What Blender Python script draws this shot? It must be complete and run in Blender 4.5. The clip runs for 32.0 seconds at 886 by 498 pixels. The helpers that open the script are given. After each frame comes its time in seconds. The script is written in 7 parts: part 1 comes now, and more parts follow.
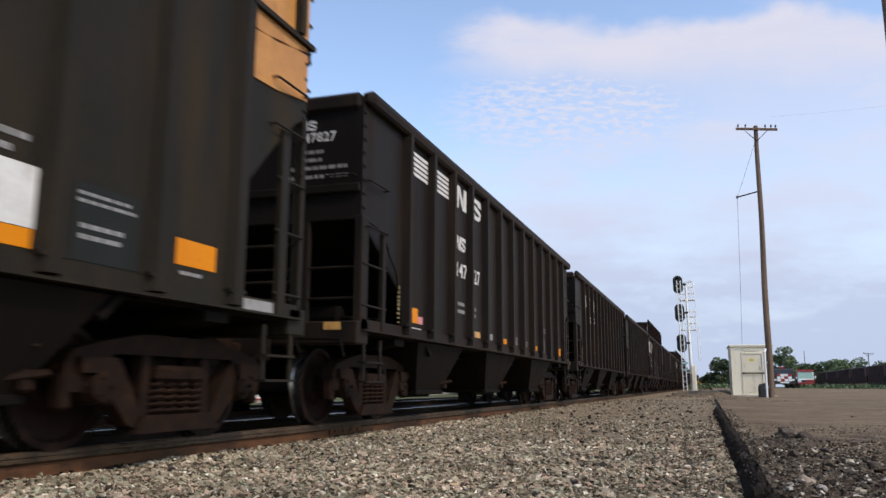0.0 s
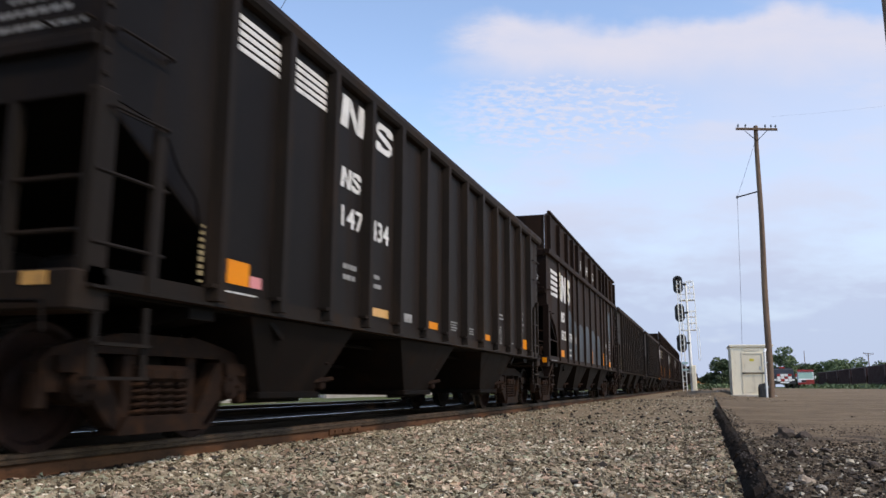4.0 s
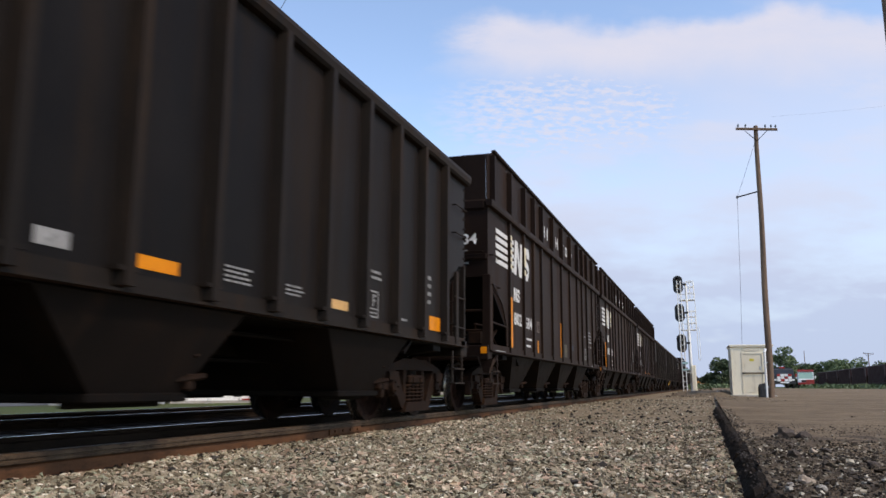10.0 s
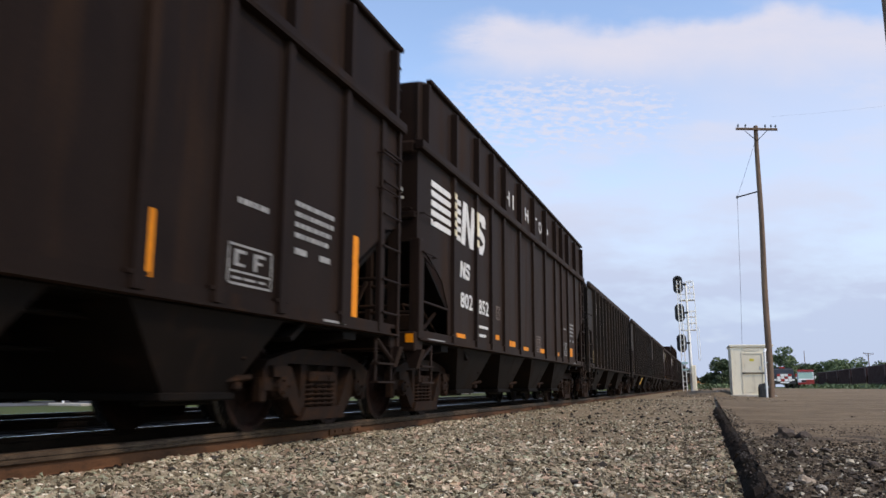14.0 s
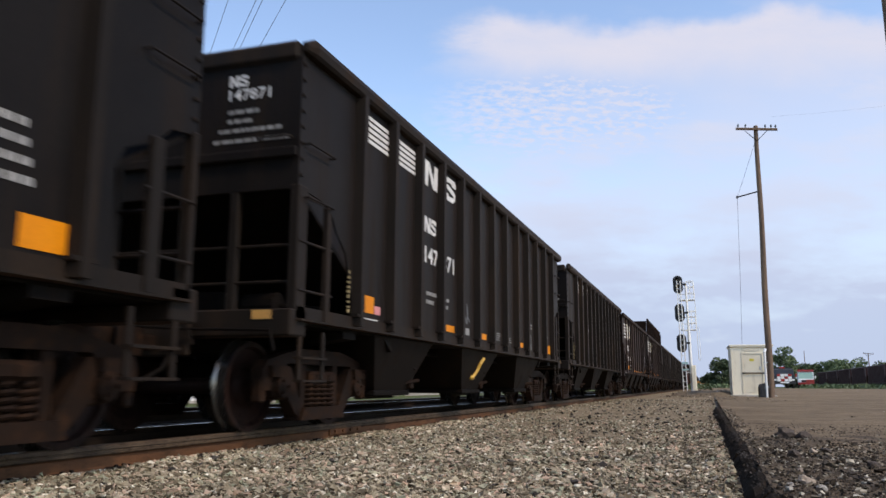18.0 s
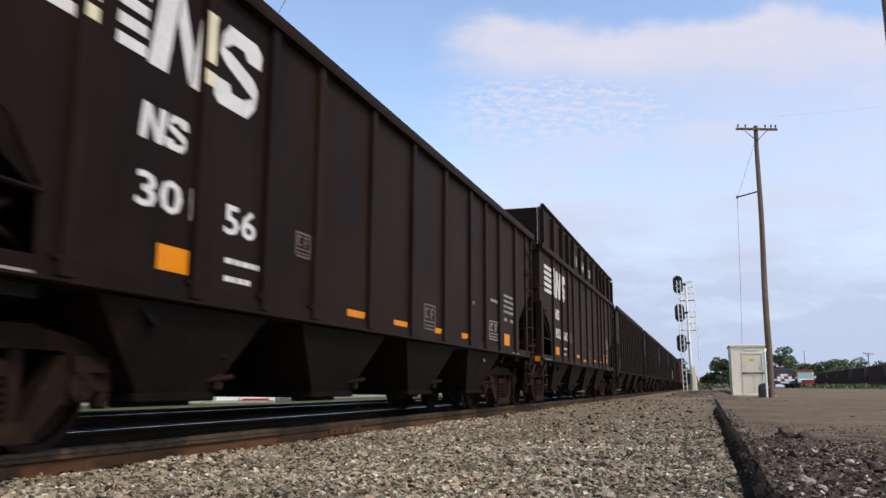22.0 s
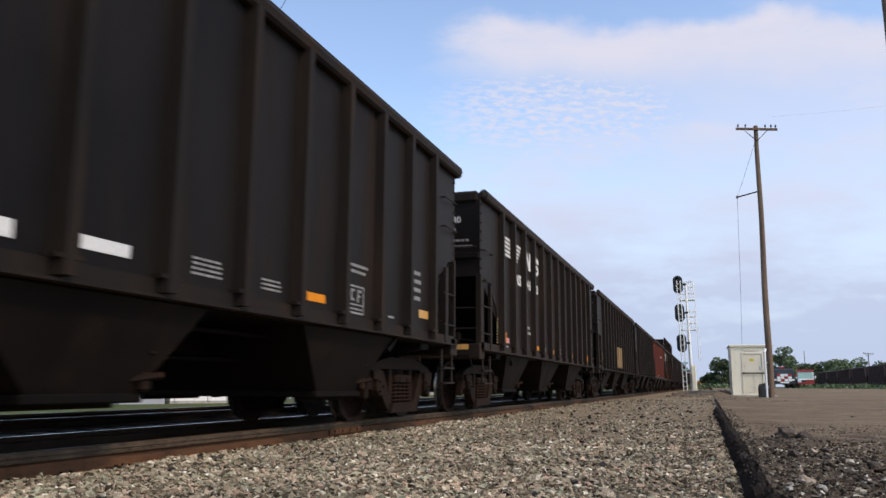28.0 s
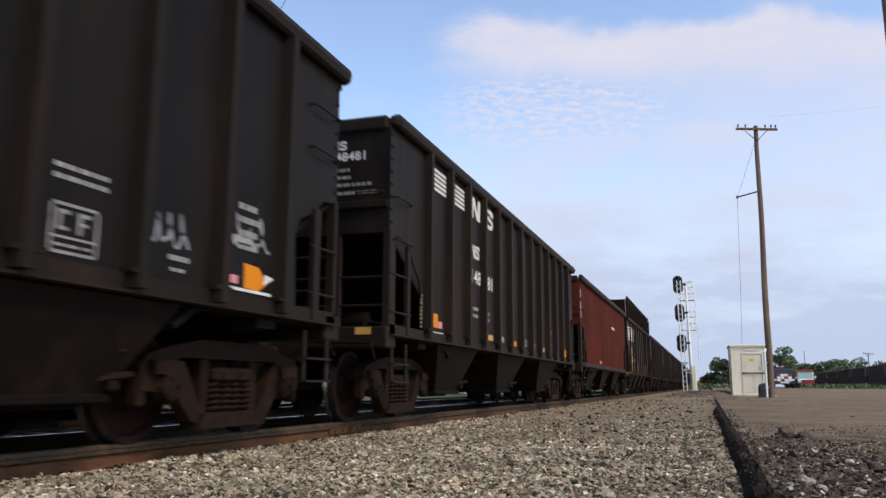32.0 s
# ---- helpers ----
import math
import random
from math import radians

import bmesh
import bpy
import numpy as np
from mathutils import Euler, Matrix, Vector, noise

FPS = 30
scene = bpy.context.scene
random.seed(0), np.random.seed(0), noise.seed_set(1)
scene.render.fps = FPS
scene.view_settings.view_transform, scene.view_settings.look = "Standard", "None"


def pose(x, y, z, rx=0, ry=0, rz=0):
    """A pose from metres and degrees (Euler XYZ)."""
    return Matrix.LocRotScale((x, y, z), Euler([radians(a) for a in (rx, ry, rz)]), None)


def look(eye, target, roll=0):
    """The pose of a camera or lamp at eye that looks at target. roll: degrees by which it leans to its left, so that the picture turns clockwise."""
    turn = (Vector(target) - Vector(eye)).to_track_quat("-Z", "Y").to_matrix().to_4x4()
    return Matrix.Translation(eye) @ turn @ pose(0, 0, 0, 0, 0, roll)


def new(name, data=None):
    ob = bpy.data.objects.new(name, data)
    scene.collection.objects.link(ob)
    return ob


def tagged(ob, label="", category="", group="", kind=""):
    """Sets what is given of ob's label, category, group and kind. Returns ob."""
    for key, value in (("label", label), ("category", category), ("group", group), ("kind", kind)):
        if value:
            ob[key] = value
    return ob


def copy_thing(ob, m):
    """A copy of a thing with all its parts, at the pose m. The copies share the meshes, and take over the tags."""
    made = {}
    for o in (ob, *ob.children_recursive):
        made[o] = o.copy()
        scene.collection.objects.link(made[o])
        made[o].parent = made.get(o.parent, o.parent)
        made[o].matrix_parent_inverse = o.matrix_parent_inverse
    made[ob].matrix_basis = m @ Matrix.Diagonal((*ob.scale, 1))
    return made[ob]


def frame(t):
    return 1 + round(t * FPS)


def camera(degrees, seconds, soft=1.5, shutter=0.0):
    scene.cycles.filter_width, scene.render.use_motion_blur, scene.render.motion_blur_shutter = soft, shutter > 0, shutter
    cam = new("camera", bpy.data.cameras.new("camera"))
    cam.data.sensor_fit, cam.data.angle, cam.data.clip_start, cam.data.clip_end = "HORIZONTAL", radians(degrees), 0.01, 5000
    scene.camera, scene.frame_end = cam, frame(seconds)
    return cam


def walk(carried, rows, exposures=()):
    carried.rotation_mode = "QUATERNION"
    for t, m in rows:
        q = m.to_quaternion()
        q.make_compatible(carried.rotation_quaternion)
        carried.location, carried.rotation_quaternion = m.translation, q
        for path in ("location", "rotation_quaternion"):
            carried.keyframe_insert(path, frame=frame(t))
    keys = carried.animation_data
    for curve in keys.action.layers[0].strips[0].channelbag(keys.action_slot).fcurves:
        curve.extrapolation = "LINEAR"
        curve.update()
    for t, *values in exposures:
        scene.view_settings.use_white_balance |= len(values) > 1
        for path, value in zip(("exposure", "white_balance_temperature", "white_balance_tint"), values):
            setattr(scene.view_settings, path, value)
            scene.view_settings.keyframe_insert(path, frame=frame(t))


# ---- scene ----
cam = camera(58.8, 32.0, soft=1.5, shutter=0.25)
EYE = Vector((5.22, 0.0, 0.48))
YAW, PITCH, ROLL = radians(18.467), radians(9.817), 0.32
AIM = EYE + Vector((-math.sin(YAW) * math.cos(PITCH), math.cos(YAW) * math.cos(PITCH), math.sin(PITCH)))
STILL = look(EYE, AIM, ROLL)
walk(cam, [(0.0, STILL), (32.0, STILL)], exposures=[(0.0, 1.2, 7100, 14), (32.0, 1.2, 7100, 14)])

# ---- daylight: hazy sky, veiled sun from the right and behind ----
SUN_ELEVATION, SUN_AZIMUTH = 46.0, 112.0
world = bpy.data.worlds.new("world")
scene.world = world
world.use_nodes = True
sky = world.node_tree.nodes.new("ShaderNodeTexSky")
sky.sky_type, sky.sun_disc = "NISHITA", False
sky.sun_elevation, sky.sun_rotation = radians(SUN_ELEVATION), radians(SUN_AZIMUTH)
sky.dust_density, sky.air_density, sky.ozone_density = 0.5, 1.0, 2.2
world.node_tree.links.new(sky.outputs[0], world.node_tree.nodes["Background"].inputs[0])
world.node_tree.nodes["Background"].inputs[1].default_value = 0.12
sun = new("sun", bpy.data.lights.new("sun", "SUN"))
sun.data.energy, sun.data.angle, sun.data.color = 1.08, radians(5), (1.0, 0.9, 0.76)
ce = math.cos(radians(SUN_ELEVATION))
SUN_FROM = Vector((math.sin(radians(SUN_AZIMUTH)) * ce, math.cos(radians(SUN_AZIMUTH)) * ce, math.sin(radians(SUN_ELEVATION))))
sun.matrix_world = look((0, 0, 60), Vector((0, 0, 60)) - SUN_FROM)


# ---- materials ----
class Net:
    """Short hand for building a node material."""

    def __init__(self, name):
        self.mat = bpy.data.materials.new(name)
        self.mat.use_nodes = True
        self.tree = self.mat.node_tree
        self.bsdf = self.tree.nodes["Principled BSDF"]
        self.out = self.tree.nodes["Material Output"]

    def add(self, kind, **values):
        node = self.tree.nodes.new("ShaderNode" + kind)
        for key, value in values.items():
            node.inputs[key.replace("_", " ")].default_value = value
        return node

    def link(self, a, b):
        self.tree.links.new(a, b)

    def math(self, op, a, b=0.0, c=0.0, clamp=False):
        node = self.tree.nodes.new("ShaderNodeMath")
        node.operation, node.use_clamp = op, clamp
        for i, v in enumerate((a, b, c)):
            if isinstance(v, (int, float)):
                node.inputs[i].default_value = v
            else:
                self.link(v, node.inputs[i])
        return node.outputs[0]

    def step(self, v, lo, hi):
        node = self.tree.nodes.new("ShaderNodeMapRange")
        node.interpolation_type = "SMOOTHSTEP"
        self.link(v, node.inputs["Value"])
        node.inputs["From Min"].default_value, node.inputs["From Max"].default_value = lo, hi
        return node.outputs[0]

    def mix(self, fac, a, b):
        node = self.tree.nodes.new("ShaderNodeMix")
        node.data_type = "RGBA"
        for slot, v in ((0, fac), (6, a), (7, b)):
            if isinstance(v, (int, float)):
                node.inputs[slot].default_value = v
            elif isinstance(v, tuple):
                node.inputs[slot].default_value = (*v, 1.0)
            else:
                self.link(v, node.inputs[slot])
        return node.outputs[2]

    def coords(self, stretch=(1, 1, 1), shuffle=True):
        co = self.add("TexCoord")
        vec = co.outputs["Object"]
        if shuffle:
            info = self.add("ObjectInfo")
            shift = self.add("VectorMath")
            shift.operation = "MULTIPLY_ADD"
            self.link(info.outputs["Random"], shift.inputs[0])
            shift.inputs[1].default_value = (13.0, 29.0, 17.0)
            self.link(vec, shift.inputs[2])
            vec = shift.outputs[0]
        mp = self.add("Mapping", Scale=stretch)
        self.link(vec, mp.inputs["Vector"])
        return mp.outputs["Vector"]

    def noise(self, vec, scale, detail=4.0, rough=0.55):
        node = self.add("TexNoise", Scale=scale, Detail=detail, Roughness=rough)
        self.link(vec, node.inputs["Vector"])
        return node.outputs[0]

    def bump(self, height, strength, distance):
        node = self.add("Bump", Strength=strength, Distance=distance)
        self.link(height, node.inputs["Height"])
        self.link(node.outputs[0], self.bsdf.inputs["Normal"])

    def colour(self, v):
        if isinstance(v, tuple):
            self.bsdf.inputs["Base Color"].default_value = (*v, 1.0)
        else:
            self.link(v, self.bsdf.inputs["Base Color"])

    def rough(self, v, metal=0.0):
        if isinstance(v, float):
            self.bsdf.inputs["Roughness"].default_value = v
        else:
            self.link(v, self.bsdf.inputs["Roughness"])
        self.bsdf.inputs["Metallic"].default_value = metal
        return self.mat


def worn(name, base, other, dirt, scale=1.2, fine=18.0, dirty=0.5, streak=1.0, rough=(0.45, 0.75), metal=0.0, bump=0.25, depth=0.004, shuffle=True, spec=0.35, mottle=0.5, dust=0.0):
    """A weathered surface: broad tone changes, dirt in patches or streaks, fine grain and relief."""
    n = Net(name)
    vec = n.coords(shuffle=shuffle)
    long_vec = n.coords((1, 1, 1 / streak), shuffle)
    broad = n.step(n.noise(vec, scale, 3.0), 0.3, 0.7)
    patch = n.step(n.noise(long_vec, scale * 2.7, 6.0, 0.65), 0.62 - 0.3 * dirty, 0.85 - 0.2 * dirty)
    grain = n.noise(vec, fine, 5.0, 0.6)
    c = n.mix(broad, base, other)
    c = n.mix(n.math("MULTIPLY", patch, 0.85), c, dirt)
    dark = n.math("MULTIPLY_ADD", grain, mottle, 1.0 - 0.5 * mottle)
    tone = n.tree.nodes.new("ShaderNodeVectorMath")
    tone.operation = "SCALE"
    n.link(c, tone.inputs[0])
    n.link(dark, tone.inputs["Scale"])
    n.colour(tone.outputs[0])
    r = n.math("MULTIPLY_ADD", patch, rough[1] - rough[0], rough[0])
    n.bump(grain, bump, depth)
    n.bsdf.inputs["Specular IOR Level"].default_value = spec
    n.bsdf.inputs["Sheen Weight"].default_value = dust
    n.bsdf.inputs["Sheen Roughness"].default_value = 0.4
    n.bsdf.inputs["Sheen Tint"].default_value = (0.75, 0.5, 0.38, 1)
    return n.rough(r, metal)


BLACK_PAINT = worn("black_paint", (0.0051, 0.0044, 0.0043), (0.0092, 0.0076, 0.0069), (0.0205, 0.0138, 0.0100), 0.7, 25, 0.46, 9.0, (0.55, 0.85), spec=0.06, mottle=0.7, dust=0.1)
POST_PAINT = worn("dusty_black_paint", (0.0094, 0.0075, 0.0062), (0.0125, 0.0092, 0.0072), (0.0270, 0.0170, 0.0112), 0.9, 25, 0.55, 5.0, (0.65, 0.9), spec=0.08, dust=0.1)
BROWN_BLACK = worn("brown_black_paint", (0.0078, 0.0047, 0.0038), (0.0125, 0.0075, 0.0057), (0.0265, 0.0145, 0.0092), 0.7, 25, 0.45, 9.0, (0.6, 0.85), spec=0.04, mottle=0.7, dust=0.1)
ORANGE_PAINT = worn("faded_orange_paint", (0.5, 0.22, 0.048), (0.4, 0.17, 0.04), (0.14, 0.062, 0.024), 1.6, 20, 0.42, 3.0, (0.5, 0.8))
OLIVE_PAINT = worn("dark_olive_paint", (0.0140, 0.0112, 0.0075), (0.0185, 0.0145, 0.0096), (0.0350, 0.0245, 0.0142), 0.8, 20, 0.5, 5.0, (0.6, 0.85), spec=0.1)
RED_PAINT = worn("oxide_red_paint", (0.085, 0.0185, 0.0115), (0.066, 0.0148, 0.0096), (0.031, 0.0118, 0.0085), 0.7, 20, 0.45, 5.0, (0.8, 0.95), spec=0.015)
DARK_RED = worn("dull_maroon_paint", (0.0480, 0.0160, 0.0144), (0.0360, 0.0128, 0.0128), (0.0240, 0.0144, 0.0120), 0.5, 15, 0.5, 4.0, (0.6, 0.85))
IRON = worn("dirty_cast_iron", (0.0165, 0.0090, 0.0060), (0.0108, 0.0064, 0.0046), (0.0380, 0.0180, 0.0092), 3.0, 40, 0.5, 1.0, (0.7, 0.9), 0.0, 0.4, spec=0.06)
# near-black steel tone for the underframe, truck insides and small fittings
IRON_DARK = worn("near_black_steel", (0.0046, 0.0036, 0.0031), (0.0064, 0.0047, 0.0038), (0.0130, 0.0080, 0.0052), 2.5, 40, 0.45, 1.0, (0.7, 0.9), 0.0, 0.3, spec=0.05)
WHEEL_FACE = worn("rusty_wheel_steel", (0.0190, 0.0092, 0.0072), (0.0140, 0.0074, 0.0060), (0.0075, 0.0052, 0.0045), 5.0, 40, 0.5, 1.0, (0.6, 0.85), 0.0, 0.3, spec=0.08)
HOPPER_GRIME = worn("dusty_hopper_steel", (0.0088, 0.0060, 0.0048), (0.0062, 0.0046, 0.0039), (0.0200, 0.0115, 0.0075), 1.2, 30, 0.5, 2.0, (0.65, 0.9), 0.0, 0.3, spec=0.06)
TREAD = worn("polished_tread", (0.13, 0.127, 0.124), (0.105, 0.1, 0.097), (0.05, 0.042, 0.037), 6.0, 60, 0.3, 1.0, (0.25, 0.45), 0.9, 0.05)
RAIL_SIDE = worn("rusty_rail", (0.112, 0.05, 0.023), (0.078, 0.036, 0.018), (0.034, 0.019, 0.012), 1.6, 60, 0.5, 0.25, (0.75, 0.9), 0.0, 0.4, 0.002, False, 0.12)
# darker copy of the rusty rail: the train's shade put into its colour
RAIL_SHADED = worn("shaded_rail", (0.026, 0.017, 0.012), (0.018, 0.012, 0.009), (0.01, 0.008, 0.006), 1.2, 60, 0.45, 0.25, (0.75, 0.9), 0.0, 0.4, 0.002, False, 0.1)
RAIL_HEAD = worn("railhead_side", (0.076, 0.05, 0.031), (0.046, 0.029, 0.018), (0.012, 0.008, 0.006), 5.0, 80, 0.55, 0.25, (0.6, 0.85), 0.0, 0.4, 0.002, False, 0.15, 0.9)
RAIL_TOP = worn("polished_railhead", (0.4000, 0.3920, 0.3840), (0.3360, 0.3200, 0.3040), (0.2000, 0.1520, 0.1200), 2.0, 60, 0.3, 0.2, (0.18, 0.35), 0.9, 0.05, 0.001, False)
# creosote brown, darkened further to carry the shade under the train
TIE_WOOD = worn("creosoted_oak", (0.03, 0.022, 0.016), (0.045, 0.033, 0.024), (0.016, 0.012, 0.01), 2.0, 30, 0.5, 1.0, (0.75, 0.95), 0, 0.6, 0.01, spec=0.15)
POLE_WOOD = worn("weathered_pole_wood", (0.1680, 0.1080, 0.0704), (0.1280, 0.0840, 0.0560), (0.0720, 0.0480, 0.0360), 1.5, 30, 0.5, 14.0, (0.75, 0.9), 0, 0.5, 0.01)
CREAM = worn("cream_painted_steel", (0.84, 0.77, 0.6), (0.79, 0.72, 0.56), (0.5, 0.42, 0.3), 0.8, 12, 0.25, 5.0, (0.45, 0.65), 0, 0.05, mottle=0.12)
CREAM_DOOR = worn("cream_door_paint", (0.76, 0.69, 0.53), (0.72, 0.65, 0.5), (0.45, 0.38, 0.28), 1.5, 12, 0.25, 5.0, (0.45, 0.6), 0, 0.05, mottle=0.12)
GALV = worn("galvanised_steel", (0.55, 0.56, 0.55), (0.47, 0.48, 0.48), (0.36, 0.33, 0.28), 3.0, 25, 0.3, 3.0, (0.4, 0.6), 0.5, 0.1)
SIGNAL_BLACK = worn("flat_black_enamel", (0.012, 0.012, 0.014), (0.018, 0.018, 0.02), (0.04, 0.038, 0.036), 2.0, 20, 0.3, 1.0, (0.5, 0.7), 0, 0.1)
LENS = worn("dark_signal_lens", (0.03, 0.022, 0.015), (0.04, 0.02, 0.015), (0.02, 0.02, 0.02), 4.0, 10, 0.1, 1.0, (0.08, 0.15), 0, 0.02)
MARK_WHITE = worn("white_stencil", (0.62, 0.6, 0.57), (0.55, 0.53, 0.5), (0.3, 0.27, 0.24), 3.0, 30, 0.25, 3.0, (0.6, 0.8), 0, 0.1, 0.001)
MARK_DIM = worn("grimy_white_stencil", (0.27, 0.26, 0.245), (0.21, 0.2, 0.19), (0.085, 0.077, 0.068), 6.0, 40, 0.5, 1.0, (0.6, 0.8), 0, 0.1, 0.001)
MARK_CREAM = worn("cream_patch_paint", (0.66, 0.58, 0.38), (0.6, 0.52, 0.34), (0.36, 0.3, 0.2), 3.0, 30, 0.25, 3.0, (0.6, 0.8), 0, 0.1, 0.001)
REFLECT = worn("orange_reflector", (0.66, 0.215, 0.006), (0.6, 0.19, 0.006), (0.36, 0.12, 0.012), 3.0, 60, 0.25, 2.0, (0.5, 0.65), 0, 0.1, 0.001, spec=0.1)
PANEL_KHAKI = worn("khaki_panel_paint", (0.1, 0.078, 0.043), (0.085, 0.066, 0.037), (0.05, 0.04, 0.026), 5.0, 60, 0.4, 2.0, (0.5, 0.7), 0, 0.1, 0.001, spec=0.1)
SIGNAL_WHITE = worn("white_painted_steel", (0.78, 0.77, 0.73), (0.72, 0.71, 0.67), (0.5, 0.46, 0.4), 3.0, 25, 0.25, 3.0, (0.45, 0.65), 0, 0.05)
PALE_TEAL = worn("pale_teal_enamel", (0.42, 0.62, 0.6), (0.38, 0.56, 0.55), (0.3, 0.4, 0.4), 3.0, 25, 0.25, 3.0, (0.4, 0.6), 0, 0.05)
REFLECT_DULL = worn("dusty_reflector", (0.55, 0.3, 0.09), (0.5, 0.26, 0.07), (0.25, 0.14, 0.06), 4.0, 60, 0.4, 2.0, (0.4, 0.6), 0, 0.1, 0.001)
PINK = worn("faded_pink_decal", (0.6, 0.22, 0.22), (0.55, 0.2, 0.2), (0.4, 0.2, 0.18), 3.0, 60, 0.3, 2.0, (0.5, 0.7), 0, 0.1, 0.001)
PATCH_BLUE = worn("navy_patch_paint", (0.0066, 0.0082, 0.0135), (0.0082, 0.0098, 0.0158), (0.0150, 0.0120, 0.0105), 2.0, 30, 0.25, 4.0, (0.35, 0.55), 0, 0.15, 0.001, spec=0.12)
OLIVE_PATCH = worn("dark_green_patch", (0.011, 0.0115, 0.0095), (0.014, 0.0142, 0.0115), (0.02, 0.018, 0.013), 2.0, 30, 0.25, 4.0, (0.5, 0.7), 0, 0.15, 0.001, spec=0.12)
PRINT_TAN = worn("yellowed_print", (0.36, 0.28, 0.15), (0.3, 0.23, 0.12), (0.18, 0.14, 0.08), 3.0, 30, 0.3, 2.0, (0.5, 0.7), 0, 0.1, 0.001)
SPRAY_FAINT = worn("faint_grey_spray", (0.045, 0.045, 0.052), (0.035, 0.035, 0.04), (0.018, 0.017, 0.017), 4.0, 20, 0.5, 2.0, (0.5, 0.7), 0, 0.1, 0.001, spec=0.1)
CINDER_PRINT = worn("dark_stencil", (0.016, 0.0125, 0.009), (0.02, 0.016, 0.011), (0.03, 0.024, 0.016), 5.0, 60, 0.4, 2.0, (0.5, 0.7), 0, 0.1, 0.001, spec=0.1)
SPOT_BLUE = worn("dull_blue_paint", (0.014, 0.02, 0.033), (0.012, 0.017, 0.028), (0.012, 0.011, 0.012), 5.0, 30, 0.4, 2.0, (0.5, 0.7), 0, 0.1, 0.001, spec=0.08)
SPRAY_GREY = worn("grey_spray_paint", (0.17, 0.125, 0.104), (0.13, 0.096, 0.08), (0.07, 0.05, 0.041), 2.5, 20, 0.4, 2.0, (0.5, 0.7), 0, 0.1, 0.001, spec=0.1)
SPRAY_RED = worn("coral_spray_paint", (0.33, 0.075, 0.035), (0.28, 0.065, 0.033), (0.17, 0.06, 0.04), 2.5, 20, 0.3, 2.0, (0.5, 0.7), 0, 0.1, 0.001, spec=0.1)
SPRAY_TAN = worn("tan_spray_paint", (0.3, 0.2, 0.095), (0.25, 0.165, 0.085), (0.15, 0.1, 0.06), 2.5, 20, 0.3, 2.0, (0.5, 0.7), 0, 0.1, 0.001, spec=0.1)
SPRAY_PALE = worn("pale_spray_paint", (0.24, 0.24, 0.25), (0.17, 0.17, 0.18), (0.06, 0.06, 0.06), 4.0, 20, 0.5, 2.0, (0.5, 0.7), 0, 0.1, 0.001)
SPRAY_YELLOW = worn("yellow_spray_paint", (0.55, 0.33, 0.05), (0.5, 0.29, 0.05), (0.3, 0.18, 0.05), 4.0, 20, 0.4, 2.0, (0.5, 0.7), 0, 0.1, 0.001)
# edging timber, near black because its face's shade is painted into the colour
CURB_SHADED = worn("shaded_old_timber", (0.0155, 0.0115, 0.0082), (0.022, 0.016, 0.0115), (0.058, 0.042, 0.029), 3.0, 30, 0.35, 0.4, (0.85, 0.97), 0, 1.0, 0.02, False, 0.04)
WIRE = worn("dark_wire", (0.03, 0.03, 0.032), (0.04, 0.04, 0.042), (0.06, 0.06, 0.06), 2.0, 10, 0.3, 1.0, (0.5, 0.7), 0.4, 0.0)
CONCRETE = worn("pale_concrete", (0.38, 0.35, 0.31), (0.32, 0.3, 0.26), (0.2, 0.17, 0.14), 1.0, 15, 0.5, 1.0, (0.8, 0.95), 0, 0.3)
GREY_SIDING = worn("grey_siding", (0.33, 0.34, 0.35), (0.29, 0.3, 0.31), (0.2, 0.19, 0.18), 1.0, 8, 0.3, 3.0, (0.6, 0.8), 0, 0.1)
WHITE_SIDING = worn("white_siding", (0.8, 0.78, 0.74), (0.72, 0.7, 0.67), (0.45, 0.42, 0.38), 1.0, 8, 0.25, 4.0, (0.5, 0.7), 0, 0.1)
ROOF_GREY = worn("grey_shingle", (0.13, 0.13, 0.135), (0.1, 0.1, 0.105), (0.07, 0.07, 0.07), 1.0, 12, 0.4, 1.0, (0.8, 0.95), 0, 0.5, 0.02)
TRUCK_RED = worn("red_truck_paint", (0.34, 0.03, 0.026), (0.28, 0.026, 0.024), (0.14, 0.035, 0.03), 1.0, 20, 0.2, 2.0, (0.25, 0.45), 0, 0.05)
TRUCK_WHITE = worn("white_truck_paint", (0.75, 0.75, 0.74), (0.7, 0.7, 0.68), (0.45, 0.42, 0.38), 1.0, 20, 0.2, 2.0, (0.25, 0.45), 0, 0.05)
TRUCK_MINT = worn("pale_green_glazing", (0.3, 0.44, 0.36), (0.25, 0.38, 0.32), (0.2, 0.26, 0.22), 1.0, 20, 0.2, 2.0, (0.1, 0.25), 0, 0.05)
DARK_GLASS = worn("dark_glazing", (0.02, 0.024, 0.028), (0.03, 0.034, 0.038), (0.06, 0.06, 0.06), 1.0, 20, 0.15, 2.0, (0.06, 0.2), 0, 0.02)
RUBBER = worn("black_rubber", (0.02, 0.02, 0.02), (0.028, 0.027, 0.026), (0.06, 0.05, 0.04), 4.0, 30, 0.4, 1.0, (0.8, 0.95), 0, 0.2)
YELLOW_SIGN = worn("yellow_notice", (0.6, 0.5, 0.06), (0.55, 0.46, 0.06), (0.4, 0.33, 0.1), 4.0, 30, 0.2, 1.0, (0.5, 0.6), 0, 0.05)
WHITE_PLASTIC = worn("white_conduit", (0.75, 0.75, 0.73), (0.7, 0.7, 0.68), (0.5, 0.48, 0.44), 4.0, 30, 0.2, 3.0, (0.4, 0.5), 0, 0.05)
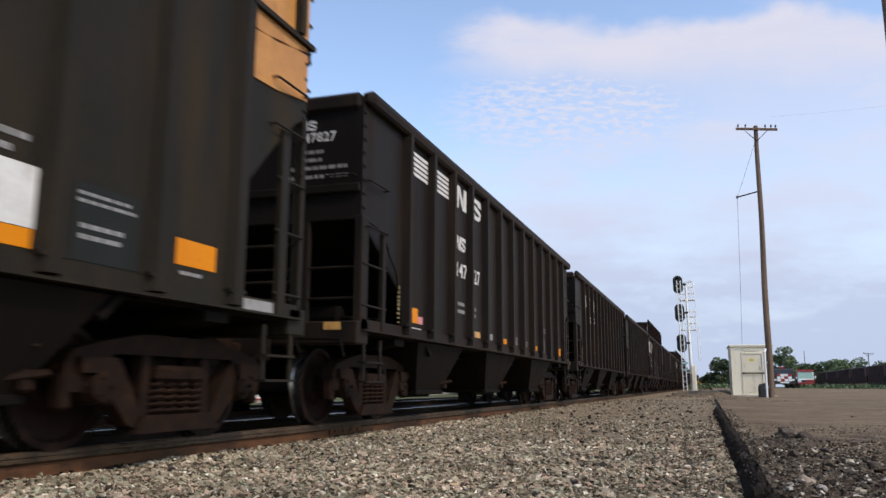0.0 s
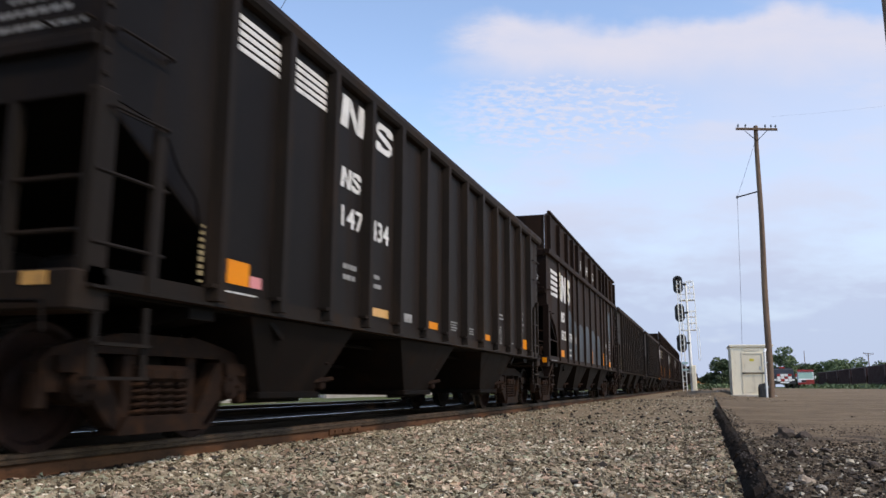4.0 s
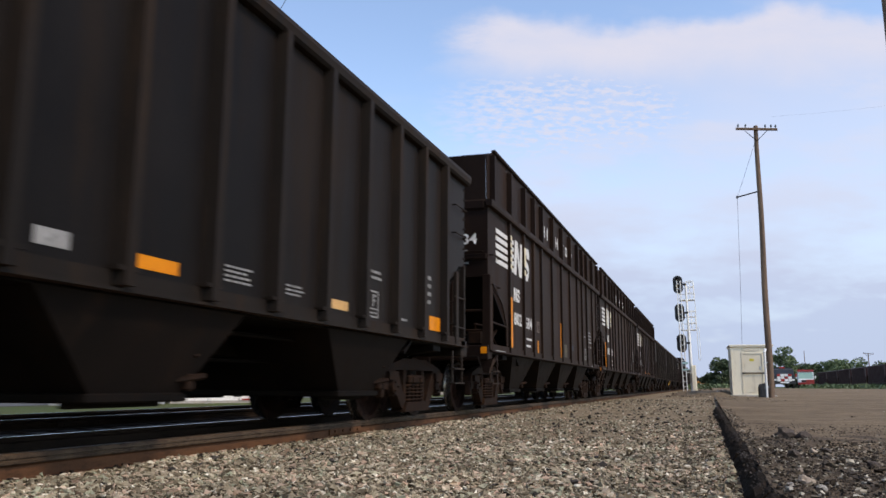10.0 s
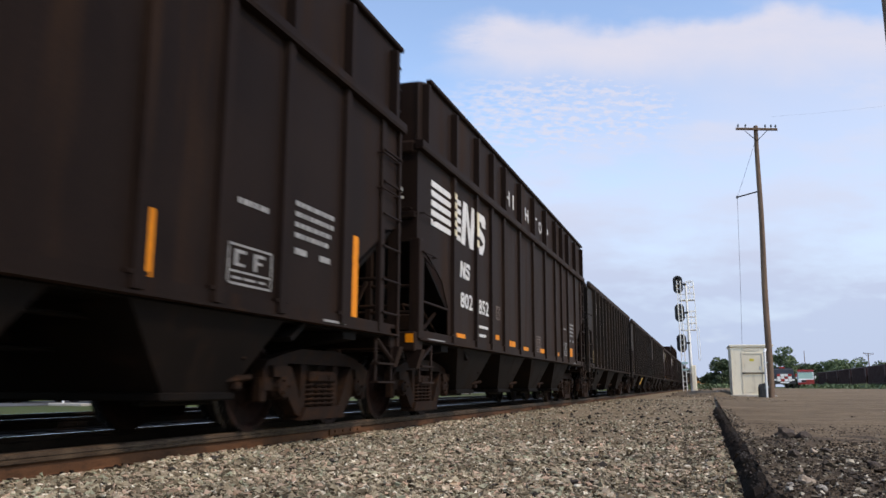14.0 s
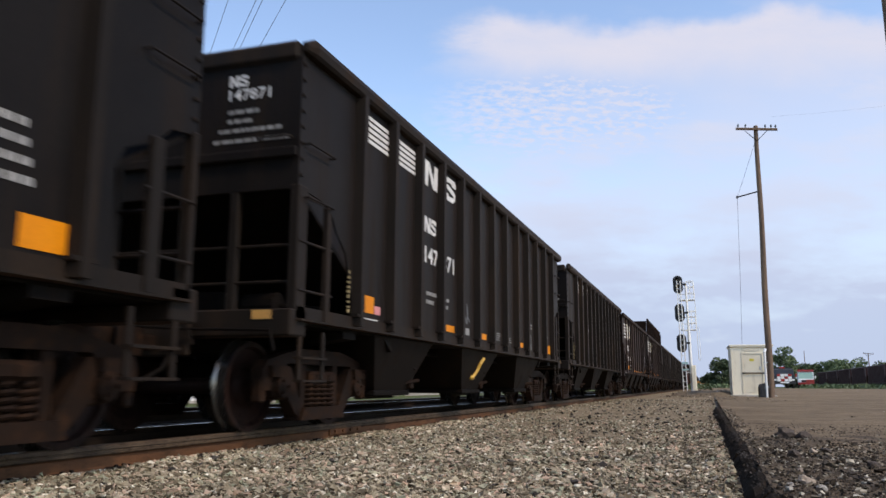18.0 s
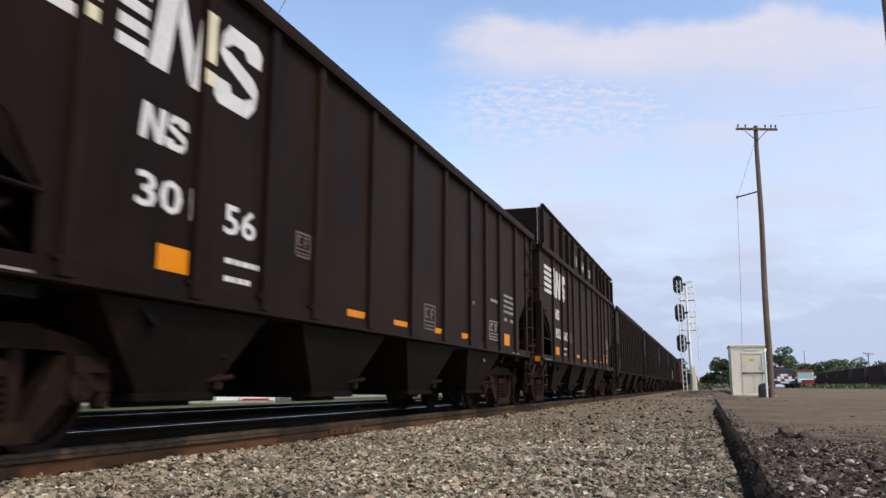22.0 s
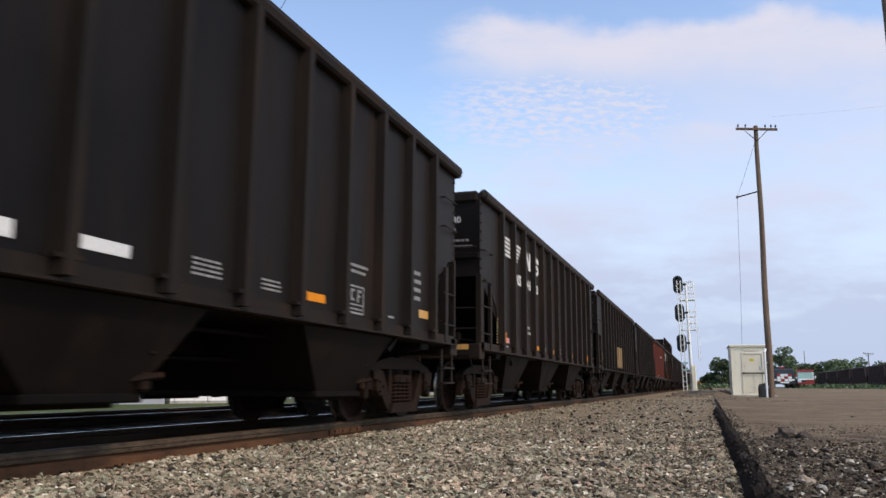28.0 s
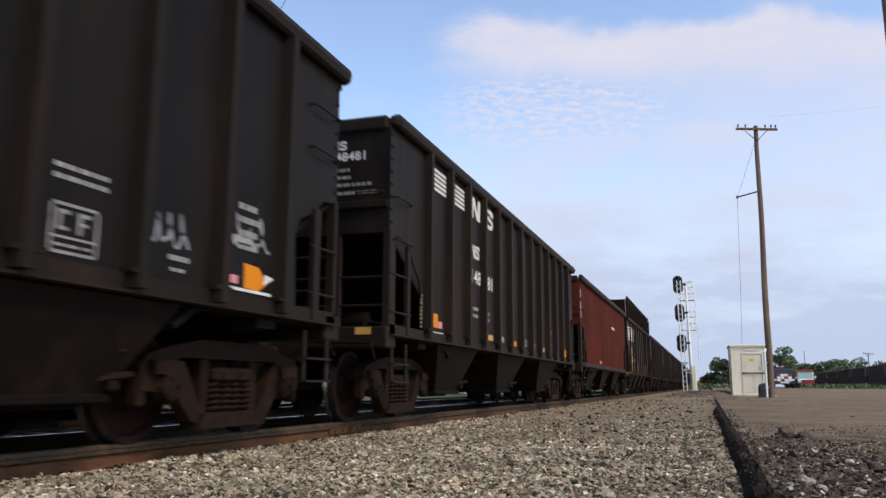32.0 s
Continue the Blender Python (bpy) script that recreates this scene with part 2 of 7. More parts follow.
BARK = worn("grey_bark", (0.1, 0.08, 0.06), (0.13, 0.1, 0.08), (0.05, 0.04, 0.035), 2.0, 15, 0.5, 6.0, (0.85, 0.95), 0, 0.7, 0.02)


def stone_material(name, tones, speck=30.0, patches=False):
    """Loose stone: every stone has a tone of its own, with a fine mottle."""
    n = Net(name)
    geo = n.add("NewGeometry")
    ramp = n.add("ValToRGB")
    ramp.color_ramp.interpolation = "LINEAR"
    while len(ramp.color_ramp.elements) < len(tones):
        ramp.color_ramp.elements.new(0.5)
    for e, (at, c) in zip(ramp.color_ramp.elements, tones):
        e.position, e.color = at, (*c, 1)
    n.link(geo.outputs["Random Per Island"], ramp.inputs[0])
    grain = n.noise(n.coords(shuffle=False), speck, 4.0, 0.65)
    tone = n.add("VectorMath")
    tone.operation = "SCALE"
    n.link(ramp.outputs[0], tone.inputs[0])
    amount = n.math("MULTIPLY_ADD", grain, 0.9, 0.55)
    if patches:
        grime = n.step(n.noise(n.coords(shuffle=False), 0.9, 4.0, 0.6), 0.35, 0.68)
        amount = n.math("MULTIPLY", amount, n.math("MULTIPLY_ADD", grime, 0.5, 0.85))
    n.link(amount, tone.inputs["Scale"])
    n.colour(tone.outputs[0])
    n.bump(grain, 0.5, 0.006)
    n.bsdf.inputs["Specular IOR Level"].default_value = 0.15
    return n.rough(0.85)


BALLAST = stone_material("ballast_stone", [(0.0, (0.036, 0.027, 0.018)), (0.1, (0.09, 0.07, 0.045)), (0.28, (0.18, 0.144, 0.096)), (0.45, (0.253, 0.209, 0.14)),
                                            (0.6, (0.3, 0.251, 0.171)), (0.7, (0.24, 0.246, 0.167)), (0.82, (0.385, 0.255, 0.179)), (0.94, (0.407, 0.353, 0.262)), (1.0, (0.696, 0.631, 0.498))], patches=True)
RUBBLE = stone_material("dirty_rubble", [(0.0, (0.028, 0.021, 0.015)), (0.42, (0.055, 0.041, 0.029)), (0.6, (0.1, 0.078, 0.053)),
                                          (0.78, (0.19, 0.152, 0.108)), (0.92, (0.32, 0.275, 0.205)), (1.0, (0.6, 0.54, 0.43))])
# dark stone; on the track beds this tone also carries the train's shade
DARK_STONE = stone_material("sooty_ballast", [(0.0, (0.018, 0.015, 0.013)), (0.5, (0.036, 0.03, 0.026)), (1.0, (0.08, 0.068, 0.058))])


def earth(name, a, b, c, broad, fine, depth, cell=0.0, stretch=(1, 1, 1)):
    n = Net(name)
    vec = n.coords(stretch, False)
    big = n.step(n.noise(vec, broad, 5.0, 0.6), 0.3, 0.7)
    mid = n.step(n.noise(vec, broad * 7, 5.0, 0.65), 0.42, 0.7)
    small = n.noise(vec, fine, 6.0, 0.7)
    col = n.mix(big, a, b)
    col = n.mix(n.math("MULTIPLY", mid, 0.7), col, c)
    tone = n.add("VectorMath")
    tone.operation = "SCALE"
    n.link(col, tone.inputs[0])
    n.link(n.math("MULTIPLY_ADD", small, 0.9, 0.55), tone.inputs["Scale"])
    n.colour(tone.outputs[0])
    h = small
    if cell:
        v = n.add("TexVoronoi", Scale=cell)
        n.link(vec, v.inputs["Vector"])
        h = n.math("MULTIPLY_ADD", v.outputs["Distance"], -0.8, small)
    n.bump(h, 0.9, depth)
    n.bsdf.inputs["Specular IOR Level"].default_value = 0.12
    return n.rough(0.92)


GRAVEL_BED = earth("fine_gravel", (0.22, 0.162, 0.098), (0.3, 0.23, 0.146), (0.1, 0.073, 0.047), 0.5, 60, 0.03, 24.0)
DIRT = earth("packed_dirt", (0.178, 0.126, 0.076), (0.268, 0.196, 0.122), (0.1, 0.07, 0.044), 0.5, 34, 0.05, 26.0, (0.6, 0.8, 1.0))
DARK_SOIL = earth("dark_cindery_soil", (0.105, 0.076, 0.05), (0.16, 0.117, 0.076), (0.052, 0.038, 0.026), 1.8, 60, 0.03, 34.0)
# track bed colour with the shade under the train painted in
SHADED_BED = earth("shaded_track_bed", (0.026, 0.021, 0.017), (0.04, 0.032, 0.025), (0.016, 0.013, 0.011), 1.2, 50, 0.03, 26.0)
PALE_DIRT = earth("pale_trampled_dirt", (0.23, 0.175, 0.115), (0.17, 0.125, 0.08), (0.1, 0.075, 0.05), 0.9, 30, 0.03, 20.0)
GRASS = earth("mown_grass", (0.065, 0.085, 0.025), (0.095, 0.11, 0.036), (0.085, 0.072, 0.042), 0.06, 9, 0.06)
ROAD = earth("worn_asphalt", (0.1, 0.1, 0.1), (0.13, 0.13, 0.13), (0.08, 0.08, 0.08), 0.2, 30, 0.008)


def leaf_material(name, a, b):
    n = Net(name)
    geo = n.add("NewGeometry")
    n.colour(n.mix(geo.outputs["Random Per Island"], a, b))
    return n.rough(0.7)


LEAF = leaf_material("green_leaves", (0.06, 0.092, 0.036), (0.125, 0.165, 0.07))
LEAF_DARK = leaf_material("dark_green_leaves", (0.025, 0.042, 0.016), (0.06, 0.085, 0.03))


# ---- helpers for meshes ----
def mesh_of(bm, name, material):
    me = bpy.data.meshes.new(name)
    bm.to_mesh(me)
    bm.free()
    for m in (material if isinstance(material, (list, tuple)) else [material]):
        me.materials.append(m)
    return me


def part(name, bm, material, parent=None, label="", at=None):
    """One mesh object under a thing, or under a part of it."""
    me = bm if isinstance(bm, bpy.types.Mesh) else mesh_of(bm, name, material)
    ob = new(name, me)
    if parent is not None:
        ob.parent = parent
    if at is not None:
        ob.matrix_basis = at
    if label:
        tagged(ob, label)
    return ob


def smooth(ob, angle=40):
    for p in ob.data.polygons:
        p.use_smooth = True
    ob.data.set_sharp_from_angle(angle=radians(angle))
    return ob


def thing(name, label, category, group="", at=None, kind=""):
    ob = new(name)
    ob.empty_display_size = 0.2
    if at is not None:
        ob.matrix_basis = at
    return tagged(ob, label, category, group, kind)


def slab(bm, x0, x1, y0, y1, z0, z1, bevel=0.0, mat=0):
    """A box between the given bounds, its edges chamfered by bevel."""
    made = bmesh.ops.create_cube(bm, size=1.0)["verts"]
    for v in made:
        v.co = ((x0 + x1) / 2 + v.co.x * (x1 - x0), (y0 + y1) / 2 + v.co.y * (y1 - y0), (z0 + z1) / 2 + v.co.z * (z1 - z0))
    faces = {f for v in made for f in v.link_faces}
    for f in faces:
        f.material_index = mat
    if bevel:
        edges = list({e for v in made for e in v.link_edges})
        bmesh.ops.bevel(bm, geom=edges, offset=bevel, segments=1, affect="EDGES", profile=0.5)
    return bm


def prism(bm, outline, axis, a, b, mat=0):
    """An outline in two coordinates, pulled along the third from a to b."""
    def spot(p, t):
        return {"x": (t, p[0], p[1]), "y": (p[0], t, p[1]), "z": (p[0], p[1], t)}[axis]
    lo = [bm.verts.new(spot(p, a)) for p in outline]
    hi = [bm.verts.new(spot(p, b)) for p in outline]
    faces = [bm.faces.new(lo), bm.faces.new(hi)]
    for i in range(len(outline)):
        j = (i + 1) % len(outline)
        faces.append(bm.faces.new((lo[i], lo[j], hi[j], hi[i])))
    for f in faces:
        f.material_index = mat
    bmesh.ops.recalc_face_normals(bm, faces=faces)
    return bm


def tube(bm, p, q, r, n=8, r2=None, mat=0):
    """A round bar from p to q."""
    p, q = Vector(p), Vector(q)
    way = (q - p).normalized()
    side = way.orthogonal().normalized()
    up = way.cross(side)
    rings = []
    for c, rad in ((p, r), (q, r if r2 is None else r2)):
        rings.append([bm.verts.new(c + (side * math.cos(2 * math.pi * k / n) + up * math.sin(2 * math.pi * k / n)) * rad) for k in range(n)])
    faces = [bm.faces.new(rings[0][::-1]), bm.faces.new(rings[1])]
    for k in range(n):
        faces.append(bm.faces.new((rings[0][k], rings[0][(k + 1) % n], rings[1][(k + 1) % n], rings[1][k])))
    for f in faces:
        f.material_index = mat
    return bm


def path_tube(bm, pts, r, n=6):
    for a, b in zip(pts, pts[1:]):
        tube(bm, a, b, r, n)
    return bm


def lathe(bm, profile, n, axis="x", mats=None):
    """Turns a profile of (along, radius) about an axis."""
    rings = []
    for a, r in profile:
        ring = []
        for k in range(n):
            c, s = math.cos(2 * math.pi * k / n) * r, math.sin(2 * math.pi * k / n) * r
            ring.append(bm.verts.new((a, c, s) if axis == "x" else (c, s, a)))
        rings.append(ring)
    for i in range(len(rings) - 1):
        for k in range(n):
            f = bm.faces.new((rings[i][k], rings[i][(k + 1) % n], rings[i + 1][(k + 1) % n], rings[i + 1][k]))
            f.material_index = mats[i] if mats else 0
    for ring in (rings[0], rings[-1]):
        bm.faces.new(ring)
    bmesh.ops.recalc_face_normals(bm, faces=bm.faces)
    return bm


def from_arrays(name, verts, faces, material):
    """A large mesh out of arrays that the code has worked out."""
    me = bpy.data.meshes.new(name)
    verts, faces = np.asarray(verts, dtype=np.float32), np.asarray(faces, dtype=np.int32)
    k = faces.shape[1]
    me.vertices.add(len(verts))
    me.vertices.foreach_set("co", verts.ravel())
    me.loops.add(faces.size)
    me.loops.foreach_set("vertex_index", faces.ravel())
    me.polygons.add(len(faces))
    me.polygons.foreach_set("loop_start", np.arange(0, faces.size, k, dtype=np.int32))
    me.update(calc_edges=True)
    me.materials.append(material)
    return me


def letters(text):
    """The mesh of a word in the built-in font, one unit high, its foot at the origin."""
    curve = bpy.data.curves.new("lettering", "FONT")
    curve.body, curve.resolution_u = text, 2
    curve.offset = 0.018
    ob = new("lettering", curve)
    me = bpy.data.meshes.new_from_object(ob.evaluated_get(bpy.context.evaluated_depsgraph_get()))
    bpy.data.objects.remove(ob)
    xs = [v.co.x for v in me.vertices]
    ys = [v.co.y for v in me.vertices]
    x0, y0, w, h = min(xs), min(ys), max(xs) - min(xs), max(ys) - min(ys)
    for v in me.vertices:
        v.co = ((v.co.x - x0) / w, (v.co.y - y0) / h, 0)
    return me


# ---- sky: thin drifting cloud far behind everything ----
def cloud_material():
    n = Net("thin_cloud")
    uv = n.add("UVMap")
    sep = n.add("SeparateXYZ")
    n.link(uv.outputs[0], sep.inputs[0])
    u, v = sep.outputs[0], sep.outputs[1]
    wide = n.add("Mapping", Scale=(1.6, 5.0, 1.0), Rotation=(0, 0, radians(-8)))
    n.link(uv.outputs[0], wide.inputs["Vector"])
    fib = n.noise(wide.outputs[0], 3.0, 9.0, 0.6)
    soft = n.noise(uv.outputs[0], 3.2, 6.0, 0.55)
    # one long bank high up
    edge = n.math("MULTIPLY_ADD", n.math("SUBTRACT", soft, 0.5), 0.14, v)
    edge = n.math("MULTIPLY_ADD", u, 0.05, n.math("MULTIPLY_ADD", n.math("SUBTRACT", fib, 0.5), 0.03, n.math("SUBTRACT", edge, 0.035)))
    body = n.math("MULTIPLY", n.step(edge, 0.01, 0.034), n.math("SUBTRACT", 1.0, n.math("MULTIPLY", n.step(edge, 0.05, 0.11), n.math("SUBTRACT", 1.0, n.math("MULTIPLY", n.step(u, 0.6, 0.85), 0.55)))))
    start = n.step(n.math("MULTIPLY_ADD", n.math("SUBTRACT", fib, 0.5), 0.24, u), 0.47, 0.57)
    bank = n.math("MULTIPLY", n.math("MULTIPLY", body, start), n.math("MULTIPLY_ADD", fib, 0.7, 0.5))
    # a field of small ripples below it
    tilt = n.add("Mapping", Scale=(42.0, 120.0, 1.0), Rotation=(0, 0, radians(-14)))
    n.link(uv.outputs[0], tilt.inputs["Vector"])
    ripple = n.noise(tilt.outputs[0], 1.5, 4.0, 0.6)
    du = n.math("DIVIDE", n.math("SUBTRACT", u, 0.655), 0.17)
    dv = n.math("DIVIDE", n.math("SUBTRACT", v, 0.13), 0.07)
    near = n.math("SUBTRACT", 1.0, n.step(n.math("ADD", n.math("MULTIPLY", du, du), n.math("MULTIPLY", dv, dv)), 0.1, 1.2))
    cells = n.math("MULTIPLY", n.math("MULTIPLY", n.step(ripple, 0.32, 0.66), near), 0.8)
    # the veil over the lower and farther sky
    slope = n.math("MULTIPLY_ADD", u, 0.35, n.math("MULTIPLY_ADD", n.math("SUBTRACT", fib, 0.5), 0.28, v))
    veil = n.math("MULTIPLY", n.step(slope, 0.28, 0.47), n.math("MULTIPLY_ADD", n.step(fib, 0.3, 0.7), 0.5, 0.42))
    veil = n.math("ADD", n.math("MULTIPLY", veil, 0.8), n.math("MULTIPLY", n.step(v, 0.16, 0.4), 0.5))
    cover = n.math("MAXIMUM", n.math("MAXIMUM", bank, cells), veil)
    cover = n.math("MINIMUM", n.math("MAXIMUM", cover, 0.0), 0.95)
    tint = n.mix(n.step(v, 0.1, 0.42), (0.79, 0.83, 1.0), (0.49, 0.63, 0.93))
    glow = n.add("Emission", Strength=0.4)
    n.link(tint, glow.inputs["Color"])
    clear = n.add("BsdfTransparent")
    mixer = n.add("MixShader")
    n.link(cover, mixer.inputs[0])
    n.link(clear.outputs[0], mixer.inputs[1])
    n.link(glow.outputs[0], mixer.inputs[2])
    n.link(mixer.outputs[0], n.out.inputs["Surface"])
    return n.mat


def cloud_sheet():
    """Part of a great dome about the eye; u runs to the right and v down from its upper left."""
    rows, cols, far = 24, 48, 3500.0
    basis = STILL.to_3x3()
    bm = bmesh.new()
    layer = bm.loops.layers.uv.new("UVMap")
    half = math.tan(radians(29.4))
    grid = {}
    for i in range(rows + 1):
        for j in range(cols + 1):
            u, v = -0.12 + 1.24 * j / cols, -0.12 + 0.62 * i / rows
            way = basis @ Vector(((2 * u - 1) * half, (0.5625 - 2 * v) * half, -1))
            grid[i, j] = (bm.verts.new(way.normalized() * far), u, v)
    for i in range(rows):
        for j in range(cols):
            ring = [grid[i, j], grid[i + 1, j], grid[i + 1, j + 1], grid[i, j + 1]]
            f = bm.faces.new([g[0] for g in ring])
            for loop, g in zip(f.loops, ring):
                loop[layer].uv = (g[1], g[2])
    ob = part("cloud_backdrop", bm, cloud_material())
    ob.matrix_basis = pose(*EYE)
    return tagged(ob, "thin pale drifting clouds in a light blue sky", "clouds", kind="structure")


clouds = cloud_sheet()


# ---- ground ----
def ramp(v, a, b):
    t = np.clip((v - a) / (b - a), 0, 1)
    return t * t * (3 - 2 * t)


def lot_height(x, y):
    return -0.04 + 0.36 * ramp(np.asarray(y, float), 45, 85)


def sheet(name, xs, ys, height, material, label, category):
    X, Y = np.meshgrid(xs, ys)
    Z = height(X, Y)
    n, m = X.shape
    idx = np.arange(n * m).reshape(n, m)
    faces = np.stack([idx[:-1, :-1], idx[:-1, 1:], idx[1:, 1:], idx[1:, :-1]], -1).reshape(-1, 4)
    me = from_arrays(name, np.stack([X, Y, Z], -1).reshape(-1, 3), faces, material)
    ob = new(name, me)
    for p in me.polygons:
        p.use_smooth = True
    return tagged(ob, label, category, kind="structure")


def hills(X, Y):
    h = np.full_like(X, -0.42)
    right = ramp(X, 3.0, 9.0) * ramp(Y, 30, 90)
    return h + right * 0.72 + ramp(np.abs(X - 5), 60, 400) * 0.3


def bumpy(X, Y, amp, f):
    out = np.zeros_like(X)
    for k, (a, b, c) in enumerate(((1.0, 0.7, 0.3), (-0.6, 1.3, 1.9), (1.9, -0.4, 4.1), (2.7, 2.2, 0.7), (-3.1, 1.7, 2.2))):
        out += np.sin(f * (a * X + b * Y) + c) / (1 + 0.5 * k)
    return out * amp / 2.5


def bed_height(X, Y):
    """The shoulder of the ballast beside the near rail, almost level to the timber edge."""
    h = np.full_like(X, -0.155)
    h = np.where(np.abs(X) < 0.72, -0.2, h)
    h = h - 0.26 * ramp(-X, 1.5, 3.0) + 0.0 * Y
    h = h - 0.01 * (1 - ramp(X, 0.95, 1.7)) * ramp(X, 0.72, 0.76)
    h = h + 0.035 * ramp(X, 4.95, 5.4) * (1 - ramp(Y, 18, 24))
    return h + bumpy(X, Y, 0.014, 2.6) + 0.16 * ramp(Y, 30, 60) * ramp(X, 2.4, 3.6)


xs = np.concatenate([[-3000, -800, -300, -120, -60, -40, -25], np.arange(-18, 60, 2.0), [70, 100, 200, 500, 1200, 3000]])
ys = np.concatenate([[-600, -200, -80, -30], np.arange(-10, 120, 4.0), [140, 180, 250, 400, 800, 1600, 4000]])
ground = sheet("ground", xs, ys, hills, GRASS, "flat mown grass and waste ground to the horizon", "ground")
xs = np.arange(0.76, 5.6, 0.16)
ys = np.concatenate([np.arange(-40, 2, 2.0), np.arange(2, 26, 0.2), np.arange(26, 60, 1.0), np.arange(60, 420, 12.0)])
bed = sheet("ballast_bed", xs, ys, bed_height, GRAVEL_BED, "grey-brown crushed stone bed beside the rails", "ballast")
# both beds below are coloured darker to stand for the train's shadow
bed_1 = sheet("ballast_bed_sooty", np.concatenate([np.arange(-3.0, 0.6, 0.25), [0.68, 0.76]]), ys, bed_height, SHADED_BED, "dark bed between the rails, train shade in its colour", "ballast")
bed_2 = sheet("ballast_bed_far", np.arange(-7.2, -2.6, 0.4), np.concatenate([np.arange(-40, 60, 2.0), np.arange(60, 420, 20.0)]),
              lambda X, Y: -0.2 - 0.2 * ramp(np.abs(X + 4.2), 1.5, 2.8) + bumpy(X, Y, 0.012, 2.6), DARK_STONE, "dark stone bed of the next track, train shade in its colour", "ballast")


def lot_top(X, Y):
    return lot_height(X, Y) + bumpy(X, Y, 0.012, 0.9) + bumpy(X, Y, 0.006, 3.3) - 0.35 * ramp(Y, 95, 112) - 0.3 * ramp(X, 60, 75)


xs = np.concatenate([np.arange(5.5, 12, 0.3), np.arange(12, 80, 3.0)])
ys = np.concatenate([np.arange(-30, 2, 2.0), np.arange(2, 24, 0.3), np.arange(24, 114, 2.0)])
lot = sheet("dirt_lot", xs, ys, lot_top, DIRT, "brown packed dirt yard road beside the tracks", "dirt road")
road = sheet("road", np.arange(-26, -19.5, 1.5), np.arange(-60, 300, 12.0), lambda X, Y: -0.405 + 0 * X, ROAD, "grey asphalt road beyond the tracks", "road")


# ---- track ----
RAIL = [(-0.037, -0.005), (-0.03, 0.0), (0.03, 0.0), (0.037, -0.005), (0.037, -0.02), (0.033, -0.024), (0.036, -0.028), (0.035, -0.042), (0.02, -0.05), (0.009, -0.06),
        (0.009, -0.135), (0.03, -0.15), (0.07, -0.158), (0.07, -0.17), (-0.07, -0.17), (-0.07, -0.158), (-0.03, -0.15), (-0.009, -0.135), (-0.009, -0.06), (-0.02, -0.05), (-0.036, -0.042)]


# the near rail: a worn head with a rolled-over lip, and a taller web
RAIL_WORN = [(-0.038, 0.004), (-0.03, 0.012), (0.03, 0.012), (0.04, 0.004), (0.042, -0.022), (0.034, -0.027), (0.034, -0.032), (0.042, -0.036), (0.041, -0.058), (0.022, -0.068), (0.01, -0.078),
             (0.01, -0.15), (0.03, -0.163), (0.074, -0.172), (0.074, -0.186), (-0.074, -0.186), (-0.074, -0.172), (-0.03, -0.163), (-0.01, -0.15), (-0.01, -0.078), (-0.022, -0.068), (-0.038, -0.058)]


def rail_mesh(y0, y1, top, side, outline=RAIL):
    bm = bmesh.new()
    prism(bm, outline, "y", y0, y1)
    bm.faces.ensure_lookup_table()
    for f in bm.faces:
        c = f.calc_center_median()
        f.material_index = 2 if c.z > (0.011 if outline is RAIL_WORN else -0.001) else 1 if c.z > (-0.066 if outline is RAIL_WORN else -0.047) else 0
    return mesh_of(bm, "rail", [side, RAIL_HEAD if side is RAIL_SIDE else side, top])


def track(name, x, label, ties, y_far, fittings=True):
    t = thing(name, label, "railway track", kind="structure", at=pose(x, 0, 0))
    for s in (1, -1):
        bright = fittings and s < 0
        part("rail", rail_mesh(-60, y_far, RAIL_TOP if s < 0 or not fittings else RAIL_HEAD, RAIL_SIDE if fittings and s > 0 else RAIL_SHADED, RAIL_WORN if fittings and s > 0 else RAIL), None, t, "steel rail coloured dark for train shade, with a bright worn top" if bright else "rusty brown steel rail", pose(s * 0.755, 0, 0))
    bm = bmesh.new()
    slab(bm, -1.29, 1.29, -0.11, 0.11, -0.34, -0.172, 0.012)
    tie = mesh_of(bm, "tie", TIE_WOOD)
    bm = bmesh.new()
    slab(bm, -0.17, 0.17, -0.09, 0.09, -0.172, -0.16, 0.004)
    for sx, sy in ((0.1, 0.05), (-0.1, -0.05), (0.12, -0.06)):
        slab(bm, sx - 0.014, sx + 0.014, sy - 0.012, sy + 0.012, -0.165, -0.135, 0.004)
    tie_plate = mesh_of(bm, "tie_plate", RAIL_SHADED)
    bm = bmesh.new()
    slab(bm, -0.085, 0.085, -0.02, 0.02, -0.185, -0.15, 0.006)
    anchor = mesh_of(bm, "rail_anchor", IRON_DARK)
    for k in range(ties):
        y = -4 + 0.54 * k
        part("tie", tie, None, t, "", pose(0, y, 0, 0, 0, random.uniform(-0.8, 0.8)))
        for s in (1, -1) if fittings else ():
            part("tie_plate", tie_plate, None, t, "", pose(s * 0.755, y, 0))
            if k % 2:
                part("rail_anchor", anchor, None, t, "", pose(s * 0.755, y + 0.14, 0))
    bm = bmesh.new()
    for s in (1, -1):
        slab(bm, s * 0.012, s * 0.034, -0.46, 0.46, -0.135, -0.055, 0.006)
        for k in range(4):
            tube(bm, (s * 0.03, -0.33 + 0.22 * k, -0.095), (s * 0.052, -0.33 + 0.22 * k, -0.095), 0.016, 6)
    joint = mesh_of(bm, "joint_bar", RAIL_SIDE if fittings else RAIL_SHADED)
    for k in range(5):
        for s in (1,) if fittings else (1, -1):
            part("joint_bar", joint, None, t, "", pose(s * 0.755, 9.4 + 11.9 * k + (0 if s > 0 else 3.2), 0))
    return t


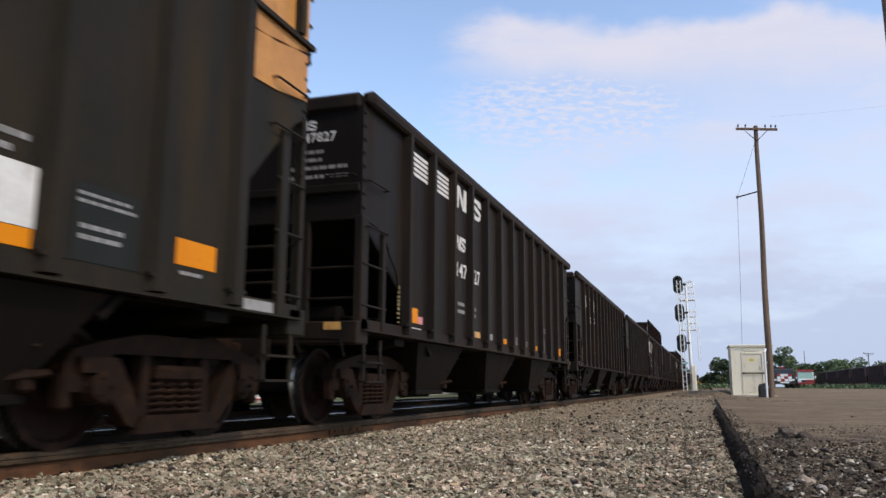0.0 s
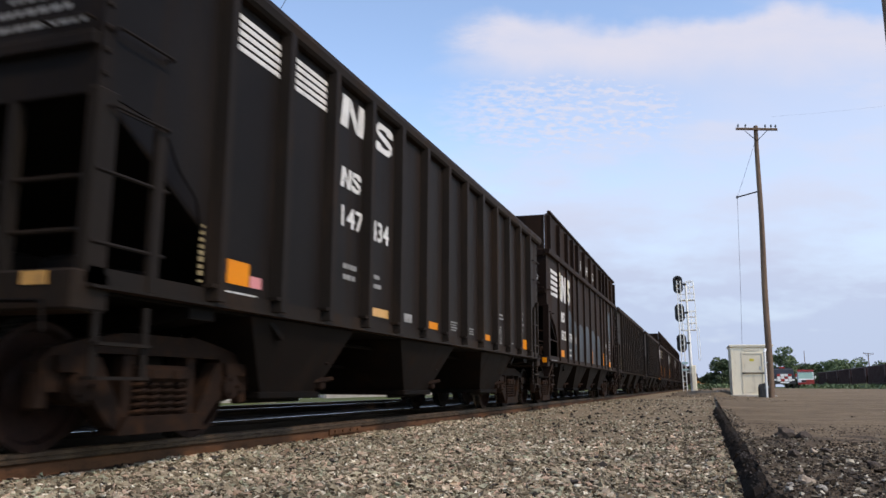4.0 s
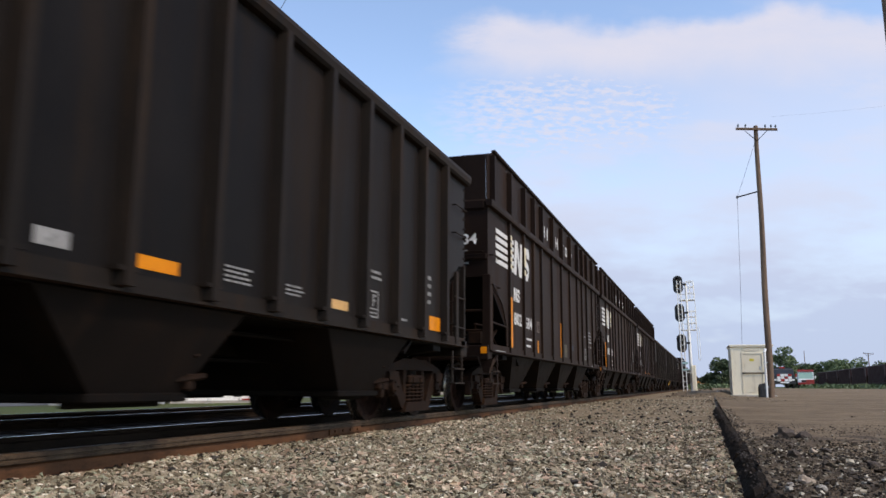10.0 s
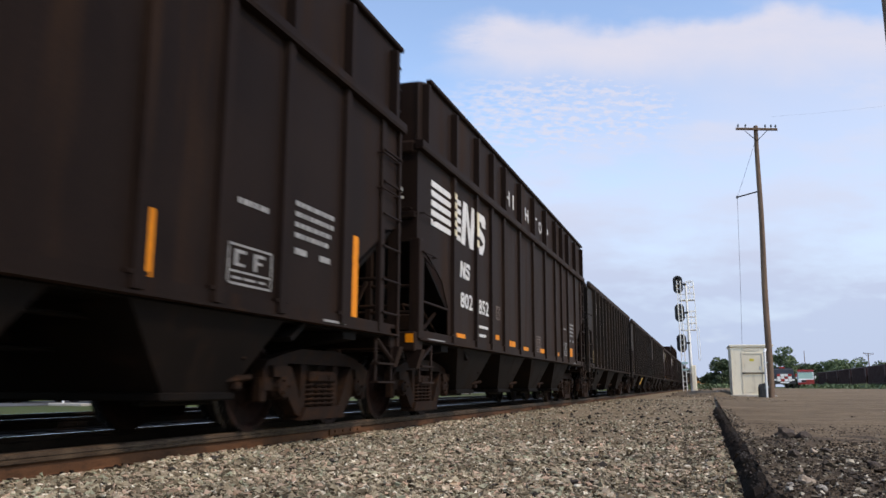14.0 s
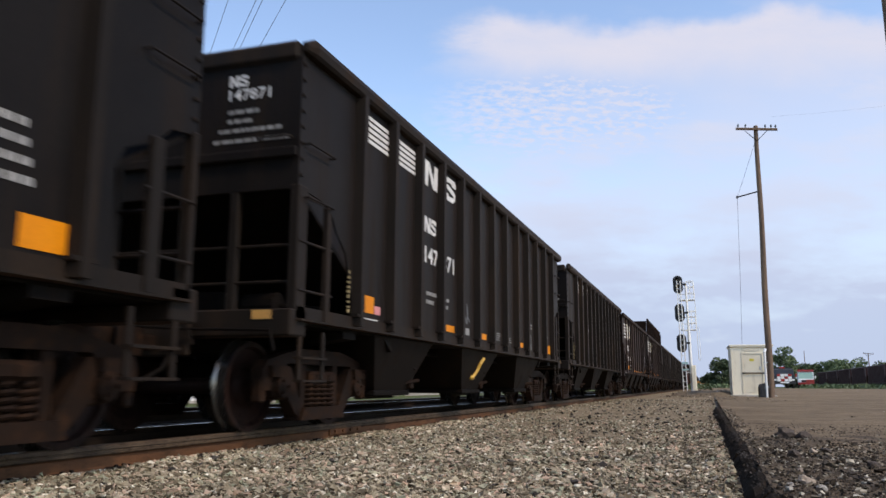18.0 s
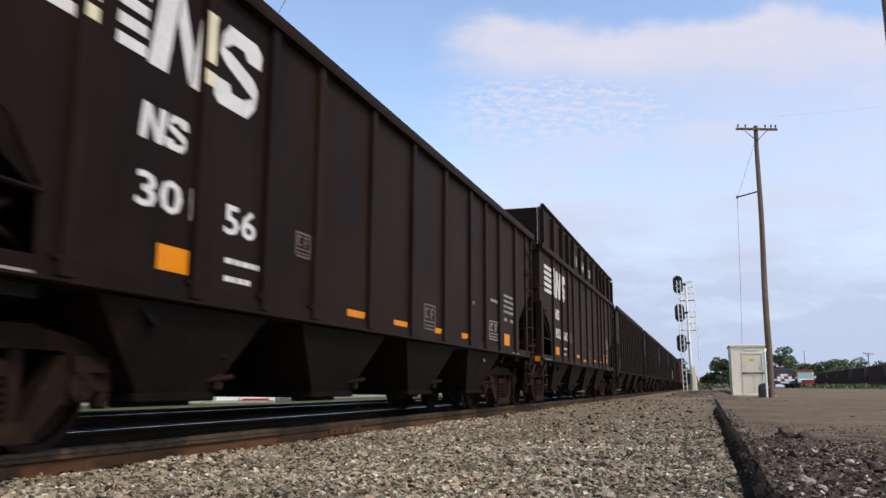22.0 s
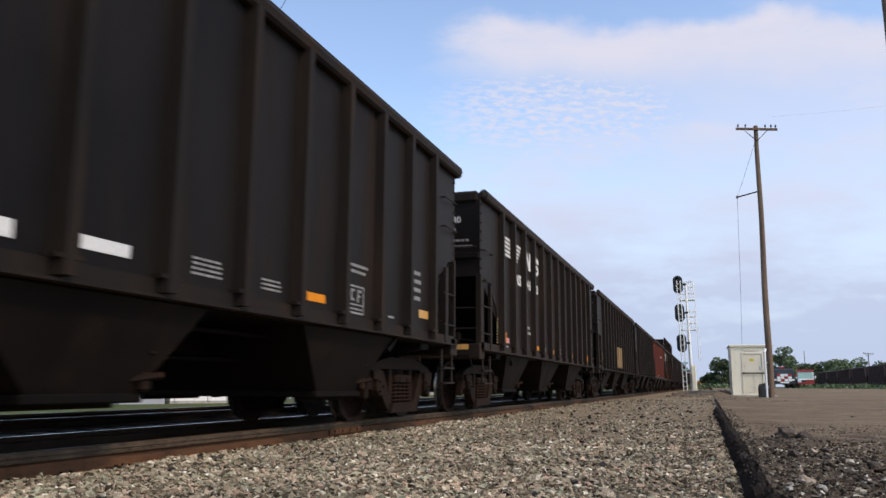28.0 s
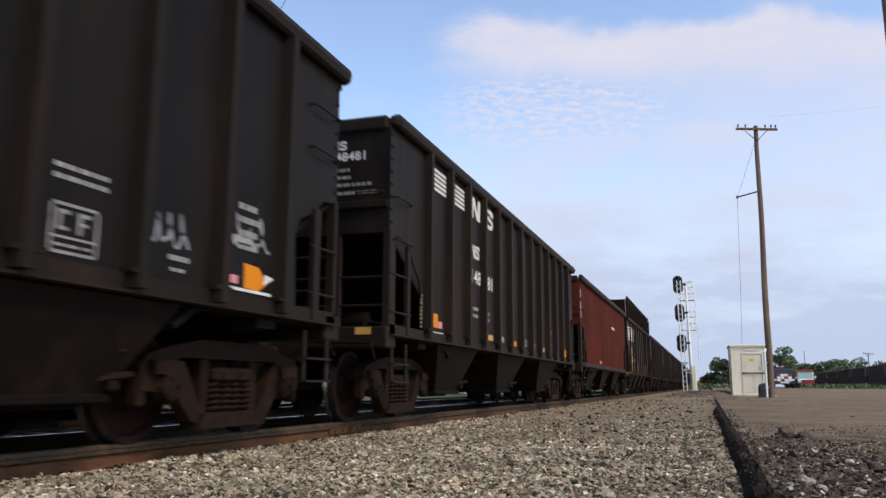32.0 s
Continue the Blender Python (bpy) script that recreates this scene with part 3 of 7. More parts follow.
main_track = track("track_1", 0.0, "main railway track with rusty rails on dark timber ties", 80, 420)
far_track = track("track_2", -4.2, "second railway track on dark ballast", 50, 420, False)


# ---- loose stone ----
def stone_shapes(rng, n=12):
    """Angular lumps: skewed blocks with two corners struck off."""
    base = np.array([(x, y, z) for z in (-1, 1) for x, y in ((-1, -1), (1, -1), (1, 1), (-1, 1))], float) * 0.62
    tri = np.array([(0, 2, 1), (0, 3, 2), (4, 5, 6), (4, 6, 7), (0, 1, 5), (0, 5, 4), (1, 2, 6), (1, 6, 5), (2, 3, 7), (2, 7, 6), (3, 0, 4), (3, 4, 7)])
    out = []
    for _ in range(n):
        v = base * rng.uniform(0.32, 1.35, (1, 3)) + rng.uniform(-0.3, 0.3, (8, 3))
        for k in rng.choice(8, 3, replace=False):
            v[k] *= rng.uniform(0.35, 0.6)
        out.append(v)
    return out, tri


def scatter(name, x, y, z, size, material, label, seed):
    rng = np.random.default_rng(seed)
    shapes, tri = stone_shapes(rng)
    n = len(x)
    pick = rng.integers(0, len(shapes), n)
    v = np.stack(shapes)[pick]
    a, b, c = rng.uniform(0, 6.283, (3, n))
    def turn(p, ang, i, j):
        co, si = np.cos(ang)[:, None], np.sin(ang)[:, None]
        q = p.copy()
        q[:, :, i], q[:, :, j] = p[:, :, i] * co - p[:, :, j] * si, p[:, :, i] * si + p[:, :, j] * co
        return q
    v = turn(turn(turn(v, a, 0, 1), b, 1, 2), c, 0, 1)
    v[:, :, 2] *= 0.7
    v = v * (size / 2)[:, None, None] + np.stack([x, y, z], -1)[:, None, :]
    f = (tri[None] + 8 * np.arange(n)[:, None, None]).reshape(-1, 3)
    ob = new(name, from_arrays(name, v.reshape(-1, 3), f, material))
    ob.data.shade_flat()
    return tagged(ob, label, "gravel", kind="stuff")


def strew(seed, count, x0, x1, y0, y1, lo, hi, height):
    rng = np.random.default_rng(seed)
    x, y = rng.uniform(x0, x1, count), rng.uniform(y0, y1, count)
    size = lo + (hi - lo) * rng.beta(1.0, 3.0, count)
    return x, y, height(x, y) + size * rng.uniform(-0.05, 0.35, count), size


def together(*lots):
    return [np.concatenate(c) for c in zip(*lots)]


def thinned(lot, seed):
    """Fewer stones where brown soil shows, more so farther along the bed."""
    x, y, z, s = lot
    soil = np.clip(bumpy(x * 0.55, y * 0.5, 1.0, 2.4) + bumpy(x, y, 0.5, 6.1), -1, 1)
    chance = 1.0 - ramp(y, 6.0, 11.0) * np.clip(0.76 + 0.5 * soil, 0.0, 0.96) * ramp(x, 1.2, 2.2)
    keep = np.random.default_rng(seed).uniform(0, 1, len(x)) < chance
    return x[keep], y[keep], z[keep], s[keep]


shoulder = together(strew(17, 3000, 0.86, 5.3, -1.5, 2.9, 0.03, 0.09, bed_height), strew(1, 78000, 0.86, 5.36, 2.9, 8.0, 0.018, 0.078, bed_height), thinned(strew(2, 62000, 0.86, 5.36, 8.0, 15.0, 0.022, 0.078, bed_height), 41),
                    thinned(strew(3, 22000, 0.86, 5.4, 15.0, 40.0, 0.03, 0.075, bed_height), 42))
scatter("ballast", *shoulder, BALLAST, "loose grey and tan crushed ballast stones", 11)
dark_lumps = together(strew(30, 2600, 4.75, 5.36, 3.2, 14.0, 0.015, 0.05, bed_height), strew(34, 900, 4.2, 4.9, 3.2, 16.0, 0.015, 0.05, bed_height), strew(14, 330, 0.95, 5.3, 3.2, 14.0, 0.04, 0.11, bed_height), strew(15, 300, 1.2, 5.6, 14.0, 40.0, 0.06, 0.16, bed_height))
scatter("cinder_lumps", *dark_lumps, DARK_STONE, "dark cinder lumps strewn on the ballast", 16)
# stones under the train, their colour darkened for its shade
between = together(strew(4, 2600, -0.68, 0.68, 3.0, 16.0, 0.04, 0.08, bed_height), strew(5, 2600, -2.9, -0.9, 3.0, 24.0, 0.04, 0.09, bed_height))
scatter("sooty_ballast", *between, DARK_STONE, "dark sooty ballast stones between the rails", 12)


def soil_top(X, Y):
    """Dark cindery soil banked along the timber edge; it runs out ragged into the yard."""
    reach = 1.9 - 0.12 * (Y - 3.0) + 1.1 * bumpy(X, Y, 1.0, 1.5)
    cover = ramp(reach - (X - 5.5), -0.5, 0.5) * (1 - ramp(Y, 8.2, 11.0)) * ramp(Y + 0.5 * bumpy(X, Y, 1.0, 1.7), -1.2, 1.4)
    return lot_top(X, Y) - 0.04 + 0.06 * cover + bumpy(X, Y, 0.022, 2.9) + bumpy(X, Y, 0.016, 8.0)


sheet("soil_bank", np.arange(5.5, 9.3, 0.1), np.arange(-2.2, 13.6, 0.12), soil_top, DARK_SOIL, "dark cindery soil bank along a timber edge", "soil")


def edge_h(x, y):
    return np.maximum(lot_top(np.asarray(x, float), np.asarray(y, float)), soil_top(np.asarray(x, float), np.asarray(y, float)))


mess = together(strew(6, 5200, 5.54, 7.4, 3.2, 7.6, 0.014, 0.055, edge_h), strew(26, 150, 5.52, 6.3, 3.4, 6.0, 0.035, 0.075, edge_h), strew(7, 1500, 5.5, 8.0, 6.5, 8.8, 0.016, 0.06, edge_h), strew(27, 300, 5.5, 8.4, 8.6, 11.5, 0.014, 0.045, edge_h), strew(8, 700, 5.5, 5.7, 3.0, 21.0, 0.015, 0.045, edge_h),
                strew(9, 260, 5.3, 8.0, 30.0, 46.0, 0.03, 0.09, edge_h), strew(10, 260, 5.5, 12.0, 8.0, 34.0, 0.015, 0.04, edge_h))
crumbs = together(strew(35, 1300, 5.5, 9.0, 8.2, 12.5, 0.01, 0.04, edge_h), strew(36, 1600, 5.5, 8.0, 3.2, 8.4, 0.012, 0.05, edge_h), strew(28, 1500, 5.28, 5.44, 3.0, 14.0, 0.015, 0.05, bed_height), strew(29, 700, 5.4, 5.56, 3.0, 14.0, 0.012, 0.04, lambda x, y: edge_h(x, y) + 0.005))
scatter("soil_crumbs", *crumbs, DARK_STONE, "dark crumbs of soil and tar along a timber edge", 33)
scatter("rubble", *mess, RUBBLE, "dark and pale broken rubble along the yard edge", 13)


# ---- timber edge between ballast and yard ----
def timber(y0, y1, seed):
    r = random.Random(seed)
    outline = [(0.0, -0.22), (0.03, -0.14), (0.09, -0.06), (0.13, -0.022), (0.17, -0.02), (0.22, -0.06), (0.24, -0.2)]
    n = 22
    bm = bmesh.new()
    rings = []
    for k in range(n + 1):
        y = y0 + (y1 - y0) * k / n
        sag = 0.9 if k in (0, n) else 1.0
        rings.append([bm.verts.new((5.34 - 0.006 * (y - 4.0) + x + r.uniform(-0.014, 0.014), y, z * sag + (r.uniform(-0.03, 0.012) if z > -0.15 else 0))) for x, z in outline])
    for a, b in zip(rings, rings[1:]):
        for i in range(len(outline) - 1):
            bm.faces.new((a[i], b[i], b[i + 1], a[i + 1]))
    bm.faces.new(rings[0])
    bm.faces.new(rings[-1][::-1])
    bmesh.ops.recalc_face_normals(bm, faces=bm.faces)
    return bm


curb = thing("timber_edging", "old timber edging along the yard, blackened for its shaded face", "edging", kind="structure")
y = 1.6
k = 0
while y < 20:
    length = random.uniform(2.2, 2.7)
    part("timber", timber(y, y + length, k), CURB_SHADED, curb)
    y += length + 0.04
    k += 1


# ---- rolling stock ----
NUMBERS = ("147", "145", "146", "148", "802", "301", "827", "492", "434", "685", "101", "270", "871", "896", "608", "303", "180", "188", "481",
           "579", "684", "813", "852", "660", "561", "147827", "145492", "147434", "147685", "147101", "145270", "147871", "146896", "145608",
           "148303", "146180", "147188", "148481", "802579", "802684", "802813", "802852", "802660", "301561", "H", "I", "G", "T", "O", "P")
WORDS = {w: letters(w) for w in NUMBERS}
SIDE = 1.5      # half the width over the side sheets
LONG, LONG_HIGH = 14.2, 15.2
LONG_POSTS = (1.6, 2.9, 3.9, 4.85, 6.22, 7.6, 8.98, 10.35, 11.3, 12.3, 13.6)


def wheelset_mesh():
    bm = bmesh.new()
    for s in (1, -1):
        rim = [(0.66, 0.085), (0.665, 0.15), (0.685, 0.2), (0.7, 0.36), (0.675, 0.4), (0.672, 0.475), (0.695, 0.483), (0.712, 0.458), (0.81, 0.452),
               (0.815, 0.4), (0.765, 0.375), (0.735, 0.21), (0.79, 0.15), (0.795, 0.085)]
        mats = [0, 0, 0, 0, 0, 1, 1, 1, 0, 0, 0, 0, 0]
        lathe(bm, [(s * a, r) for a, r in rim], 40, "x", mats)
    tube(bm, (-0.66, 0, 0), (0.66, 0, 0), 0.085, 14)
    for s in (1, -1):
        tube(bm, (s * 0.795, 0, 0), (s * 1.02, 0, 0), 0.075, 12)
    return mesh_of(bm, "wheelset", [WHEEL_FACE, TREAD])


def side_frame_mesh():
    bm = bmesh.new()
    # heavy top member, blocks over the bearings, tension members, columns and the spring seat
    top = [(-1.2, 0.42), (-1.22, 0.62), (-1.14, 0.71), (-0.85, 0.78), (-0.45, 0.85), (0.45, 0.85), (0.85, 0.78), (1.14, 0.71), (1.22, 0.62), (1.2, 0.42),
           (1.06, 0.42), (1.02, 0.56), (0.8, 0.62), (0.74, 0.69), (-0.74, 0.69), (-0.8, 0.62), (-1.02, 0.56), (-1.06, 0.42)]
    prism(bm, top, "x", 1.02, 1.15)
    for s in (1, -1):
        prism(bm, [(s * 0.86, 0.66), (s * 0.7, 0.66), (s * 0.46, 0.28), (s * 0.4, 0.2), (s * 0.46, 0.13), (s * 0.58, 0.18), (s * 0.76, 0.36), (s * 0.86, 0.42)], "x", 1.03, 1.16)
        prism(bm, [(s * 0.43, 0.72), (s * 0.32, 0.72), (s * 0.34, 0.2), (s * 0.43, 0.2)], "x", 1.04, 1.13)
        slab(bm, 1.02, 1.14, s * 1.17 - 0.05, s * 1.17 + 0.05, 0.3, 0.56, 0.02)
        slab(bm, 1.02, 1.14, s * 0.78 - 0.06, s * 0.78 + 0.06, 0.32, 0.66, 0.02)
        prism(bm, [(s * 1.1, 0.55), (s * 0.8, 0.55), (s * 0.78, 0.66), (s * 1.12, 0.66)], "x", 1.0, 1.2)
    prism(bm, [(-0.52, 0.11), (0.52, 0.11), (0.44, 0.24), (-0.44, 0.24)], "x", 0.98, 1.2)
    slab(bm, 0.98, 1.19, -0.3, 0.3, 0.49, 0.62, 0.03)
    for y in (-0.14, 0.14):
        slab(bm, 1.18, 1.205, y - 0.06, y + 0.06, 0.51, 0.59, 0.008)
    return mesh_of(bm, "side_frame", IRON)


def spring_mesh():
    """One coil, standing at the origin."""
    bm = bmesh.new()
    turns, seg, n, r, wire = 5, 8, 5, 0.066, 0.019
    rings = []
    for k in range(turns * seg + 1):
        a = 2 * math.pi * k / seg
        out, up = Vector((math.cos(a), math.sin(a), 0)), Vector((0, 0, 1))
        c = out * r + up * (0.25 * k / (turns * seg))
        rings.append([bm.verts.new(c + (out * math.cos(2 * math.pi * q / n) + up * math.sin(2 * math.pi * q / n)) * wire) for q in range(n)])
    for p, q in zip(rings, rings[1:]):
        for k in range(n):
            bm.faces.new((p[k], p[(k + 1) % n], q[(k + 1) % n], q[k]))
    bmesh.ops.recalc_face_normals(bm, faces=bm.faces)
    return mesh_of(bm, "spring", IRON)


def bearing_mesh():
    bm = bmesh.new()
    lathe(bm, [(1.0, 0.13), (1.12, 0.13), (1.15, 0.115), (1.2, 0.11), (1.205, 0.06), (1.21, 0.0)], 16, "x")
    for k in range(3):
        a = 2 * math.pi * k / 3
        tube(bm, (1.2, math.cos(a) * 0.07, math.sin(a) * 0.07), (1.225, math.cos(a) * 0.07, math.sin(a) * 0.07), 0.017, 6)
    return mesh_of(bm, "bearing_cap", IRON)


def mirror_mesh(me, axis):
    """The same mesh turned over to the other side."""
    m = me.copy()
    m.transform(Matrix.Scale(-1, 4, Vector(axis)))
    m.flip_normals()
    return m


WHEELSET, FRAME_R, SPRING, BEARING_R = wheelset_mesh(), side_frame_mesh(), spring_mesh(), bearing_mesh()
for me in (WHEELSET,):
    for p in me.polygons:
        p.use_smooth = True
    me.set_sharp_from_angle(angle=radians(35))
FRAME_L, BEARING_L = (mirror_mesh(m, (1, 0, 0)) for m in (FRAME_R, BEARING_R))


def truck(car, y):
    bm = bmesh.new()
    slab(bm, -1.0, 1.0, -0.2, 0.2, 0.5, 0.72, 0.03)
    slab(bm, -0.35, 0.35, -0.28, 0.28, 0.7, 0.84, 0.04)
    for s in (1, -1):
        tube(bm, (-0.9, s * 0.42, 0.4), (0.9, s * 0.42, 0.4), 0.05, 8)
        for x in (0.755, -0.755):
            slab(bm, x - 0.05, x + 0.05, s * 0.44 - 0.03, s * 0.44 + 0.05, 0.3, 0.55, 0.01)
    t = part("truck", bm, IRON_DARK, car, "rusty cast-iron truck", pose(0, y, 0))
    for me in (FRAME_R, FRAME_L):
        part("side_frame", me, None, t)
    for x in (1.1, -1.1):
        for dy in (-0.24, -0.08, 0.08, 0.24):
            part("spring", SPRING, None, t, "", pose(x, dy, 0.225))
    for d in (-0.889, 0.889):
        part("wheelset", WHEELSET, None, t, "", pose(0, d, 0.457))
        for me in (BEARING_R, BEARING_L):
            part("bearing_cap", me, None, t, "", pose(0, d, 0.457))
    return t


def mirrored(fn, car, name, material, label="", both=True):
    """A part and its mirror image on the other side of the car."""
    bm = bmesh.new()
    fn(bm)
    right = part(name, bm, material, car, label)
    if both:
        part(name, mirror_mesh(right.data, (1, 0, 0)), None, car, label)
    return right


def pocket(car, y0, y1, cut, paint, lock):
    """A discharge hopper below the sill, with its gate and latch."""
    bm = bmesh.new()
    top = [(-SIDE + 0.02, y0), (SIDE - 0.02, y0), (SIDE - 0.02, y1), (-SIDE + 0.02, y1)]
    low = [(-1.22, y0 + cut), (1.22, y0 + cut), (1.22, y1 - cut * 0.6), (-1.22, y1 - cut * 0.6)]
    a = [bm.verts.new((x, y, 1.06)) for x, y in top]
    b = [bm.verts.new((x, y, 0.4)) for x, y in low]
    bm.faces.new(a)
    bm.faces.new(b[::-1])
    for i in range(4):
        bm.faces.new((a[i], b[i], b[(i + 1) % 4], a[(i + 1) % 4]))
    bmesh.ops.recalc_face_normals(bm, faces=bm.faces)
    p = part("hopper_pocket", bm, paint, car)
    bm = bmesh.new()
    slab(bm, -1.25, 1.25, y0 + cut - 0.05, y1 - cut * 0.6 + 0.06, 0.34, 0.41, 0.012)
    for x in (1.0, -1.0):
        slab(bm, x - 0.04, x + 0.04, y0 + cut, y1 - cut * 0.6, 0.3, 0.35, 0.01)
    part("gate", bm, IRON_DARK, p)
    yl = y1 - cut * 0.6
    for s in (1, -1):
        bm = bmesh.new()
        slab(bm, s * 1.25 - 0.04, s * 1.25 + 0.06, yl - 0.02, yl + 0.08, 0.42, 0.56, 0.02)
        tube(bm, (s * 1.2, yl + 0.05, 0.62), (s * 1.34, yl + 0.02, 0.72), 0.03, 6)
        tube(bm, (s * 1.22, yl - 0.12, 0.5), (s * 1.36, yl + 0.12, 0.54), 0.028, 6)
        part("latch", bm, lock, p)


def hopper(label, high, paint, post_paint, group="cars of the coal train", top_paint=None, smooth=False):
    """An open hopper car; its front corner stands at the origin, rail tops at z = 0.
    high: 0 low car with many deep posts, 1 long car with shallow posts, 2 the same with heightened sides, 3 a low car with boarded-up sides."""
    long_car = high in (1, 2)
    L = LONG_HIGH if long_car else LONG
    car = thing("hopper_car", label, "hopper car", group)
    T = (3.87 if long_car else 3.9) - 0.1
    # side sheets, cut away over the end platforms
    if long_car:
        cut = [(1.4, 1.14), (1.38, 1.66), (1.12, 2.0), (0.78, 2.17), (0.42, 2.31), (0.0, 2.46)]
        cut_rear = [(1.16, 1.14), (1.18, 1.87), (0.62, 2.2), (0.5, 2.36), (0.0, 2.46)]
    elif high == 3:
        cut = cut_rear = [(1.04, 1.14), (1.08, 2.12), (0.55, 2.68), (0.2, 3.0), (0.0, 3.1)]
    else:
        cut = [(1.34, 1.14), (1.28, 1.44), (1.12, 1.9), (0.88, 2.08), (0.74, 2.28), (0.55, 2.35), (0.0, 2.4)]
        cut_rear = [(0.82, 1.14), (0.87, 1.92), (0.78, 2.08), (0.5, 2.2), (0.3, 2.36), (0.0, 2.4)]
    zc = cut[-1][1]
    outline = cut + [(0.0, T)] + [(L - a, b) for a, b in [(0.0, T)] + cut_rear[::-1]]
    mirrored(lambda bm: prism(bm, outline, "x", SIDE - 0.02, SIDE), car, "side_sheet", paint)
    # end sheets and the slope sheets behind the platforms
    for e in (0, 1):
        def along(y):
            return L - y if e else y
        bm = bmesh.new()
        slab(bm, -SIDE + 0.02, SIDE - 0.02, min(along(0.0), along(0.025)), max(along(0.0), along(0.025)), zc - 0.02, T)
        slab(bm, -SIDE + 0.02, SIDE - 0.02, min(along(-0.05), along(0.0)), max(along(-0.05), along(0.0)), zc + 0.3, zc + 0.4, 0.01)
        part("end_sheet", bm, paint, car)
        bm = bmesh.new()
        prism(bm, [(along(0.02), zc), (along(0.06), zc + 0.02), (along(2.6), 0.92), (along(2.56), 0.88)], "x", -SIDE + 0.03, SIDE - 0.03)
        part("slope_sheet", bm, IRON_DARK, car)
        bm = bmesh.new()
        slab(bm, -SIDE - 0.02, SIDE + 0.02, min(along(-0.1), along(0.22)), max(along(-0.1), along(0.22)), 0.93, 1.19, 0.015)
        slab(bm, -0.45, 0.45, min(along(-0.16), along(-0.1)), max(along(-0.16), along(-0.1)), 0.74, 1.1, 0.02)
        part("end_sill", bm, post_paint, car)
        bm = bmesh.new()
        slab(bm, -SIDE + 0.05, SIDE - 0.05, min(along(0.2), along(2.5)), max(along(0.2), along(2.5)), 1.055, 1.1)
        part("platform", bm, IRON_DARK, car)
        for s in (1, -1):
            bm = bmesh.new()
            w = 0.075 if long_car else 0.05
            deep = 0.06 if e else 0.19
            slab(bm, s * 1.47 - w, s * 1.47 + w, min(along(-0.01), along(deep)), max(along(-0.01), along(deep)), 1.1, zc + 0.02, 0.012)
            if long_car:
                prism(bm, [(s * 1.34, 0.95), (s * 1.6, 0.95), (s * 1.52, 0.7), (s * 1.42, 0.7)], "y", along(-0.03), along(0.1))
                tube(bm, (s * 1.5, along(0.12), 0.78), (s * 1.5, along(0.62), 1.02), 0.03, 6)
            part("corner_post", bm, post_paint, car)
            bm = bmesh.new()
            slab(bm, s * 0.78 - 0.045, s * 0.78 + 0.045, min(along(0.0), along(0.09)), max(along(0.0), along(0.09)), 1.1, zc, 0.01)
            part("end_post", bm, post_paint, car)
            # ladder and grab irons at the corner
            bm = bmesh.new()
            if long_car and not e:
                tube(bm, (s * 1.5, 0.15, 1.63), (s * 1.5, 1.4, 1.61), 0.018, 6)
                tube(bm, (s * 1.49, 0.2, 2.3), (s * 1.49, 0.75, 2.16), 0.014, 6)
            elif long_car:
                slab(bm, s * 1.5 - 0.035, s * 1.5 + 0.035, L - 0.6, L - 0.47, 1.1, T, 0.01)
                slab(bm, s * 1.53 - 0.02, s * 1.53 + 0.02, L - 0.06, L + 0.01, 0.8, T, 0.008)
                for k in range(7):
                    z = 1.34 + 0.405 * k
                    tube(bm, (s * 1.55, L - 0.55, z), (s * 1.55, L + 0.01, z), 0.015, 6)
            else:
                far, wide, tall, lines = ((0.58, 0.1, 2.3, (1.38, 1.86)), (0.41, 0.13, 2.24, (1.38, 1.85)), (0.33, 0.14, 2.86, (1.3, 1.88, 2.38)))[2 if high == 3 else e]
                slab(bm, s * 1.51 - 0.03, s * 1.51 + 0.03, min(along(far), along(far + wide)), max(along(far), along(far + wide)), 1.1, tall, 0.008)
                for z in lines:
                    tube(bm, (s * 1.52, along(0.02), z), (s * 1.52, along(far + wide + 0.06), z), 0.015, 6)
            part("ladder", bm, post_paint, car)
            for z in (2.85, 3.3) if e or high == 3 else (2.3, 2.85):
                bm = bmesh.new()
                path_tube(bm, [(s * 1.5, along(0.1), z), (s * 1.57, along(0.1), z), (s * 1.57, along(0.66), z), (s * 1.5, along(0.66), z)], 0.012, 6)
                part("grab_iron", bm, post_paint, car)
            if not long_car:
                # a row of bolt heads up the corner
                bm = bmesh.new()
                for k in range(8):
                    slab(bm, s * 1.5 - 0.004, s * 1.5 + 0.022, along(0.05) - 0.022, along(0.05) + 0.022, 2.5 + 0.165 * k, 2.535 + 0.165 * k, 0.006)
                tagged(part("corner_bolts", bm, post_paint, car), kind="stuff")
            bm = bmesh.new()
            path_tube(bm, [(s * 1.05, along(0.0), 2.9), (s * 1.05, along(-0.07), 2.9), (s * 1.42, along(-0.07), 2.9), (s * 1.42, along(0.0), 2.9)], 0.012, 6)
            part("grab_iron", bm, post_paint, car)
            bm = bmesh.new()
            for y in (0.14, 0.62):
                slab(bm, s * 1.5 - 0.012, s * 1.5 + 0.012, along(y) - 0.025, along(y) + 0.025, 0.5, 1.0)
            for z in (0.5, 0.72):
                slab(bm, s * 1.5 - 0.05, s * 1.5 + 0.05, min(along(0.12), along(0.64)), max(along(0.12), along(0.64)), z, z + 0.022)
            part("stirrup_step", bm, post_paint, car)
        bm = bmesh.new()
        for z in (1.46, 1.82):
            tube(bm, (-1.47, along(0.03), z), (1.47, along(0.03), z), 0.026 if long_car else 0.016, 6)
        part("end_railing", bm, IRON if long_car else post_paint, car)
        # coupler with its knuckle, and the uncoupling lever
        bm = bmesh.new()
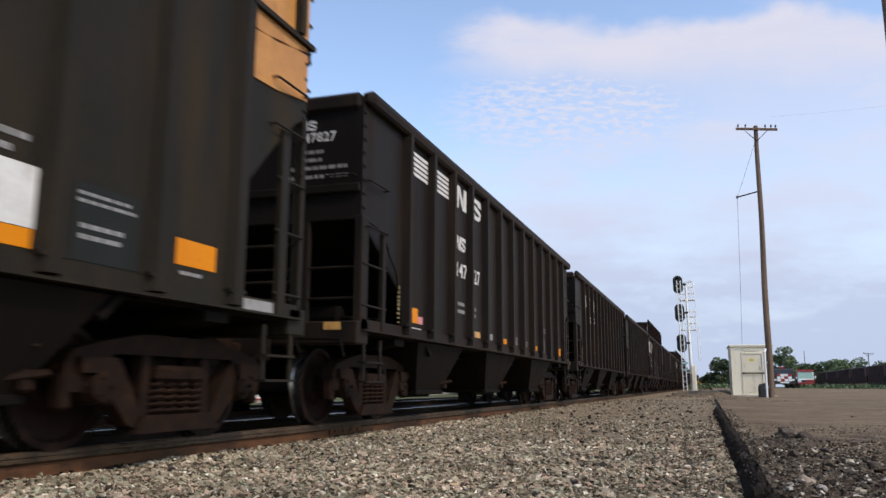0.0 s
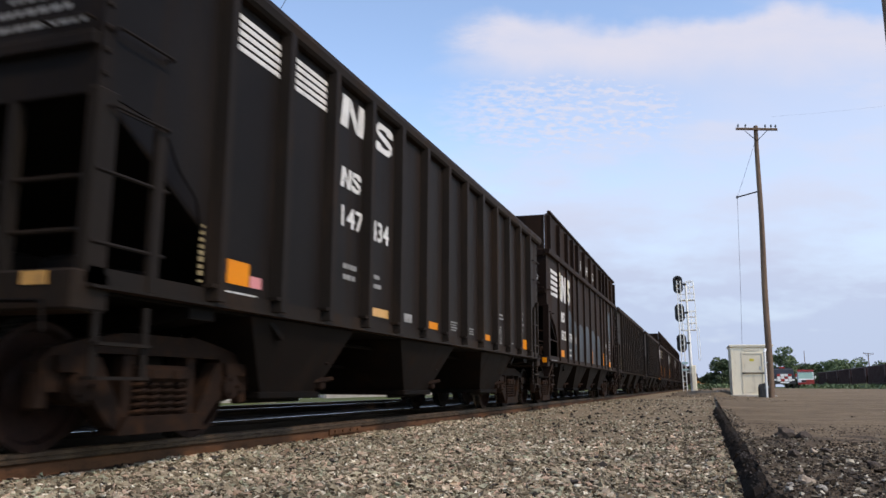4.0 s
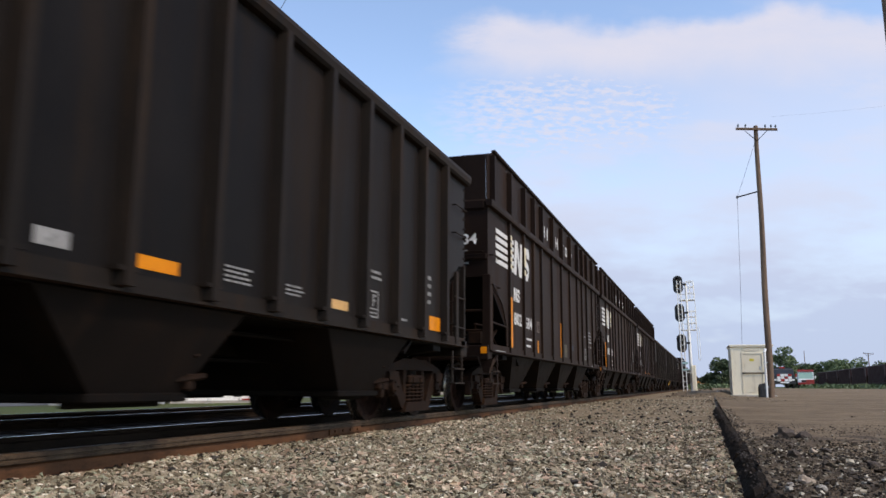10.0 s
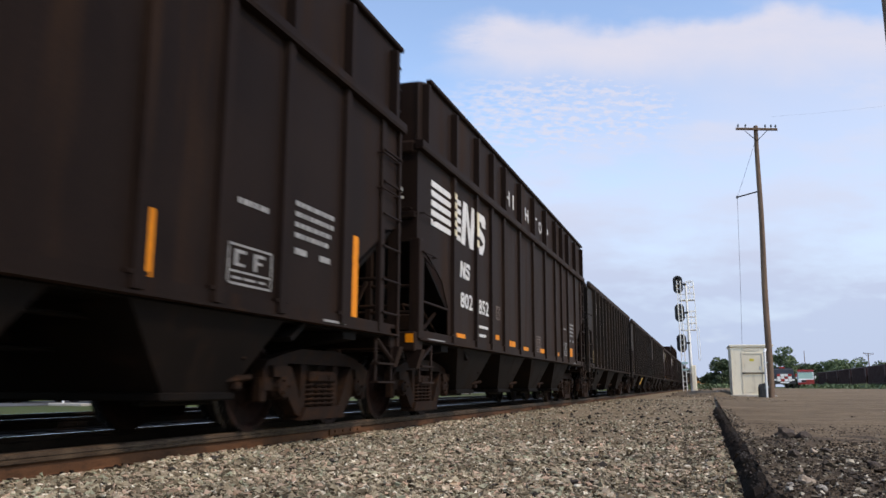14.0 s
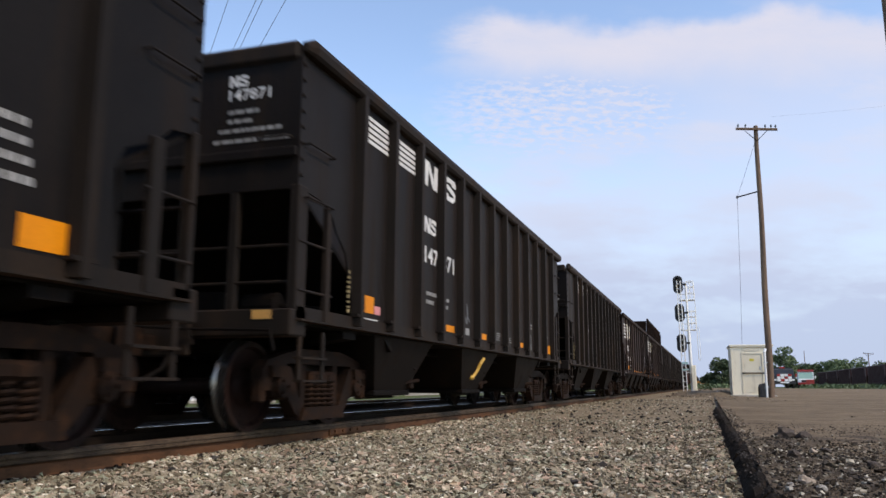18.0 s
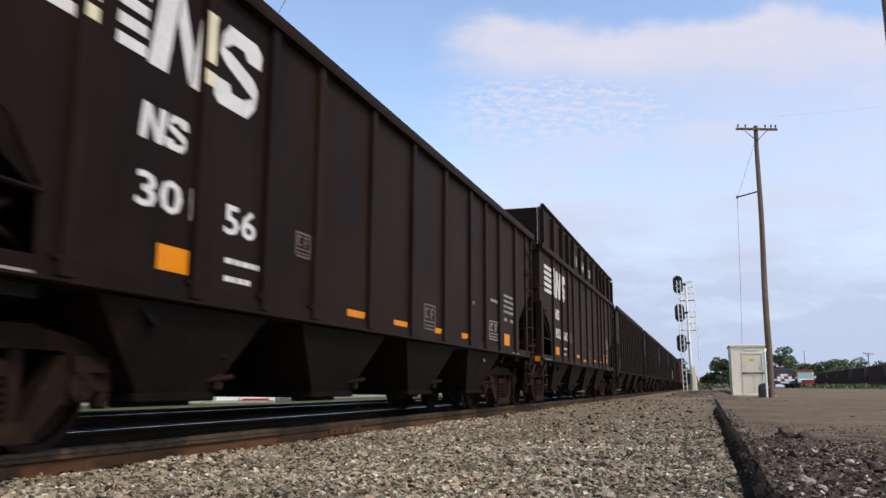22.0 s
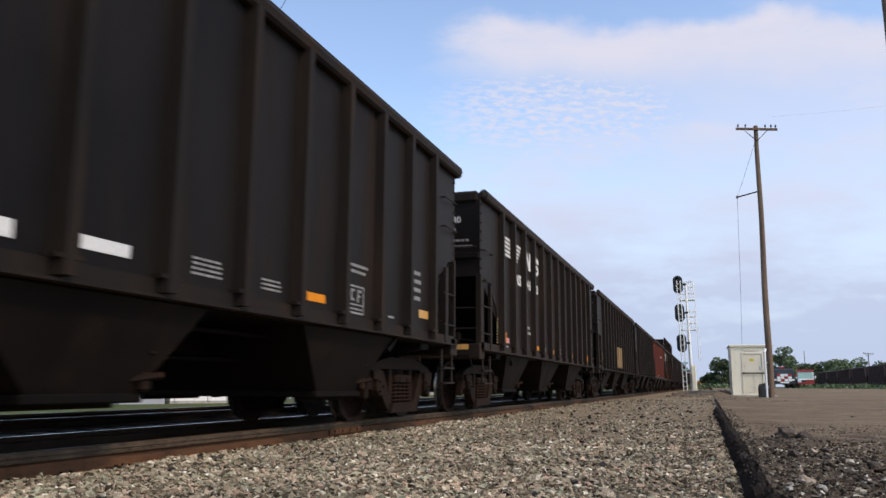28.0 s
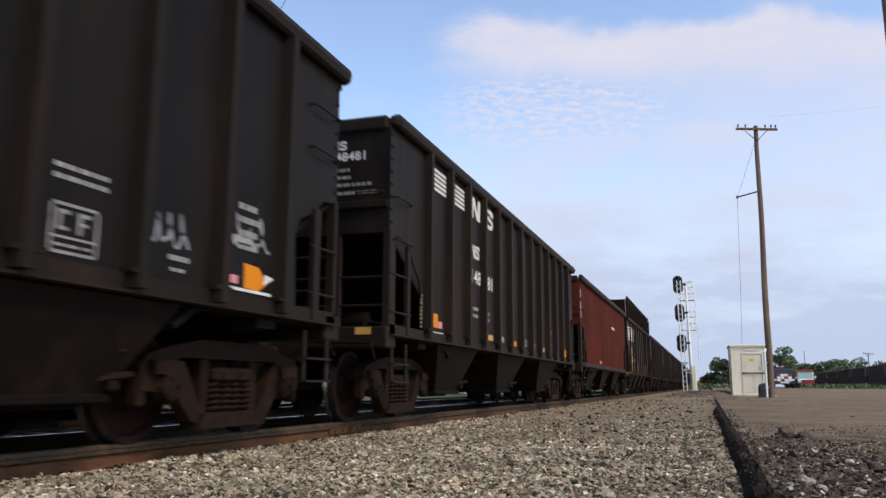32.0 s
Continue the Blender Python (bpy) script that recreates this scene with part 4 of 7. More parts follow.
        slab(bm, -0.075, 0.075, min(along(-0.45), along(0.1)), max(along(-0.45), along(0.1)), 0.8, 0.95, 0.02)
        prism(bm, [(-0.15, along(-0.42)), (0.13, along(-0.42)), (0.16, along(-0.6)), (0.07, along(-0.7)), (-0.04, along(-0.62)), (-0.1, along(-0.72)), (-0.17, along(-0.6))], "z", 0.74, 1.0)
        part("coupler", bm, IRON, car)
        bm = bmesh.new()
        path_tube(bm, [(0.0, along(-0.4), 1.02), (0.5, along(-0.2), 1.0), (1.35, along(-0.16), 0.98), (1.42, along(-0.2), 0.78)], 0.014, 6)
        path_tube(bm, [(0.25, along(-0.1), 0.86), (0.28, along(-0.3), 0.62), (0.2, along(-0.5), 0.5), (0.1, along(-0.66), 0.56)], 0.024, 6)
        part("uncoupling_lever", bm, IRON_DARK, car)
    # brake cylinder gear on the front platform
    bm = bmesh.new()
    lathe(bm, [(0.3, 0.0), (0.31, 0.14), (0.7, 0.15), (0.72, 0.0)], 14, "x")
    tube(bm, (0.72, 0, 0), (1.2, 0, -0.05), 0.03, 8)
    slab(bm, -0.4, 0.1, -0.18, 0.18, -0.16, 0.16, 0.03)
    part("brake_gear", bm, IRON_DARK, car, "", pose(0.2, 0.75, 1.3))
    if long_car:
        bm = bmesh.new()
        slab(bm, 0.95, 1.25, 0.5, 0.74, 1.22, 1.5, 0.04)
        tube(bm, (1.25, 0.62, 1.36), (1.35, 0.62, 1.36), 0.09, 10)
        part("control_valve", bm, IRON, car, "grimy brake valve")
        bm = bmesh.new()
        path_tube(bm, [(1.1, 0.6, 1.5), (1.1, 0.5, 1.62), (1.2, 1.0, 1.6), (1.25, 1.7, 1.2)], 0.022, 6)
        path_tube(bm, [(0.9, 0.6, 1.3), (0.5, 0.7, 1.22), (0.2, 1.2, 1.2)], 0.022, 6)
        path_tube(bm, [(1.15, 0.72, 1.3), (1.2, 1.1, 1.26), (1.05, 1.9, 1.12)], 0.018, 6)
        part("brake_pipe", bm, IRON, car, "rusty brake pipes")
        bm = bmesh.new()
        tube(bm, (-1.3, 0.05, 1.14), (-0.55, 0.05, 2.0), 0.035, 6)
        tube(bm, (0.42, -0.02, 1.14), (0.76, -0.02, 1.9), 0.03, 6)
        tube(bm, (1.3, 0.5, 1.12), (1.3, 1.35, 1.55), 0.03, 6)
        part("brace", bm, post_paint, car)
    bm = bmesh.new()
    lathe(bm, [(0.0, 0.0), (0.0, 0.03), (0.02, 0.03), (0.02, 0.0)], 8, "x")
    n = 20
    ring = [(0.015, math.cos(2 * math.pi * k / n) * 0.28, math.sin(2 * math.pi * k / n) * 0.28) for k in range(n)]
    path_tube(bm, ring + ring[:1], 0.018, 6)
    for k in range(0, n, 5):
        tube(bm, (0.01, 0, 0), ring[k], 0.014, 6)
    part("brake_wheel", bm, IRON_DARK, car, "", pose(-0.9, L + 0.12, 2.1) @ Matrix.Rotation(radians(90), 4, "Z"))
    # chords, sills
    if high == 3:
        chord = [(SIDE - 0.02, T + 0.04), (SIDE + 0.06, T + 0.04), (SIDE + 0.06, T + 0.09), (SIDE - 0.02, T + 0.1)]
    elif long_car:
        chord = [(SIDE - 0.02, T - 0.02), (SIDE + 0.09, T - 0.02), (SIDE + 0.1, T + 0.02), (SIDE + 0.1, T + 0.1), (SIDE - 0.02, T + 0.1)]
    else:
        chord = [(SIDE - 0.03, T - 0.03), (SIDE + 0.07, T - 0.03), (SIDE + 0.1, T), (SIDE + 0.115, T + 0.07), (SIDE + 0.1, T + 0.13), (SIDE + 0.06, T + 0.165), (SIDE, T + 0.165), (SIDE - 0.03, T + 0.12)]

    def top_chord(bm):
        prism(bm, chord, "y", -0.06 if long_car else 0.13, L + 0.06)
        if not long_car:
            first = len(bm.verts)
            prism(bm, [(a - 0.002 * (a > SIDE), b - 0.002) for a, b in chord], "y", 0.0, 0.13)
            bm.verts.ensure_lookup_table()
            for v in bm.verts[first:]:
                if v.co.y < 0.06:
                    v.co.x, v.co.z = SIDE + (v.co.x - SIDE) * 0.45, T + 0.03 + (v.co.z - T - 0.03) * 0.5

    mirrored(top_chord, car, "top_chord", post_paint)
    for e in (0, 1):
        bm = bmesh.new()
        y0 = L - 0.03 if e else -0.09
        slab(bm, -SIDE + 0.03, SIDE - 0.03, y0 + 0.04, y0 + 0.19, T - 0.09, T + 0.12, 0.04)
        part("end_chord", bm, post_paint, car)
    mirrored(lambda bm: prism(bm, [(SIDE - 0.06, 1.08), (SIDE + 0.07, 1.08), (SIDE + 0.07, 1.1), (SIDE + 0.02, 1.105), (SIDE + 0.02, 1.22), (SIDE, 1.22), (SIDE, 1.115), (SIDE - 0.06, 1.11)], "y", 0.02, L - 0.02), car, "side_sill", post_paint)
    # side posts
    if long_car:
        ys, prof = list(LONG_POSTS), [(0.0, -0.075), (0.055, -0.06), (0.055, 0.06), (0.0, 0.075)]
    elif high == 3:
        ys, prof = [1.36 + 0.973 * k for k in range(13)], [(0.0, -0.11), (0.09, -0.06), (0.09, 0.06), (0.0, 0.11)]
    else:
        ys, prof = [1.36 + 0.973 * k for k in range(13)], [(0.0, -0.075), (0.11, -0.05), (0.11, 0.05), (0.0, 0.075)]
    bm = bmesh.new()
    prism(bm, prof, "z", 1.12, T)
    slab(bm, 0.0, prof[1][0] - 0.01, -0.11, 0.11, 1.22, 1.25)
    right = mesh_of(bm, "post", post_paint)
    left = mirror_mesh(right, (1, 0, 0))
    for y in () if smooth else ys:
        part("post", right, None, car, "", pose(SIDE, y, 0))
        part("post", left, None, car, "", pose(-SIDE, y, 0))
    # heightened sides
    if high in (2, 3):
        z1 = 4.9 if high == 2 else 4.6
        skin = paint
        drop = 0.14 if high == 2 else 0.02
        mirrored(lambda bm: prism(bm, [(0.0, T + 0.1), (L, T + 0.1), (L, z1), (0.45, z1), (0.0, z1 - drop)], "x", SIDE - 0.03, SIDE - 0.01), car, "extension_sheet", skin)
        mirrored(lambda bm: slab(bm, SIDE - 0.04, SIDE + 0.05, 0.42, L + 0.05, z1 - 0.02, z1 + 0.05, 0.015), car, "extension_chord", post_paint)
        bm = bmesh.new()
        prism(bm, [(0.0, -0.06), (0.1, -0.045), (0.1, 0.045), (0.0, 0.06)], "z", T + 0.1, z1 - 0.12)
        right = mesh_of(bm, "extension_post", post_paint)
        left = mirror_mesh(right, (1, 0, 0))
        for y in [0.25] + ys + [L - 0.25]:
            part("extension_post", right, None, car, "", pose(SIDE - 0.01, y, 0))
            part("extension_post", left, None, car, "", pose(-SIDE + 0.01, y, 0))
        for e in (0, 1):
            bm = bmesh.new()
            y0 = L - 0.03 if e else 0.0
            slab(bm, -SIDE + 0.04, SIDE - 0.04, y0, y0 + 0.03, T + 0.04, z1 - (0.0 if e else drop))
            part("extension_end", bm, skin, car)
            y0 = L if e else -0.06
            bm = bmesh.new()
            slab(bm, -0.2, 0.2, 0, 0.09, 0, 0.03, 0.006)
            rung = mesh_of(bm, "extension_rung", post_paint)
            for z in ((3.72, 3.82, 4.06, 4.36, 4.66) if high == 2 else (3.42, 3.72, 4.12, 4.42)) if e else ():
                for s in (1, -1):
                    part("extension_rung", rung, None, car, "", pose(s * 1.3, y0, z))
        if high == 3:
            for low, top in (((3.17, 3.29), (3.6, 3.77)), ((3.64, 3.81), (z1 - 0.02, z1 - 0.02))):
                mirrored(lambda bm: prism(bm, [(L - 1.12, low[0]), (L - 0.6, low[0] + 0.03), (L - 0.02, low[1]), (L - 0.02, top[1]), (L - 0.5, 0.5 * (top[0] + top[1]) + 0.03), (L - 1.12, top[0])], "x", SIDE + 0.001, SIDE + 0.014), car, "side_board", top_paint, "faded orange side board")
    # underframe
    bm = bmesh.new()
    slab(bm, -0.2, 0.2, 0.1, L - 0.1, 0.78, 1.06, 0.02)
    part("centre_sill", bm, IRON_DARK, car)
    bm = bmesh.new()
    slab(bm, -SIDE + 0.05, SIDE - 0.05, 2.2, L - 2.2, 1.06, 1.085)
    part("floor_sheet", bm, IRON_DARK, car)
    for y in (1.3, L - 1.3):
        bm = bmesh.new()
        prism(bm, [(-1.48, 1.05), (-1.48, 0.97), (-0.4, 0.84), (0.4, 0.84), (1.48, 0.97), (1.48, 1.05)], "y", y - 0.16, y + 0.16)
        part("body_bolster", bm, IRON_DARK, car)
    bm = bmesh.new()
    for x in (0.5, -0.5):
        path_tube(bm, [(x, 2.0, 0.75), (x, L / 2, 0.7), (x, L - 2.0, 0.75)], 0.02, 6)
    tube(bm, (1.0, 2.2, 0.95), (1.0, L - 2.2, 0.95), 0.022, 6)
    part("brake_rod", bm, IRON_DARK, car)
    spans = [(1.95, 4.05, 0.75), (4.7, 6.8, 0.75), (7.55, 9.65, 0.75), (10.35, 12.45, 0.75)] if long_car else [(2.0, 4.1, 0.62), (5.55, 7.82, 0.8), (9.4, 11.7, 0.8)]
    for y0, y1, c in spans:
        pocket(car, y0, y1, c, HOPPER_GRIME, IRON)
    for y in (1.3, L - 1.3):
        truck(car, y)
    return car


# ---- lettering and decals, painted on the side that faces the lineside road ----
def plate(car, name, y0, y1, z0, z1, material, x=SIDE, label="", lean=0.0):
    bm = bmesh.new()
    prism(bm, [(y0, z0), (y1, z0), (y1 + lean, z1), (y0 + lean, z1)], "x", x + 0.001, x + 0.005)
    return part(name, bm, material, car, label)


def number(car, text, y0, y1, z0, z1, material=None, end=False, name="car_number"):
    me = WORDS[text].copy()
    if end:
        me.transform(Matrix.Translation((y0, -0.004, z0)) @ Matrix.Rotation(radians(90), 4, "X") @ Matrix.Diagonal((y1 - y0, z1 - z0, 1, 1)))
    else:
        me.transform(Matrix.Translation((SIDE + 0.005, y0, z0)) @ Matrix(((0, 0, 1, 0), (1, 0, 0, 0), (0, 1, 0, 0), (0, 0, 0, 1))) @ Matrix.Diagonal((y1 - y0, z1 - z0, 1, 1)))
    me.materials.clear()
    me.materials.append(material or MARK_WHITE)
    return part(name, me, None, car, "white stencilled number")


def small_print(car, y0, y1, z0, z1, rows, rng, material=None, end=False):
    """Rows of lettering too small to read, as bars."""
    bm = bmesh.new()
    pitch = (z1 - z0) / rows
    for k in range(rows):
        za, zb = z0 + pitch * (k + 0.3), z0 + pitch * (k + 0.76)
        y, stop = y0, y1 - rng.random() * 0.25 * (y1 - y0)
        while y < stop - 0.03:
            w = min(stop - y, (0.035 + 0.075 * rng.random()))
            if end:
                slab(bm, y, y + w, -0.006, -0.002, za, zb)
            else:
                slab(bm, SIDE + 0.001, SIDE + 0.005, y, y + w, za, zb)
            y += w + 0.014 + 0.012 * rng.random()
    return tagged(part("small_print", bm, material or MARK_DIM, car, "rows of small stencilled print"), kind="stuff")


def boxed_print(car, y0, y1, z0, z1, material=None):
    """A stencilled frame with rows in it."""
    bm = bmesh.new()
    t = 0.02
    for a, b, c, d in ((y0, y1, z0, z0 + t), (y0, y1, z1 - t, z1), (y0, y0 + t, z0, z1), (y1 - t, y1, z0, z1)):
        slab(bm, SIDE + 0.001, SIDE + 0.005, a, b, c, d)
    w, h = y1 - y0, z1 - z0
    for a, b, c, d in ((0.14, 0.21, 0.46, 0.86), (0.21, 0.38, 0.78, 0.86), (0.21, 0.36, 0.46, 0.53), (0.57, 0.64, 0.42, 0.86), (0.64, 0.82, 0.78, 0.86), (0.64, 0.76, 0.6, 0.67), (0.05, 0.95, 0.3, 0.35), (0.1, 0.3, 0.14, 0.2), (0.36, 0.62, 0.14, 0.2), (0.7, 0.86, 0.14, 0.2)):
        slab(bm, SIDE + 0.001, SIDE + 0.005, y0 + a * w, y0 + b * w, z0 + c * h, z0 + d * h)
    return tagged(part("boxed_print", bm, material or MARK_DIM, car, "small stencilled frame with print"), kind="stuff")


def bars(car, name, spans, material, label="", x=SIDE):
    """Slanted bars as one painted emblem piece: (y0, y1, z0, z1, lean) each."""
    bm = bmesh.new()
    for y0, y1, z0, z1, lean in spans:
        prism(bm, [(y0, z0), (y1, z0), (y1 + lean, z1), (y0 + lean, z1)], "x", x + 0.001, x + 0.005)
    return part(name, bm, material, car, label)


def blocks(y, z, w, h, lean):
    """Two plain stencil shapes side by side, each of three pieces: uprights with a slanted piece, then two caps round a slanted piece."""
    def spot(u, v):
        return y + u * w + lean * v, z + v * h
    a = [[(0.0, 0.0), (0.15, 0.0), (0.15, 1.0), (0.0, 1.0)], [(0.165, 1.0), (0.165, 0.62), (0.34, 0.0), (0.34, 0.38)], [(0.355, 0.0), (0.5, 0.0), (0.5, 1.0), (0.355, 1.0)]]
    b = [[(0.62, 1.0), (0.92, 1.0), (0.99, 0.9), (1.0, 0.7), (0.84, 0.7), (0.8, 0.8), (0.68, 0.8), (0.6, 0.7), (0.56, 0.84)],
         [(0.56, 0.82), (0.56, 0.6), (0.64, 0.5), (0.94, 0.3), (1.0, 0.2), (1.0, 0.42), (0.93, 0.53), (0.66, 0.68), (0.6, 0.68)],
         [(0.54, 0.3), (0.7, 0.3), (0.73, 0.2), (0.86, 0.2), (0.95, 0.28), (1.0, 0.18), (0.92, 0.0), (0.62, 0.0), (0.55, 0.1)]]
    return [[spot(*p) for p in q] for q in a], [[spot(*p) for p in q] for q in b]


def shapes(car, name, pieces, material, label, x=SIDE, dy=0.0):
    """Flat painted shapes as one emblem piece."""
    bm = bmesh.new()
    for q in pieces:
        prism(bm, [(p + dy, r) for p, r in q], "x", x + 0.001, x + 0.005)
    return part(name, bm, material, car, label)


def end_mark(car, pieces, material):
    bm = bmesh.new()
    for q in pieces:
        prism(bm, q, "y", -0.006, -0.002)
    return part("end_mark", bm, material, car, "white block mark")


# orange reflectors along the sill of the low cars, by the last part of their number
LOW_SPOTS = {
    "": [(4.56, 5.05, 1.28, 1.38), (6.48, 6.95, 1.27, 1.37), (9.46, 9.9, 1.27, 1.37), (12.6, 13.1, 1.25, 1.45)],
    "685": [(3.53, 4.04, 1.24, 1.345), (4.66, 4.92, 1.31, 1.39), (6.48, 6.98, 1.4, 1.5), (6.62, 6.92, 1.31, 1.38), (9.62, 10.1, 1.53, 1.64), (9.64, 10.0, 1.28, 1.33), (12.98, 13.3, 1.25, 1.33)],
    "303": [(4.56, 5.05, 1.28, 1.38), (9.37, 9.78, 1.3, 1.385), (12.6, 13.1, 1.39, 1.5)],
    "188": [(1.42, 1.84, 1.29, 1.395), (4.6, 5.12, 1.3, 1.38), (9.46, 9.9, 1.27, 1.37)],
}


def dress_low(car, rng, first, last, row, tag=None, big=1.0):
    """Markings of the low hopper cars. row: False, emblem over two lines of number; True, emblem with the number in one line below it."""
    w1 = MARK_WHITE
    for y0, y1, n in ((1.55, 2.27, 5), (2.55, 3.25, 5)):
        low = 3.03 if row else 3.335
        step = (0.42 if row else 0.36) / n
        spans = []
        for k in range(n):
            shrink = (n - 1 - k) * 0.09 if (row and y0 > 2) else 0.0
            spans.append((y0, y1 - shrink, low + k * step, low + k * step + step * 0.62, 0.0))
        bars(car, "emblem_stripes", spans, w1, "white emblem of painted stripes")
    a, b = blocks(3.6, 3.02, 1.2, 0.41, 0.06) if row else blocks(3.58, 3.32, 1.2, 0.37, 0.06)
    shapes(car, "emblem_block", a, w1, "white slanted emblem block")
    shapes(car, "emblem_block", b, w1, "white rounded emblem block", dy=0.28)
    if row:
        a, b = blocks(2.76, 2.57, 0.46, 0.22, 0.03)
        shapes(car, "owner_mark", a + b, w1, "white block mark")
        number(car, first, 3.68, 4.22, 2.58, 2.81)
        number(car, last, 4.46, 5.02, 2.57, 2.8)
    else:
        a, b = blocks(3.63, 2.63, 0.5, 0.23, 0.03)
        shapes(car, "owner_mark", a + b, w1, "white block mark")
        number(car, first, 3.67, 4.24, 2.19, 2.43)
        number(car, last, 4.46, 5.02, 2.18, 2.43)
    small_print(car, 3.75, 4.2, 1.55 if row else 1.58, 1.79 if row else 1.82, 2, rng)
    small_print(car, 4.42, 4.86, 1.55 if row else 1.58, 1.77 if row else 1.8, 2, rng)
    plate(car, "decal", 5.6, 5.88, 1.29, 1.4, MARK_WHITE if last in ("685", "303") else MARK_DIM, label="white decal")
    for k, (y0, y1, z0, z1) in enumerate(LOW_SPOTS.get(last, LOW_SPOTS[""])):
        plate(car, "reflector", y0, y1, z0, z1, REFLECT if k % 2 or rng.random() > 0.3 else REFLECT_DULL, label="orange reflector")
    if last == "303":
        plate(car, "decal", 6.4, 6.85, 1.32, 1.41, MARK_WHITE, label="white decal")
    small_print(car, 7.55, 7.98, 1.3, 1.46, 4, rng)
    small_print(car, 8.55, 8.9, 1.3, 1.42, 3, rng)
    small_print(car, 10.35, 10.9, 1.7, 1.84, 2, rng)
    boxed_print(car, 10.35, 10.75, 1.26, 1.58)
    small_print(car, 11.5, 11.75, 1.28, 1.34, 1, rng)
    small_print(car, 12.35, 12.7, 1.58, 2.04, 4, rng, MARK_DIM)
    if last == "188":
        plate(car, "decal", 1.6, 1.86, 1.4, 1.53, REFLECT, label="orange decal")
    else:
        plate(car, "decal", 1.45, 1.9, 1.3, 1.5, REFLECT, label="orange decal")
    plate(car, "decal", 1.92, 2.1, 1.3, 1.4, PINK, label="faded pink decal")
    small_print(car, 1.42, 2.18, 1.2, 1.25, 1, rng, MARK_WHITE)
    bm = bmesh.new()
    for k in range(9):
        slab(bm, SIDE - 0.018, SIDE + 0.004, 1.205, 1.23, 1.26 + k * 0.054, 1.26 + k * 0.054 + 0.018 + 0.024 * rng.random())
    tagged(part("upright_print", bm, PRINT_TAN, car, "yellowed upright print"), kind="stuff")
    # end lettering
    a, b = blocks(0.66, 3.5, 0.22, 0.12, 0.0)
    end_mark(car, a + b, w1)
    number(car, first + last, 0.66, 1.15, 3.35, 3.47, end=True, name="end_number")
    for x0, x1, z in ((0.66, 1.06, 3.2), (0.66, 1.04, 3.1), (0.56, 1.36, 3.0), (0.5, 1.42, 2.89)):
        small_print(car, x0, x1, z - 0.02, z + 0.07, 1, rng, MARK_DIM, True)
    bm = bmesh.new()
    slab(bm, 1.11, 1.32, -0.106, -0.101, 1.09, 1.178)
    part("reflector", bm, REFLECT_DULL, car, "orange reflector")
    if tag:
        tag(car, rng)


